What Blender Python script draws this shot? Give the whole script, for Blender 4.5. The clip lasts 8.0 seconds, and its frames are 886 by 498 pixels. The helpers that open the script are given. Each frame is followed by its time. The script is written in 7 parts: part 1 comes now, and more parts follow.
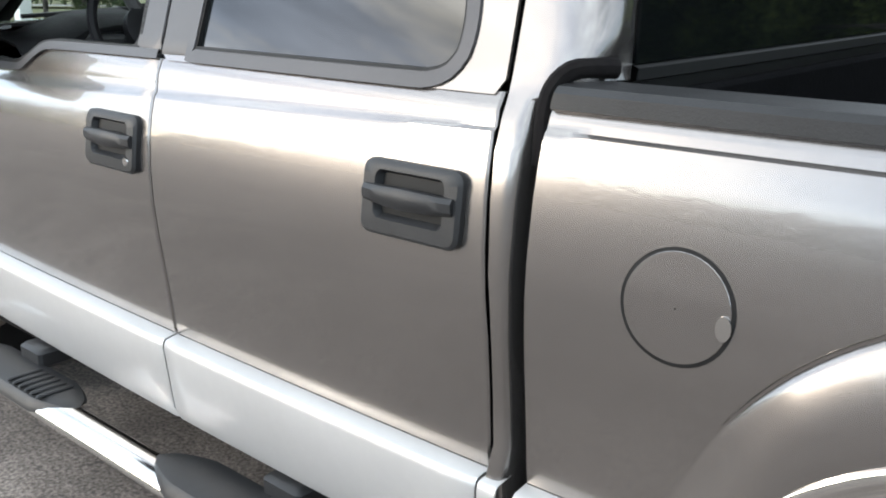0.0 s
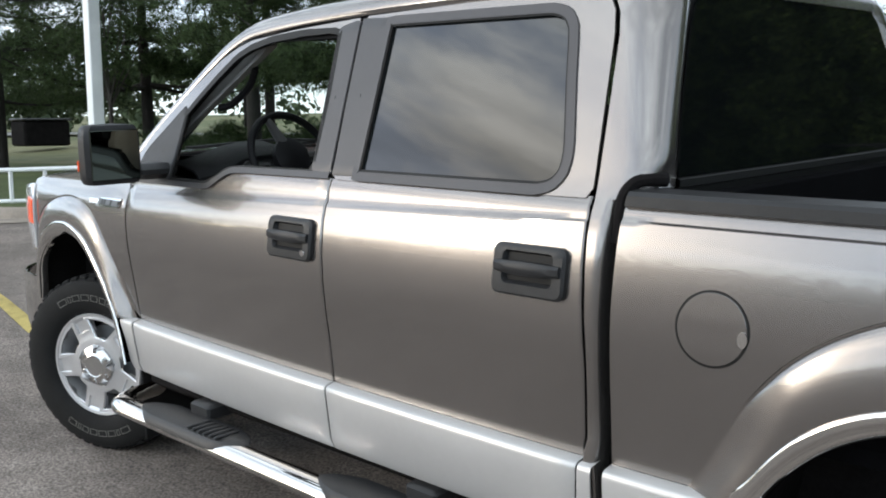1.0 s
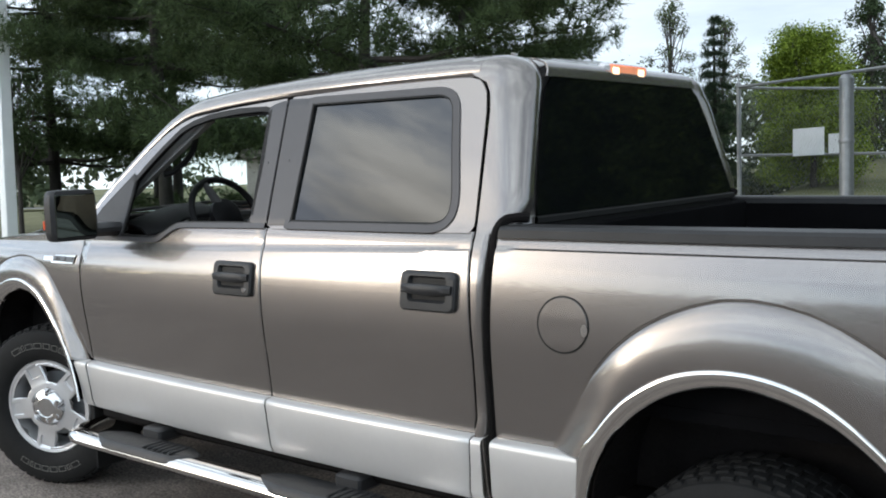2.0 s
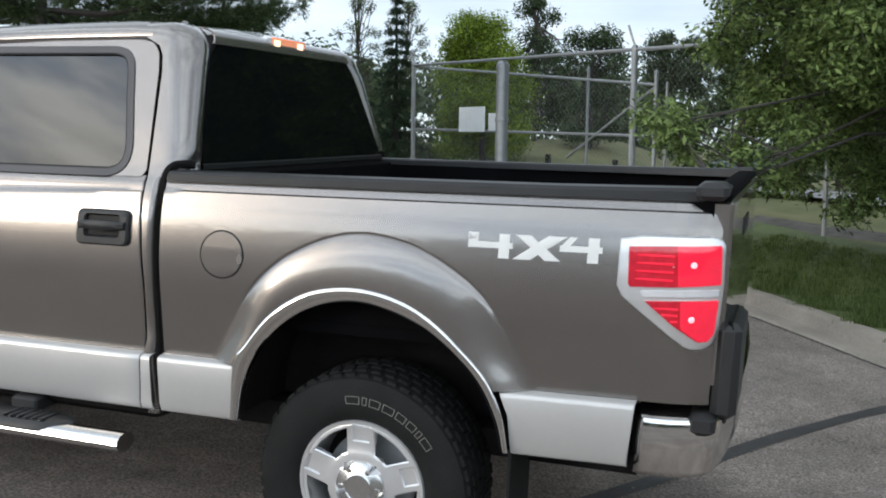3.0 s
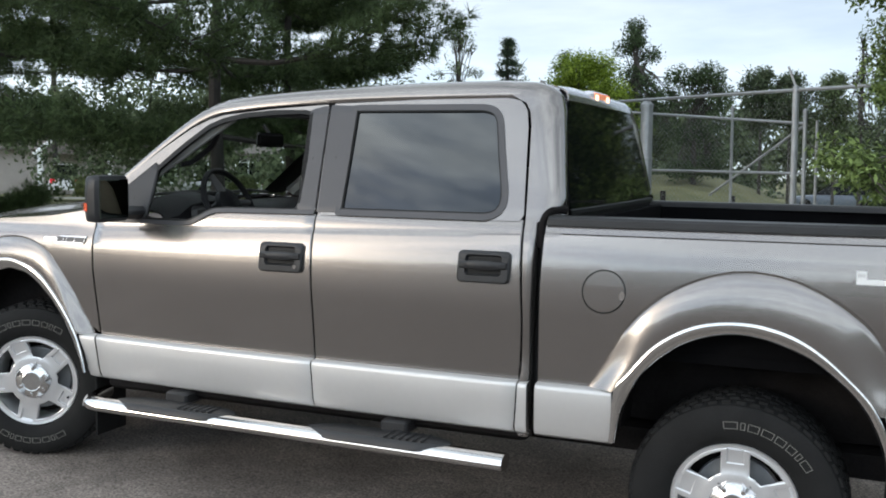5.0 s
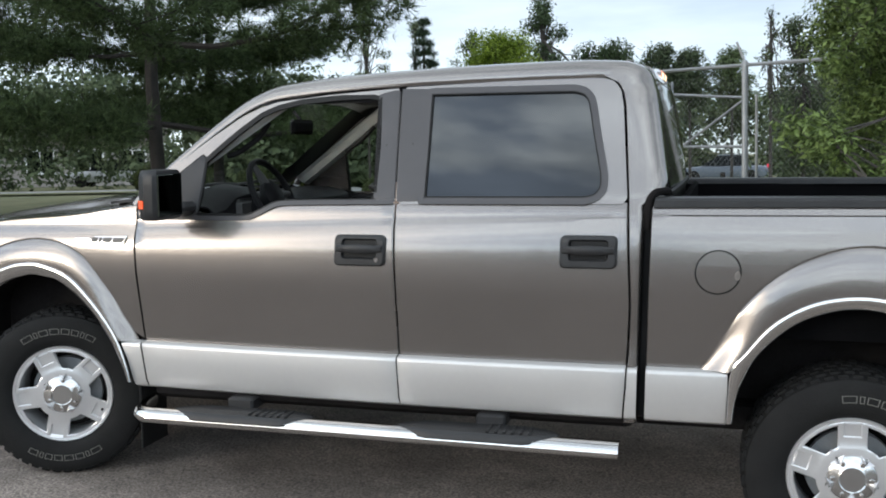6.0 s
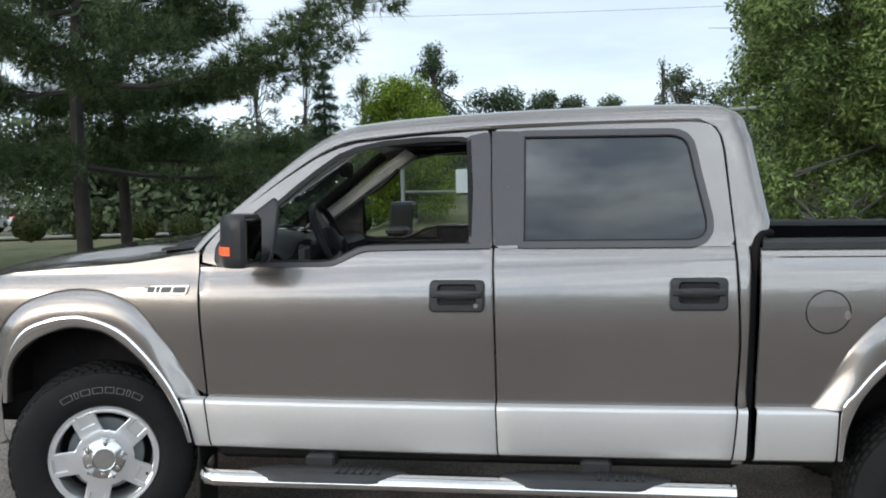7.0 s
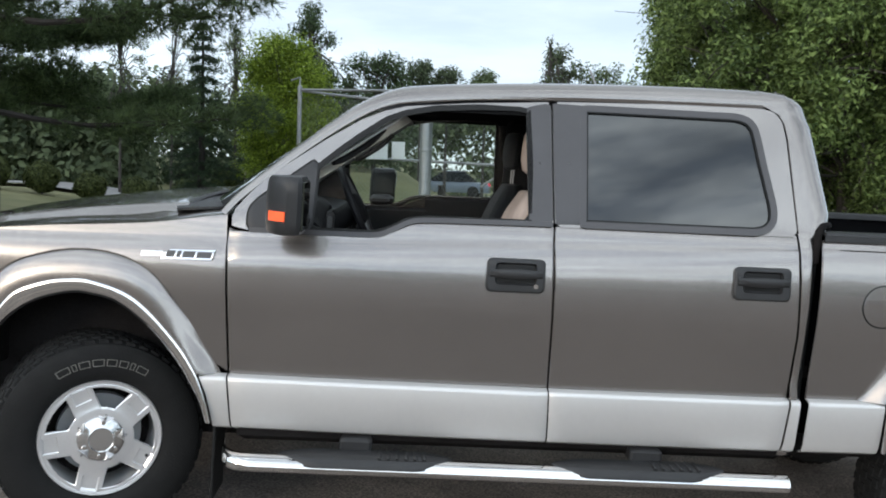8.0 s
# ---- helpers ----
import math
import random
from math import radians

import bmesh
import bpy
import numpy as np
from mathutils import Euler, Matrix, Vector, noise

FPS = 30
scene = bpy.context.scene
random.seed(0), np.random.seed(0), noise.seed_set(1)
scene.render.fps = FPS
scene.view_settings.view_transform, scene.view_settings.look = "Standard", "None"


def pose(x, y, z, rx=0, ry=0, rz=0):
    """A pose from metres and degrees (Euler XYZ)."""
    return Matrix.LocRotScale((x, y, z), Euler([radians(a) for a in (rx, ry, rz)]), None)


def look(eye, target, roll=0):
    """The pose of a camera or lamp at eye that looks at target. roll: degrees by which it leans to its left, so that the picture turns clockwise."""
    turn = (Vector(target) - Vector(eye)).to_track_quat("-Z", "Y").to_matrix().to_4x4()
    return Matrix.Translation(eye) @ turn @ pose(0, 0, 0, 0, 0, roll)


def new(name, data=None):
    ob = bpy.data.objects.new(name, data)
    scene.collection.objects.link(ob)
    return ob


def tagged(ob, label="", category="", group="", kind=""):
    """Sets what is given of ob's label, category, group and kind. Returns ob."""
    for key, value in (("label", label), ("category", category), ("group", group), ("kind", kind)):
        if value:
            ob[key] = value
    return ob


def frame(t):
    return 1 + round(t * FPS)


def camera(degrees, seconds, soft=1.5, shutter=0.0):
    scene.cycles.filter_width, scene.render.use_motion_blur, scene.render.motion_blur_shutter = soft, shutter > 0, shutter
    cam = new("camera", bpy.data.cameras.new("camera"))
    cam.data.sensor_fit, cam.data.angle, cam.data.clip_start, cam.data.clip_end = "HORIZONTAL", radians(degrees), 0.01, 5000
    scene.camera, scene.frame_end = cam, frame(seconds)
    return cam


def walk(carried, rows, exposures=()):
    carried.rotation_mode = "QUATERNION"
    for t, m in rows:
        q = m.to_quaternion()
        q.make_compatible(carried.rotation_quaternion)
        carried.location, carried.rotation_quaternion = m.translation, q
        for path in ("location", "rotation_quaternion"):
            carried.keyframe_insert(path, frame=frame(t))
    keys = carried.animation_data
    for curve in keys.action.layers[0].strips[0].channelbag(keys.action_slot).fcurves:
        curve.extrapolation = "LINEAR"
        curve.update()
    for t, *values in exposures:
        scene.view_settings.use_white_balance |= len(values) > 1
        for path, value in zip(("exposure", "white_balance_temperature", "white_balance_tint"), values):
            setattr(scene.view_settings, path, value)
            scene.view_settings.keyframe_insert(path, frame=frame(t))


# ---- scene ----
cam = camera(49.2, 8.0, soft=1.9)
PATH = [
    (0, (3.797, -1.247, 1.453), (2.501, 0.193, 0.955), 0.61),
    (0.3, (3.908, -1.450, 1.491), (2.628, 0.015, 1.025), -0.25),
    (0.5, (3.975, -1.641, 1.470), (2.696, -0.142, 1.126), 0.47),
    (1, (4.189, -1.987, 1.492), (2.821, -0.551, 1.233), -0.21),
    (1.2, (4.326, -2.082, 1.483), (2.948, -0.647, 1.280), -0.03),
    (2.3, (4.765, -2.710, 1.440), (3.675, -1.038, 1.307), -1.57),
    (2.5, (4.847, -2.805, 1.430), (3.902, -1.050, 1.265), -0.73),
    (3, (5.092, -3.030, 1.394), (4.413, -1.158, 1.206), 0.87),
    (3.5, (5.126, -3.259, 1.412), (4.443, -1.392, 1.190), 0.59),
    (4, (4.921, -3.591, 1.414), (4.083, -1.782, 1.249), -0.64),
    (4.5, (4.577, -3.794, 1.428), (3.750, -1.976, 1.315), 1.81),
    (5, (4.100, -3.811, 1.424), (3.308, -1.978, 1.307), 0.52),
    (5.2, (3.907, -3.841, 1.434), (3.127, -2.005, 1.290), 0.78),
    (6.3, (2.946, -3.986, 1.461), (2.484, -2.046, 1.309), -0.73),
    (6.5, (2.750, -3.986, 1.471), (2.346, -2.031, 1.356), 0.53),
    (7, (2.194, -4.083, 1.470), (1.916, -2.103, 1.397), -1.51),
    (7.5, (1.691, -4.047, 1.479), (1.551, -2.054, 1.404), 0.76),
    (8, (1.285, -3.886, 1.488), (1.341, -1.891, 1.348), 1.83),
]
walk(cam, [(t, look(eye, target, roll)) for t, eye, target, roll in PATH],
     [(0.0, 1.15), (0.5, 0.82), (1.0, 0.54), (2.5, 0.475), (5.0, 0.525), (6.5, 0.59), (8.0, 0.655)])

# ---- light ----
world = bpy.data.worlds.new("sky")
scene.world = world
world.use_nodes = True
wn = world.node_tree
wn.nodes.clear()


def wnode(kind, **values):
    n = wn.nodes.new(kind)
    for key, value in values.items():
        n.inputs[key].default_value = value
    return n


sky = wn.nodes.new("ShaderNodeTexSky")
sky.sky_type, sky.sun_disc = "NISHITA", False
sky.sun_elevation, sky.sun_rotation = radians(9.5), radians(221)
sky.air_density, sky.dust_density, sky.ozone_density = 0.7, 0.4, 3.0
w_co = wn.nodes.new("ShaderNodeTexCoord")
w_map = wnode("ShaderNodeMapping", Scale=(1.2, 1.2, 6.0))
w_noise = wnode("ShaderNodeTexNoise", Scale=2.2, Detail=7.0, Roughness=0.58)
w_ramp = wn.nodes.new("ShaderNodeValToRGB")
w_ramp.color_ramp.elements[0].color = (0.30, 0.30, 0.30, 1)
w_ramp.color_ramp.elements[0].position, w_ramp.color_ramp.elements[1].position = 0.42, 0.60
w_mix = wn.nodes.new("ShaderNodeMix")
w_mix.data_type = "RGBA"
w_cloud = wn.nodes.new("ShaderNodeMix")  # cloud tint: cool, and warm towards the low sun
w_cloud.data_type = "RGBA"
w_cloud.inputs["A"].default_value, w_cloud.inputs["B"].default_value = (9.0, 10.0, 10.6, 1), (13.5, 11.6, 9.2, 1)
wn.links.new(w_cloud.outputs["Result"], w_mix.inputs["B"])
w_bg = wnode("ShaderNodeBackground", Strength=0.15)
w_out = wn.nodes.new("ShaderNodeOutputWorld")
wn.links.new(w_co.outputs["Generated"], w_map.inputs["Vector"])
wn.links.new(w_map.outputs["Vector"], w_noise.inputs["Vector"])
wn.links.new(w_noise.outputs["Fac"], w_ramp.inputs["Fac"])
w_split = wn.nodes.new("ShaderNodeSeparateXYZ")
wn.links.new(w_co.outputs["Generated"], w_split.inputs["Vector"])
w_even = wn.nodes.new("ShaderNodeMapRange")  # the veil of cloud is thin and even towards +y
for key, value in (("From Min", -0.1), ("From Max", 0.6), ("To Min", 0.0), ("To Max", 0.78)):
    w_even.inputs[key].default_value = value
wn.links.new(w_split.outputs["Y"], w_even.inputs["Value"])
w_veil = wn.nodes.new("ShaderNodeMix")
w_veil.inputs["B"].default_value = 0.60
wn.links.new(w_even.outputs["Result"], w_veil.inputs["Factor"])
wn.links.new(w_ramp.outputs["Color"], w_veil.inputs["A"])
wn.links.new(w_veil.outputs["Result"], w_mix.inputs["Factor"])
wn.links.new(sky.outputs["Color"], w_mix.inputs["A"])
w_dot = wn.nodes.new("ShaderNodeVectorMath")
w_dot.operation = "DOT_PRODUCT"
w_dot.inputs[1].default_value = (-0.25, -0.87, -0.42)  # brightest low behind the camera
w_range = wn.nodes.new("ShaderNodeMapRange")
for key, value in (("From Min", -1.0), ("From Max", 1.0), ("To Min", 0.086), ("To Max", 0.262)):
    w_range.inputs[key].default_value = value
w_warm = wn.nodes.new("ShaderNodeMapRange")
for key, value in (("From Min", 0.90), ("From Max", 1.0), ("To Min", 0.0), ("To Max", 0.7)):
    w_warm.inputs[key].default_value = value
w_sun = wn.nodes.new("ShaderNodeVectorMath")
w_sun.operation = "DOT_PRODUCT"
w_sun.inputs[1].default_value = (-0.655, -0.741, 0.165)  # towards the sun
wn.links.new(w_co.outputs["Generated"], w_sun.inputs[0])
wn.links.new(w_sun.outputs["Value"], w_warm.inputs["Value"])
wn.links.new(w_warm.outputs["Result"], w_cloud.inputs["Factor"])
wn.links.new(w_co.outputs["Generated"], w_dot.inputs[0])
wn.links.new(w_dot.outputs["Value"], w_range.inputs["Value"])
w_turn = wnode("ShaderNodeMapping", Rotation=(0.0, 0.35, 0.2), Scale=(1.0, 1.0, 7.0))
w_streak = wnode("ShaderNodeTexNoise", Scale=1.7, Detail=5.0, Roughness=0.55)
w_grey = wn.nodes.new("ShaderNodeMapRange")  # grey bellies of the cloud streaks
for key, value in (("From Min", 0.40), ("From Max", 0.60), ("To Min", 0.66), ("To Max", 1.16)):
    w_grey.inputs[key].default_value = value
w_strength = wn.nodes.new("ShaderNodeMath")
w_strength.operation = "MULTIPLY"
wn.links.new(w_co.outputs["Generated"], w_turn.inputs["Vector"])
wn.links.new(w_turn.outputs["Vector"], w_streak.inputs["Vector"])
wn.links.new(w_streak.outputs["Fac"], w_grey.inputs["Value"])
wn.links.new(w_range.outputs["Result"], w_strength.inputs[0])
w_calm = wn.nodes.new("ShaderNodeMix")
w_calm.inputs["B"].default_value = 0.98
wn.links.new(w_even.outputs["Result"], w_calm.inputs["Factor"])
wn.links.new(w_grey.outputs["Result"], w_calm.inputs["A"])
wn.links.new(w_calm.outputs["Result"], w_strength.inputs[1])
wn.links.new(w_strength.outputs["Value"], w_bg.inputs["Strength"])
wn.links.new(w_mix.outputs["Result"], w_bg.inputs["Color"])
wn.links.new(w_bg.outputs["Background"], w_out.inputs["Surface"])
sun_data = bpy.data.lights.new("sun", "SUN")
sun_data.energy, sun_data.angle, sun_data.color = 0.55, radians(11), (1.0, 0.91, 0.79)
sun = new("sun", sun_data)
sun.matrix_world = look((-23, -26, 5.8), (0, 0, 0))


# ---- materials ----
def material(name, colour, rough=0.5, metal=0.0, vary=0.12, scale=6.0, bump=0.0, bump_scale=60.0, coat=0.0,
             spec=0.5, second=None, trans=0.0, ior=1.45, emit=None, glow=0.0, islands=False, translucent=0.0):
    """A procedural surface: base colour varied at two scales, roughness variation, fine relief."""
    m = bpy.data.materials.new(name)
    m.use_nodes = True
    nt = m.node_tree
    b = nt.nodes["Principled BSDF"]
    co = nt.nodes.new("ShaderNodeTexCoord")
    big = nt.nodes.new("ShaderNodeTexNoise")
    big.inputs["Scale"].default_value, big.inputs["Detail"].default_value = scale, 5
    small = nt.nodes.new("ShaderNodeTexNoise")
    small.inputs["Scale"].default_value, small.inputs["Detail"].default_value = scale * 14, 3
    for n in (big, small):
        nt.links.new(co.outputs["Object"], n.inputs["Vector"])
    add = nt.nodes.new("ShaderNodeMath")
    add.operation = "MULTIPLY_ADD"
    add.inputs[1].default_value, add.inputs[2].default_value = 0.5, -0.25
    nt.links.new(small.outputs["Fac"], add.inputs[0])
    total = nt.nodes.new("ShaderNodeMath")
    total.operation = "ADD"
    nt.links.new(add.outputs[0], total.inputs[0])
    nt.links.new(big.outputs["Fac"], total.inputs[1])
    if islands:
        geo = nt.nodes.new("ShaderNodeNewGeometry")
        mixv = nt.nodes.new("ShaderNodeMix")
        mixv.inputs["Factor"].default_value = 0.6
        nt.links.new(total.outputs[0], mixv.inputs["A"])
        nt.links.new(geo.outputs["Random Per Island"], mixv.inputs["B"])
        value = mixv.outputs["Result"]
    else:
        value = total.outputs[0]
    ramp = nt.nodes.new("ShaderNodeValToRGB")
    low = [c * (1 - vary) for c in colour]
    high = list(second) if second else [min(1, c * (1 + vary)) for c in colour]
    e = ramp.color_ramp.elements
    e[0].position, e[1].position = 0.25, 0.75
    e[0].color, e[1].color = (*low, 1), (*high, 1)
    nt.links.new(value, ramp.inputs["Fac"])
    nt.links.new(ramp.outputs["Color"], b.inputs["Base Color"])
    b.inputs["Roughness"].default_value, b.inputs["Metallic"].default_value = rough, metal
    b.inputs["Specular IOR Level"].default_value = spec
    b.inputs["Coat Weight"].default_value, b.inputs["Coat Roughness"].default_value = coat, 0.03
    b.inputs["Transmission Weight"].default_value, b.inputs["IOR"].default_value = trans, ior
    if emit:
        b.inputs["Emission Color"].default_value, b.inputs["Emission Strength"].default_value = (*emit, 1), glow
    if bump:
        fine = nt.nodes.new("ShaderNodeTexNoise")
        fine.inputs["Scale"].default_value, fine.inputs["Detail"].default_value = bump_scale, 4
        nt.links.new(co.outputs["Object"], fine.inputs["Vector"])
        bp = nt.nodes.new("ShaderNodeBump")
        bp.inputs["Strength"].default_value, bp.inputs["Distance"].default_value = bump, 0.01
        nt.links.new(fine.outputs["Fac"], bp.inputs["Height"])
        nt.links.new(bp.outputs["Normal"], b.inputs["Normal"])
    if translucent:
        tr = nt.nodes.new("ShaderNodeBsdfTranslucent")
        mx = nt.nodes.new("ShaderNodeMixShader")
        mx.inputs["Fac"].default_value = translucent
        nt.links.new(ramp.outputs["Color"], tr.inputs["Color"])
        nt.links.new(b.outputs["BSDF"], mx.inputs[1])
        nt.links.new(tr.outputs["BSDF"], mx.inputs[2])
        nt.links.new(mx.outputs["Shader"], nt.nodes["Material Output"].inputs["Surface"])
    return m


PAINT = material("grey_metallic_paint", (0.222, 0.204, 0.193), 0.27, 0.84, 0.04, 3, coat=1.0)
SILVER = material("silver_metallic_paint", (0.53, 0.52, 0.51), 0.45, 0.5, 0.03, 3, coat=0.4)
SAIL = material("dark_mirror_base_plastic", (0.030, 0.030, 0.032), 0.5, 0, 0.1, 8, bump=0.1, bump_scale=260, spec=0.4)
CHROME = material("chrome", (0.66, 0.645, 0.63), 0.09, 1.0, 0.03, 9)
SATIN = material("satin_chrome", (0.60, 0.60, 0.60), 0.22, 1.0, 0.05, 9)
ALLOY = material("cast_alloy", (0.74, 0.74, 0.75), 0.3, 0.75, 0.04, 8, coat=0.4)
BLACK = material("black_textured_plastic", (0.020, 0.020, 0.021), 0.45, 0, 0.2, 9, bump=0.10, bump_scale=320, spec=0.42)
GREYPL = material("dark_grey_pillar_film", (0.060, 0.058, 0.061), 0.4, 0.2, 0.06, 6, bump=0.05, bump_scale=300)
# rubber black; also stands in for shade and dark reflection on the cab
SEAL = material("black_seal_and_shade", (0.007, 0.007, 0.007), 0.55, 0, 0.15, 12, spec=0.3)
RUBBER = material("tyre_rubber", (0.010, 0.010, 0.010), 0.75, 0, 0.25, 10, bump=0.2, bump_scale=120, spec=0.25)
LETTER = material("faded_tyre_lettering", (0.17, 0.165, 0.15), 0.8, 0, 0.2, 30)
# dirty black of the wells; also stands in for shade in gaps
WELL = material("dirty_black_and_shade", (0.010, 0.009, 0.009), 0.9, 0, 0.4, 6, bump=0.4, bump_scale=40, spec=0.1)
LINER = material("bed_liner", (0.004, 0.004, 0.0045), 0.95, 0, 0.2, 8, bump=0.3, bump_scale=160, spec=0.05)
TINT = material("tinted_glass", (0.010, 0.012, 0.013), 0.02, 0, 0.1, 4, spec=0.95)
BACKGLASS = material("dark_privacy_glass", (0.004, 0.005, 0.005), 0.04, 0, 0.1, 4, spec=0.12)
RED = material("red_lens", (0.62, 0.012, 0.035), 0.12, 0, 0.1, 30, coat=0.8, emit=(0.9, 0.02, 0.06), glow=0.35)
REDDARK = material("red_lens_ribbed", (0.40, 0.006, 0.02), 0.2, 0, 0.25, 40, coat=0.8, emit=(0.8, 0.01, 0.04), glow=0.12)
AMBER = material("amber_lens", (0.9, 0.10, 0.035), 0.15, 0, 0.1, 20, coat=0.8, emit=(1.0, 0.15, 0.03), glow=0.25)
BULB = material("lit_red_bulb", (1, 0.5, 0.5), 0.3, emit=(1.0, 0.22, 0.28), glow=0.9)
CARGO = material("lit_warm_lamp", (1, 0.8, 0.6), 0.3, emit=(1.0, 0.62, 0.38), glow=1.25)
STOP = material("lit_orange_stop_lamp", (0.8, 0.30, 0.16), 0.25, 0, 0.1, 20, coat=0.6, emit=(1.0, 0.36, 0.20), glow=0.32)
CLEARLENS = material("clear_lamp_lens", (0.7, 0.7, 0.72), 0.06, 0.3, 0.1, 30, coat=1.0)
DECAL = material("white_silver_decal", (0.66, 0.66, 0.65), 0.45, 0.1, 0.03, 12)
BADGEIN = material("badge_dark_enamel", (0.05, 0.05, 0.05), 0.3, 0, 0.1, 20)
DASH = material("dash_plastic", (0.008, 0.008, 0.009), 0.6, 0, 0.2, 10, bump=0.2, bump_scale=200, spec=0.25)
PILLARGREY = material("pale_grey_pillar_lining", (0.30, 0.31, 0.30), 0.7, 0, 0.1, 10, bump=0.1, bump_scale=200)
TRIMGREY = material("grey_interior_trim", (0.07, 0.07, 0.07), 0.6, 0, 0.1, 10, bump=0.1, bump_scale=200)
CLOTH = material("beige_seat_cloth", (0.46, 0.37, 0.32), 0.9, 0, 0.1, 14, bump=0.3, bump_scale=300)
DARKCLOTH = material("dark_seat_side", (0.03, 0.03, 0.032), 0.85, 0, 0.15, 14, bump=0.3, bump_scale=300)
MIRROR = material("mirror_glass", (0.11, 0.13, 0.115), 0.02, 1.0, 0.0, 4)
STEEL = material("galvanised_steel", (0.27, 0.28, 0.29), 0.5, 0.5, 0.12, 12)
WIRE = material("galvanised_wire", (0.24, 0.25, 0.25), 0.5, 0.5, 0.1, 12)
WHITEPAINT = material("white_painted_steel", (0.78, 0.80, 0.80), 0.45, 0, 0.05, 5)
BARK = material("pine_bark", (0.020, 0.017, 0.015), 0.9, 0, 0.4, 5, bump=0.9, bump_scale=24)
MBARK = material("maple_bark", (0.060, 0.053, 0.047), 0.9, 0, 0.35, 5, bump=0.8, bump_scale=22)
NEEDLE = material("pine_needles", (0.032, 0.052, 0.022), 0.6, 0, 0.45, 1.2, second=(0.085, 0.125, 0.050), islands=True, spec=0.2, translucent=0.28)
SPRUCE = material("spruce_needles", (0.028, 0.048, 0.028), 0.65, 0, 0.4, 1.5, second=(0.045, 0.072, 0.038), islands=True, spec=0.2, translucent=0.15)
MAPLE = material("maple_leaves", (0.095, 0.150, 0.046), 0.45, 0, 0.6, 0.9, second=(0.255, 0.345, 0.115), islands=True, spec=0.25, translucent=0.42)
LIME = material("yellow_green_leaves", (0.13, 0.20, 0.020), 0.55, 0, 0.4, 1.0, second=(0.27, 0.36, 0.045), islands=True, spec=0.2, translucent=0.3)
BIRCH = material("birch_leaves", (0.08, 0.115, 0.05), 0.55, 0, 0.4, 1.0, second=(0.16, 0.205, 0.095), islands=True, spec=0.2, translucent=0.3)
OAK = material("oak_leaves", (0.035, 0.06, 0.026), 0.6, 0, 0.4, 1.0, second=(0.085, 0.125, 0.055), islands=True, spec=0.2, translucent=0.25)
HEDGE = material("clipped_shrub_leaves", (0.050, 0.070, 0.024), 0.65, 0, 0.45, 1.0, second=(0.120, 0.145, 0.052), islands=True, spec=0.2, translucent=0.2)
GRASS = material("lawn", (0.055, 0.085, 0.022), 0.9, 0, 0.35, 0.6, second=(0.115, 0.140, 0.045), bump=0.8, bump_scale=40)
BLADES = material("grass_blades", (0.060, 0.095, 0.022), 0.7, 0, 0.4, 1.0, second=(0.125, 0.160, 0.050), islands=True, spec=0.2, translucent=0.3)
DRYGRASS = material("dry_field_grass", (0.085, 0.105, 0.035), 0.95, 0, 0.25, 0.12, second=(0.21, 0.195, 0.10), bump=0.6, bump_scale=20)
ASPHALT = material("worn_asphalt", (0.200, 0.166, 0.143), 0.92, 0, 0.22, 0.5, second=(0.282, 0.240, 0.210), bump=0.35, bump_scale=230)
# mixed leaves of the far trees, the haze of distance put into a paler colour
WOODS = material("far_leaves_haze_paled", (0.060, 0.085, 0.045), 0.7, 0, 0.35, 0.5, second=(0.130, 0.165, 0.090), islands=True, spec=0.2, translucent=0.3)
ROADGREY = material("pale_road", (0.24, 0.235, 0.23), 0.95, 0, 0.15, 0.4, bump=0.4, bump_scale=60)
TAR = material("crack_tar", (0.045, 0.042, 0.042), 0.6, 0, 0.3, 8, bump=0.3, bump_scale=40)
CONCRETE = material("kerb_concrete", (0.285, 0.245, 0.205), 0.9, 0, 0.2, 2.5, bump=0.5, bump_scale=60)
YELLOW = material("worn_yellow_paint", (0.46, 0.36, 0.12), 0.85, 0, 0.35, 7)
GRAVEL = material("dark_mulch", (0.085, 0.075, 0.066), 0.95, 0, 0.5, 4, bump=1.0, bump_scale=35)
SIDING = material("grey_siding", (0.30, 0.28, 0.265), 0.8, 0, 0.08, 2)
ROOFING = material("brown_shingles", (0.15, 0.13, 0.12), 0.9, 0, 0.2, 3)
SIGNWHITE = material("white_sign_panel", (0.72, 0.74, 0.76), 0.5, 0, 0.04, 6)
SIGNRED = material("red_sign_panel", (0.5, 0.12, 0.12), 0.5, 0, 0.1, 6)
CARWHITE = material("white_car_paint", (0.72, 0.73, 0.74), 0.3, 0, 0.03, 3, coat=0.8)
CARBLUE = material("blue_grey_car_paint", (0.15, 0.18, 0.23), 0.3, 0.4, 0.05, 3, coat=0.8)
CARSILVER = material("silver_car_paint", (0.5, 0.51, 0.53), 0.3, 0.5, 0.03, 3, coat=0.8)
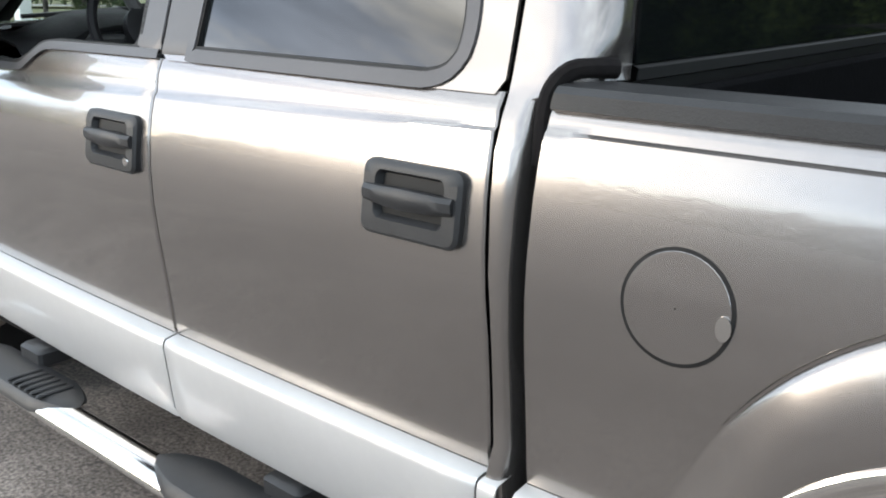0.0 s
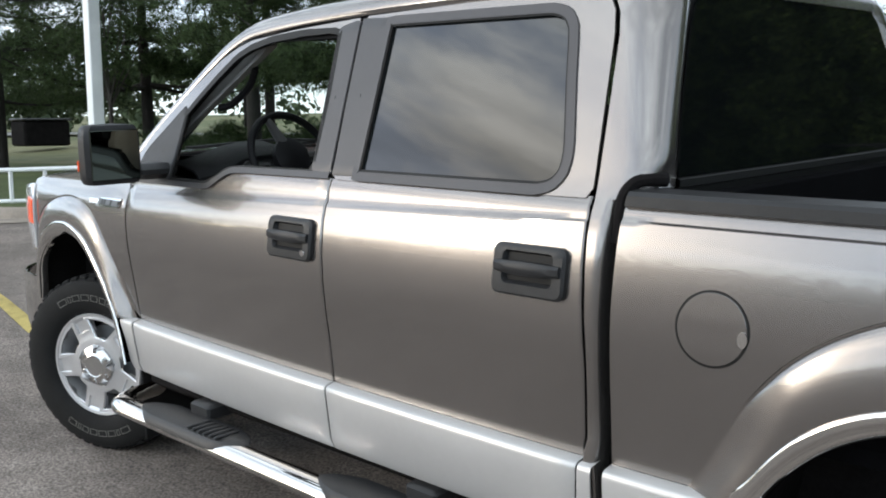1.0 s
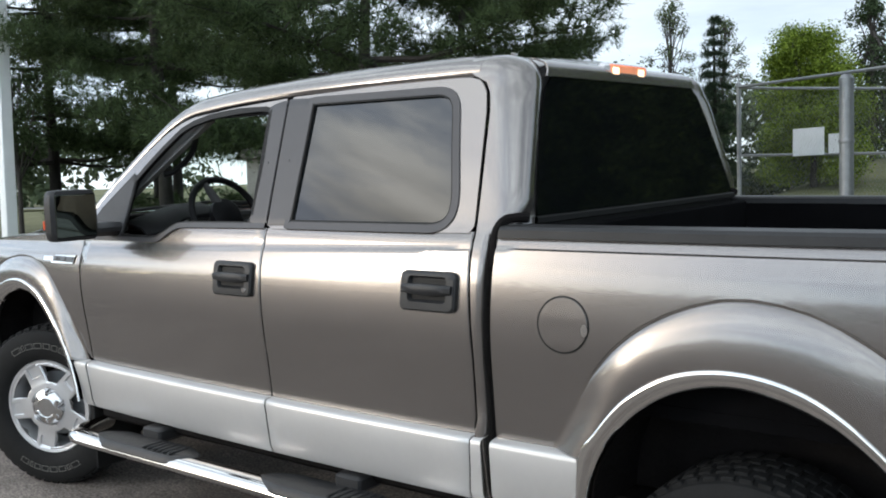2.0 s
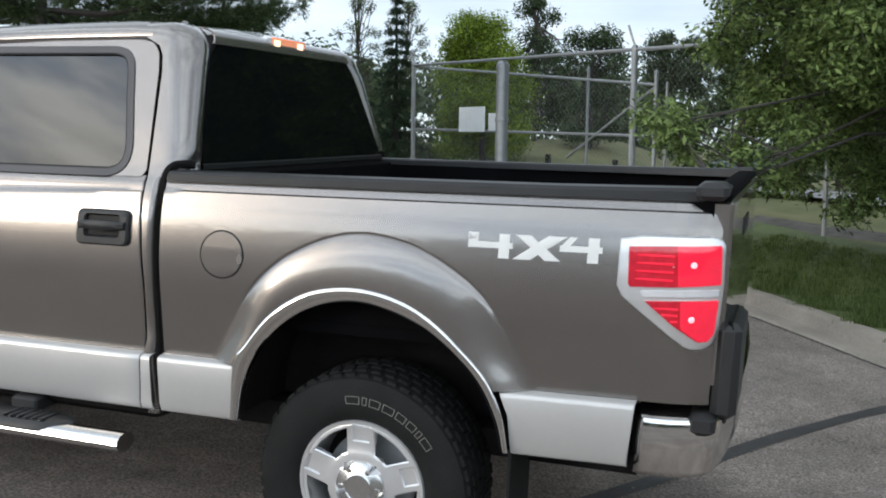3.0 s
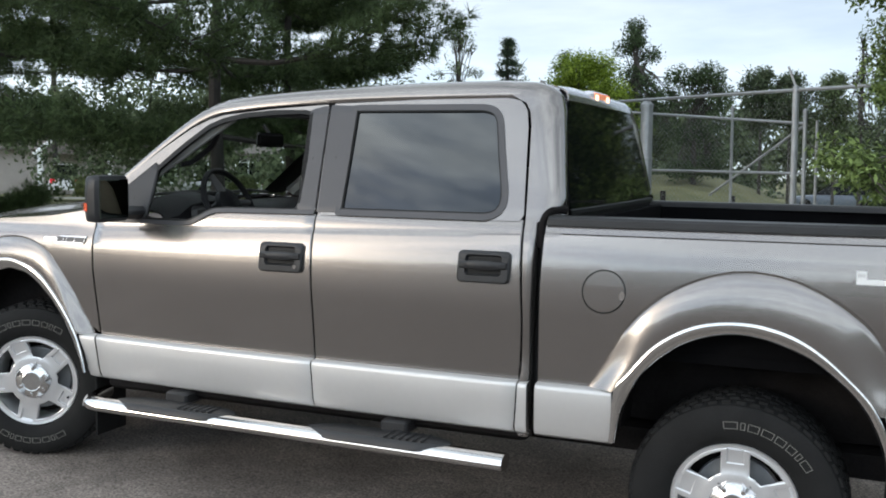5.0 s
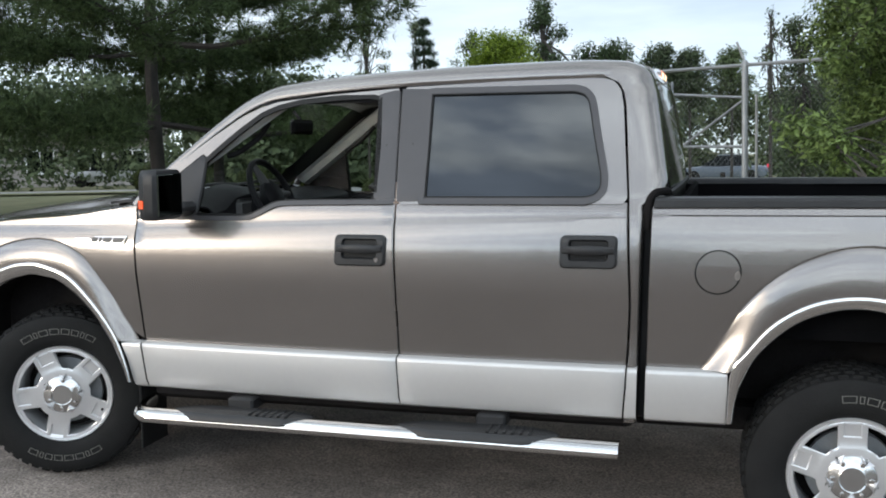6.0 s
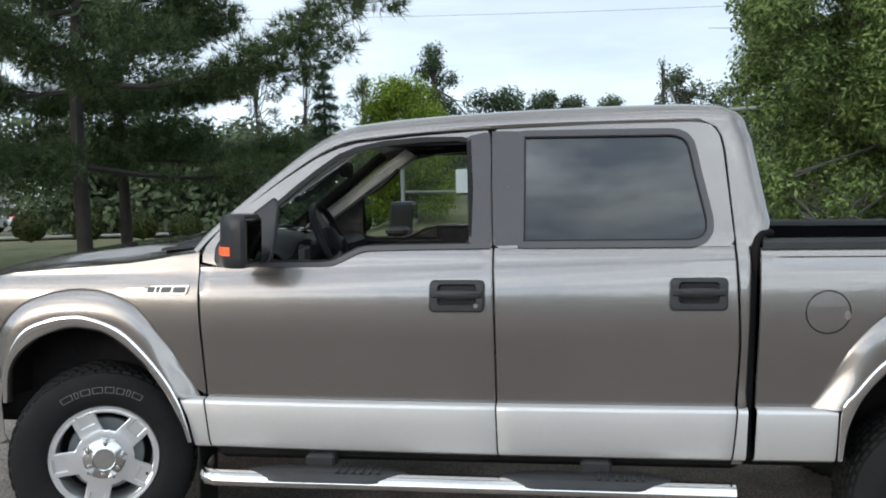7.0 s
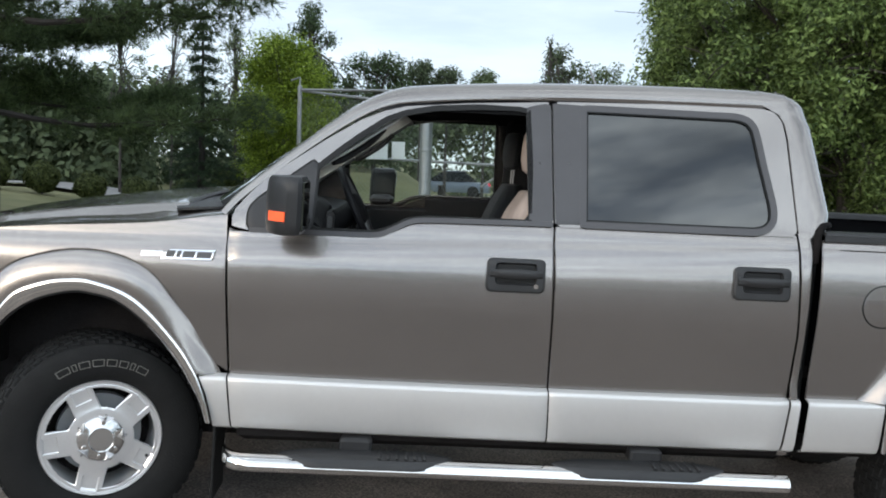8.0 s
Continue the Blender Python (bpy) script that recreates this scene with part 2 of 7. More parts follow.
# asphalt: pale and dark grains and stains over the base
nt = ASPHALT.node_tree
base_colour = nt.nodes["Principled BSDF"].inputs["Base Color"].links[0].from_socket
co = nt.nodes.new("ShaderNodeTexCoord")
for kind, size, lo, hi, dark, light in (("grain", 80.0, 0.34, 0.70, 0.50, 1.55), ("stain", 1.7, 0.42, 0.62, 0.84, 1.10), ("fleck", 330.0, 0.35, 0.70, 0.80, 1.22)):
    tex = nt.nodes.new("ShaderNodeTexNoise")
    tex.inputs["Scale"].default_value, tex.inputs["Detail"].default_value = size, 2 if kind != "stain" else 6
    nt.links.new(co.outputs["Object"], tex.inputs["Vector"])
    rng_node = nt.nodes.new("ShaderNodeMapRange")
    for key, value in (("From Min", lo), ("From Max", hi), ("To Min", dark), ("To Max", light)):
        rng_node.inputs[key].default_value = value
    nt.links.new(tex.outputs["Fac"], rng_node.inputs["Value"])
    mul = nt.nodes.new("ShaderNodeVectorMath")
    mul.operation = "SCALE"
    nt.links.new(base_colour, mul.inputs[0])
    nt.links.new(rng_node.outputs["Result"], mul.inputs["Scale"])
    base_colour = mul.outputs["Vector"]
nt.links.new(base_colour, nt.nodes["Principled BSDF"].inputs["Base Color"])
CLEAR = bpy.data.materials.new("clear_glass")
CLEAR.use_nodes = True
cb = CLEAR.node_tree.nodes["Principled BSDF"]
cb.inputs["Base Color"].default_value = (0.88, 0.93, 0.90, 1)
cb.inputs["Roughness"].default_value, cb.inputs["Transmission Weight"].default_value, cb.inputs["IOR"].default_value = 0.0, 1.0, 1.1


# ---- mesh helpers ----
RAKE = 0.0305  # the body stands higher at the back
LEANING = 0.020  # and lower on its far side
TRUCK_AT = Vector((1.8, 1.0, 0.0))


def raked(p):
    return (p[0], p[1], p[2] + RAKE * (p[0] - 1.8) - LEANING * p[1])


def link(name, verts, faces, mat, parent=None, label="", smooth=True, solid=0.0, raise_body=False, world_places=False, bevel=0.0, kind=""):
    """One mesh object; under parent it is a part."""
    me = bpy.data.meshes.new(name)
    if raise_body:
        verts = [raked(v) for v in verts]
    me.from_pydata([tuple(v) for v in verts], [], faces)
    me.materials.append(mat)
    if smooth:
        me.polygons.foreach_set("use_smooth", [True] * len(me.polygons))
    me.update()
    if smooth:
        me.set_sharp_from_angle(angle=radians(36))
    ob = new(name, me)
    if parent:
        ob.parent = parent
        if raise_body or world_places:
            ob.matrix_parent_inverse = Matrix.Translation(-TRUCK_AT) if parent.parent is None else Matrix()
    if solid:
        counts = np.zeros(len(me.edges), int)
        loop_edges = np.empty(len(me.loops), np.int32)
        me.loops.foreach_get("edge_index", loop_edges)
        np.add.at(counts, loop_edges, 1)
        for k in np.nonzero(counts == 1)[0]:
            me.edges[int(k)].use_edge_sharp = True
        md = ob.modifiers.new("thickness", "SOLIDIFY")
        md.thickness, md.offset = solid, -1
    if bevel:
        md = ob.modifiers.new("edge", "BEVEL")
        md.width, md.segments, md.limit_method = bevel, 2, "ANGLE"
    if label:
        ob["label"] = label
    if kind:
        ob["kind"] = kind
    return ob


def quick(name, verts, faces, mat, parent=None, smooth=False, kind=""):
    """A large mesh from arrays, faces all of one size."""
    verts, faces = np.asarray(verts, np.float32), np.asarray(faces, np.int32)
    me = bpy.data.meshes.new(name)
    n, k = faces.shape
    me.vertices.add(len(verts))
    me.vertices.foreach_set("co", verts.ravel())
    me.loops.add(n * k)
    me.loops.foreach_set("vertex_index", faces.ravel())
    me.polygons.add(n)
    me.polygons.foreach_set("loop_start", np.arange(n, dtype=np.int32) * k)
    me.polygons.foreach_set("loop_total", np.full(n, k, np.int32))
    if smooth:
        me.polygons.foreach_set("use_smooth", np.ones(n, bool))
    me.update(calc_edges=True)
    me.materials.append(mat)
    ob = new(name, me)
    if parent:
        ob.parent = parent
    if kind:
        ob["kind"] = kind
    return ob


def join(*geos):
    verts, faces = [], []
    for v, f in geos:
        n = len(verts)
        verts += list(v)
        faces += [tuple(i + n for i in q) for q in f]
    return verts, faces


def sheet(rows, close=False):
    """Quads over rows of points; close joins the last column to the first."""
    n = len(rows[0])
    verts = [p for r in rows for p in r]
    faces = []
    for i in range(len(rows) - 1):
        for j in range(n if close else n - 1):
            k = (j + 1) % n
            faces.append((i * n + j, i * n + k, (i + 1) * n + k, (i + 1) * n + j))
    return verts, faces


def box(x0, x1, y0, y1, z0, z1, c=0.0):
    """A box with chamfered upright and lying edges."""
    if not c:
        v = [(x, y, z) for z in (z0, z1) for x, y in ((x0, y0), (x1, y0), (x1, y1), (x0, y1))]
        return v, [(3, 2, 1, 0), (4, 5, 6, 7), (0, 1, 5, 4), (1, 2, 6, 5), (2, 3, 7, 6), (3, 0, 4, 7)]
    c = min(c, (x1 - x0) / 2.1, (y1 - y0) / 2.1, (z1 - z0) / 2.1)
    rows = []
    for z, k in ((z0, c), (z0 + c, 0), (z1 - c, 0), (z1, c)):
        a, b, d, e = x0 + k, x1 - k, y0 + k, y1 - k
        rows.append([(a + c, d, z), (b - c, d, z), (b, d + c, z), (b, e - c, z), (b - c, e, z), (a + c, e, z), (a, e - c, z), (a, d + c, z)])
    v, f = sheet(rows, True)
    n = len(v)
    return v, f + [tuple(range(7, -1, -1)), tuple(range(n - 8, n))]


def tube(path, radius, sides=8, cap=True):
    """A round bar along points; radius a number or a list."""
    pts = [Vector(p) for p in path]
    rows = []
    side = None
    for i, p in enumerate(pts):
        d = (pts[min(i + 1, len(pts) - 1)] - pts[max(i - 1, 0)]).normalized()
        if side is None:
            side = d.orthogonal().normalized()
        side = (side - d * side.dot(d)).normalized()
        up = d.cross(side)
        r = radius[i] if isinstance(radius, (list, tuple)) else radius
        rows.append([tuple(p + (side * math.cos(a) + up * math.sin(a)) * r) for a in [2 * math.pi * k / sides for k in range(sides)]])
    v, f = sheet(rows, True)
    if cap:
        f = f + [tuple(range(sides - 1, -1, -1)), tuple(range(len(v) - sides, len(v)))]
    return v, f


def lathe(profile, steps, centre, axis_sign=-1):
    """Turn (radius, depth) pairs about the line along y through centre."""
    rows = []
    for r, d in profile:
        rows.append([(centre[0] + r * math.cos(a), centre[1] + axis_sign * d, centre[2] + r * math.sin(a)) for a in [2 * math.pi * k / steps for k in range(steps)]])
    return sheet(rows, True)


def lerp_at(table, x):
    """Straight interpolation in a table of (x, value)."""
    if x <= table[0][0]:
        return table[0][1]
    for (a, u), (b, w) in zip(table, table[1:]):
        if x <= b:
            return u + (w - u) * (x - a) / (b - a)
    return table[-1][1]


def smooth_curve(points, n):
    """n points evenly along a Catmull-Rom curve through the points."""
    pts = [Vector((*p, 0)) if len(p) == 2 else Vector(p) for p in points]
    ext = [pts[0] * 2 - pts[1]] + pts + [pts[-1] * 2 - pts[-2]]
    fine = []
    for a, b, c, d in zip(ext, ext[1:], ext[2:], ext[3:]):
        for k in range(12):
            t = k / 12
            fine.append(0.5 * (2 * b + (c - a) * t + (2 * a - 5 * b + 4 * c - d) * t * t + (3 * b - a - 3 * c + d) * t ** 3))
    fine.append(pts[-1])
    run = [0.0]
    for p, q in zip(fine, fine[1:]):
        run.append(run[-1] + (q - p).length)
    out, j = [], 0
    for k in range(n):
        s = run[-1] * k / (n - 1)
        while j < len(run) - 2 and run[j + 1] < s:
            j += 1
        out.append(fine[j].lerp(fine[j + 1], (s - run[j]) / max(1e-9, run[j + 1] - run[j])))
    return out


def turned(geo):
    """The same faces seen from the other side."""
    return geo[0], [tuple(reversed(q)) for q in geo[1]]


def mirrored(geo):
    v, f = geo
    return [(x, 2.0 - y, z) for x, y, z in v], [tuple(reversed(q)) for q in f]


# ---- pickup truck ----
SIDE = [(0.50, 0.03), (0.743, 0.006), (0.78, 0.002), (0.82, -0.001), (0.90, -0.008), (1.00, -0.018), (1.08, -0.023), (1.16, -0.021), (1.24, -0.013),
        (1.30, -0.003), (1.357, 0.010), (1.362, 0.018), (1.385, 0.026), (1.402, 0.040), (1.44, 0.056), (1.95, 0.238)]
CLAD = [(0.515, 0.020), (0.53, -0.014), (0.56, -0.026), (0.66, -0.034), (0.722, -0.039), (0.735, -0.036), (0.741, -0.030), (0.747, 0.004)]


def ease_in(a, b, x):
    k = min(1.0, max(0.0, (x - a) / (b - a)))
    return k * k * (3 - 2 * k)


def bow(x):
    """How far the body side swings inward along its length."""
    b = 0.015 * (x - 2.2) ** 2
    if x < -0.45:
        b += 0.55 * (-0.45 - x) ** 2
    if x > 4.70:
        b += 1.6 * (x - 4.70) ** 2
    return b


def crease_at(x):
    """Height of the body-side crease, which drops towards the front."""
    return lerp_at([(-0.5, 1.270), (0.48, 1.283), (1.77, 1.320), (2.75, 1.348), (2.9, 1.357)], x)


def canon(x, z):
    c = crease_at(x)
    if z <= 1.20 or z >= 1.402:
        return z
    return 1.20 + (z - 1.20) * 0.157 / (c - 1.20) if z < c else 1.357 + (z - c) * 0.045 / (1.402 - c)


def uncanon(x, z):
    c = crease_at(x)
    if z <= 1.20 or z >= 1.402:
        return z
    return 1.20 + (z - 1.20) * (c - 1.20) / 0.157 if z < 1.357 else c + (z - 1.357) * (1.402 - c) / 0.045


def body_y(x, z):
    return lerp_at(SIDE, canon(x, z)) + bow(x)


GAP_F = [(0.50, 0.536), (0.754, 0.508), (1.17, 0.482), (1.41, 0.470)]
GAP_B = [(0.50, 1.816), (0.741, 1.803), (1.042, 1.793), (1.406, 1.776), (1.91, 1.742)]
GAP_C = [(0.50, 2.773), (0.685, 2.784), (0.99, 2.790), (1.358, 2.768), (1.60, 2.745), (1.80, 2.725), (1.87, 2.709), (1.90, 2.688), (1.915, 2.650), (1.94, 2.610)]
BELT = [(0.40, 1.325), (1.07, 1.328), (1.13, 1.350), (1.20, 1.386), (1.26, 1.396), (1.80, 1.402), (2.70, 1.408), (3.0, 1.41)]
FLARE_R = [(3.070, 0.745), (3.105, 0.800), (3.155, 0.890), (3.215, 0.990), (3.295, 1.080), (3.390, 1.148), (3.500, 1.197), (3.611, 1.224), (3.721, 1.224), (3.851, 1.197),
           (3.981, 1.137), (4.090, 1.060), (4.165, 0.965), (4.215, 0.880), (4.255, 0.810), (4.290, 0.745)]
FLARE_R = [(x, z + 0.022 * max(0.0, z - 0.9) / 0.3) for x, z in FLARE_R]
LIPT_R = [(3.186, 0.745), (3.200, 0.768), (3.236, 0.822), (3.330, 0.939), (3.445, 1.017), (3.558, 1.052), (3.692, 1.057), (3.823, 1.026),
          (3.932, 0.967), (4.041, 0.875), (4.128, 0.782), (4.152, 0.745)]
LIPO_R = [(3.180, 0.540), (3.190, 0.752), (3.236, 0.822), (3.330, 0.939), (3.445, 1.017), (3.558, 1.052), (3.692, 1.057), (3.823, 1.026),
          (3.932, 0.967), (4.041, 0.875), (4.128, 0.782), (4.185, 0.666), (4.212, 0.540)]
LIPI_R = [(3.206, 0.540), (3.222, 0.665), (3.266, 0.780), (3.357, 0.892), (3.469, 0.968), (3.605, 1.005), (3.738, 0.995), (3.891, 0.938),
          (4.015, 0.848), (4.103, 0.752), (4.160, 0.640), (4.186, 0.540)]
FLARE_F = [(-0.560, 0.800), (-0.545, 0.930), (-0.490, 1.060), (-0.390, 1.157), (-0.239, 1.212), (-0.086, 1.231), (0.068, 1.210), (0.203, 1.138),
           (0.343, 0.965), (0.416, 0.851), (0.462, 0.780), (0.480, 0.743)]
LIPT_F = [(-0.478, 0.790), (-0.465, 0.890), (-0.378, 1.030), (-0.249, 1.091), (-0.140, 1.110), (-0.040, 1.106), (0.124, 1.047), (0.285, 0.896), (0.380, 0.763), (0.388, 0.745)]
LIPO_F = [(-0.480, 0.700), (-0.470, 0.870), (-0.378, 1.030), (-0.249, 1.091), (-0.140, 1.110), (-0.040, 1.106), (0.124, 1.047), (0.285, 0.896), (0.380, 0.763), (0.430, 0.640), (0.455, 0.550)]
LIPI_F = [(-0.452, 0.700), (-0.432, 0.870), (-0.316, 0.990), (-0.152, 1.047), (-0.040, 1.044), (0.060, 1.015), (0.196, 0.915), (0.312, 0.783), (0.398, 0.638), (0.430, 0.550)]


def flare_bottom(curve, x):
    """Height of a wheel flare's upper edge over x, or None outside it."""
    best = None
    for a, b in zip(curve, curve[1:]):
        lo, hi = (a, b) if a.x < b.x else (b, a)
        if lo.x <= x <= hi.x and hi.x > lo.x:
            z = lo.y + (hi.y - lo.y) * (x - lo.x) / (hi.x - lo.x)
            best = z if best is None else max(best, z)
    return best


truck = tagged(new("pickup_truck"), "brown-grey and silver crew-cab pickup truck with chrome trim, parked on asphalt", "pickup truck")
SLOPE_X, SLOPE_Y = -0.045, 0.050  # the lot falls towards the truck's tail and rises beyond it
TILT = Vector((SLOPE_X, SLOPE_Y, 1)).rotation_difference(Vector((0, 0, 1))).to_matrix().to_4x4()
truck.matrix_world = TILT @ Matrix.Translation(TRUCK_AT)


def body_part(name, geo, mat, parent=truck, label="", **more):
    return link(name, geo[0], geo[1], mat, parent, label, raise_body=True, **more)


LEVELS = [0.745, 0.765, 0.78, 0.80, 0.82, 0.86, 0.90, 0.95, 1.00, 1.04, 1.08, 1.12, 1.16, 1.20, 1.24, 1.27, 1.30, 1.33, 1.345, 1.3569, 1.3622, 1.374, 1.385, 1.395, 1.402]


def door_skin(left, right, n=26):
    rows = []
    for z0 in LEVELS:
        row = []
        for k in range(n):
            u = 0.0 if k == 0 else 1.0 if k == n - 1 else 0.004 + 0.992 * (k - 1) / (n - 3)
            x = lerp_at(left, z0) + (lerp_at(right, z0) - lerp_at(left, z0)) * u
            top = lerp_at(BELT, x)
            z = min(uncanon(x, z0), top - (1.402 - z0) * 0.01)
            if z0 == 1.402:
                z = top
            e = 0.004 if k in (0, n - 1) else 0
            row.append((x, body_y(x, z) + e, z))
        rows.append(row)
    return sheet(rows)


def cladding(left, right, n=18):
    rows = []
    for z, y in CLAD:
        row = []
        for k in range(n):
            u = 0.0 if k == 0 else 1.0 if k == n - 1 else 0.006 + 0.988 * (k - 1) / (n - 3)
            a, b = lerp_at(left, z), lerp_at(right, z)
            x = a + (b - a) * u
            row.append((x, y + bow(x) + (0.004 if k in (0, n - 1) else 0), z))
        rows.append(row)
    return sheet(rows)


def shifted(table, d):
    return [(z, x + d) for z, x in table]


def hoop(points, yfun, width, depth, n=60, closed=False):
    """A flat strip with thickness that follows a curve on the body side."""
    c = smooth_curve(points, n)
    rows = []
    for i, p in enumerate(c):
        d = (c[min(i + 1, n - 1)] - c[max(i - 1, 0)]).normalized()
        nrm = Vector((-d.y, d.x, 0))
        a, b = p + nrm * width / 2, p - nrm * width / 2
        ya, yb = yfun(a.x, a.y), yfun(b.x, b.y)
        rows.append([(a.x, ya + 0.004, a.y), (a.x, ya - depth, a.y), (b.x, yb - depth, b.y), (b.x, yb + 0.004, b.y)])
    return sheet(rows)


def rounded(x0, x1, z0, z1, r, skew=0.0, n=6):
    """Outline of a rounded rectangle in (x, z); skew leans its uprights."""
    out = []
    for cx, cz, a0 in ((x1 - r, z1 - r, 0), (x0 + r, z1 - r, 90), (x0 + r, z0 + r, 180), (x1 - r, z0 + r, 270)):
        for k in range(n):
            a = radians(a0 + 90 * k / (n - 1))
            z = cz + r * math.sin(a)
            out.append((cx + r * math.cos(a) + skew * (z - z0), z))
    return out


def plaque(outline, y_of, proud, rim=0.006):
    """A raised plate with a softened rim that follows the surface y_of(x, z)."""
    cx = sum(p[0] for p in outline) / len(outline)
    cz = sum(p[1] for p in outline) / len(outline)
    rows = []
    for k, d in ((1.0, 0.004), (1.0, -proud * 0.6), (1 - rim * 6, -proud), (0.85, -proud), (0.7, -proud), (0.55, -proud), (0.4, -proud), (0.25, -proud), (0.1, -proud), (0.02, -proud)):
        rows.append([(cx + (x - cx) * k, y_of(cx + (x - cx) * k, cz + (z - cz) * k) + d, cz + (z - cz) * k) for x, z in outline])
    return sheet(rows, True)


def ring(outer, inner, y_of, proud, back=0.004):
    """A frame between two outlines of equal count."""
    rows = [[(x, y_of(x, z) + back, z) for x, z in outer]]
    for k in range(7):
        u = k / 6
        rows.append([(a + (c - a) * u, y_of(a + (c - a) * u, b + (d - b) * u) - proud, b + (d - b) * u) for (a, b), (c, d) in zip(outer, inner)])
    rows.append([(x, y_of(x, z) + back + 0.012, z) for x, z in inner])
    return sheet(rows, True)


def pane(left, right, z0, z1, d, n=14, m=10):
    """A smooth pane between two slanted edges, set d inside the body surface."""
    rows = []
    for i in range(m + 1):
        z = z0 + (z1 - z0) * i / m
        a, b = lerp_at(left, z), lerp_at(right, z)
        rows.append([(a + (b - a) * k / n, 0.052 + (z - 1.44) * 0.36 + bow(a + (b - a) * k / n) + d, z) for k in range(n + 1)])
    return sheet(rows)


def fan(outline, y_of, d):
    pts = [(x, y_of(x, z) + d, z) for x, z in outline]
    cx, cz = sum(p[0] for p in outline) / len(outline), sum(p[1] for p in outline) / len(outline)
    rows = [pts] + [[(cx + (x - cx) * k, y_of(cx + (x - cx) * k, cz + (z - cz) * k) + d, cz + (z - cz) * k) for x, z in outline] for k in (0.66, 0.33, 0.02)]
    return sheet(rows, True)


# doors of both sides
REARWIN_OUT = [(1.886, 1.412), (2.585, 1.412), (2.62, 1.418), (2.648, 1.433), (2.665, 1.458), (2.670, 1.49), (2.666, 1.53), (2.625, 1.70), (2.606, 1.79), (2.594, 1.835), (2.575, 1.862), (2.548, 1.878), (2.51, 1.886), (1.900, 1.890), (1.872, 1.888), (1.880, 1.65)]


def dense(poly, n=120):
    return [(p.x, p.y) for p in smooth_poly(poly, n)]


def smooth_poly(poly, n):
    pts = [Vector((*p, 0)) for p in poly]
    pts.append(pts[0])
    run = [0.0]
    for p, q in zip(pts, pts[1:]):
        run.append(run[-1] + (q - p).length)
    out, j = [], 0
    for k in range(n):
        s = run[-1] * k / n
        while run[j + 1] < s:
            j += 1
        out.append(pts[j].lerp(pts[j + 1], (s - run[j]) / max(1e-9, run[j + 1] - run[j])))
    return out


def inset(poly, d):
    """The outline moved inward by d."""
    out, n = [], len(poly)
    area = sum(poly[i][0] * poly[(i + 1) % n][1] - poly[(i + 1) % n][0] * poly[i][1] for i in range(n))
    s = 1 if area > 0 else -1
    for i in range(n):
        a, b = Vector(poly[i - 1]), Vector(poly[(i + 1) % n])
        t = (b - a).normalized()
        out.append((poly[i][0] - t.y * d * s, poly[i][1] + t.x * d * s))
    return out


FRONT_FRAME_OUT = [(0.490, 1.335), (0.66, 1.332), (1.07, 1.334), (1.13, 1.356), (1.20, 1.392), (1.26, 1.402), (1.771, 1.408), (1.755, 1.65), (1.740, 1.904),
                   (1.40, 1.884), (1.147, 1.859), (1.06, 1.836), (0.966, 1.794), (0.82, 1.699), (0.657, 1.580), (0.56, 1.495), (0.485, 1.400)]
FRONT_OPEN = [(0.800, 1.355), (1.065, 1.355), (1.12, 1.376), (1.19, 1.412), (1.26, 1.421), (1.672, 1.425), (1.655, 1.65), (1.640, 1.862),
              (1.45, 1.858), (1.27, 1.845), (1.155, 1.822), (1.08, 1.793), (0.98, 1.722), (0.90, 1.658), (0.815, 1.585), (0.803, 1.47)]
REAR_FRAME_OUT = [(1.779, 1.400), (2.30, 1.402), (2.762, 1.404), (2.739, 1.62), (2.720, 1.80), (2.704, 1.87), (2.676, 1.906), (2.62, 1.920), (2.20, 1.918), (1.747, 1.906), (1.762, 1.65)]


def match_ring(outer, inner, n=96):
    """Both outlines resampled by angle about the opening's centre."""
    cx, cz = sum(p[0] for p in inner) / len(inner), sum(p[1] for p in inner) / len(inner)

    def by_angle(poly):
        res = []
        for k in range(n):
            a = 2 * math.pi * k / n
            d = Vector((math.cos(a), math.sin(a) * 0.55))
            best = 0
            for i in range(len(poly)):
                p, q = Vector(poly[i]) - Vector((cx, cz)), Vector(poly[(i + 1) % len(poly)]) - Vector((cx, cz))
                e = q - p
                den = d.x * e.y - d.y * e.x
                if abs(den) < 1e-9:
                    continue
                t = (p.x * e.y - p.y * e.x) / den
                u = (p.x * d.y - p.y * d.x) / den
                if t > 0 and -1e-6 <= u <= 1 + 1e-6:
                    best = max(best, t)
            res.append((cx + d.x * best, cz + d.y * best))
        return res
    return by_angle(outer), by_angle(inner)


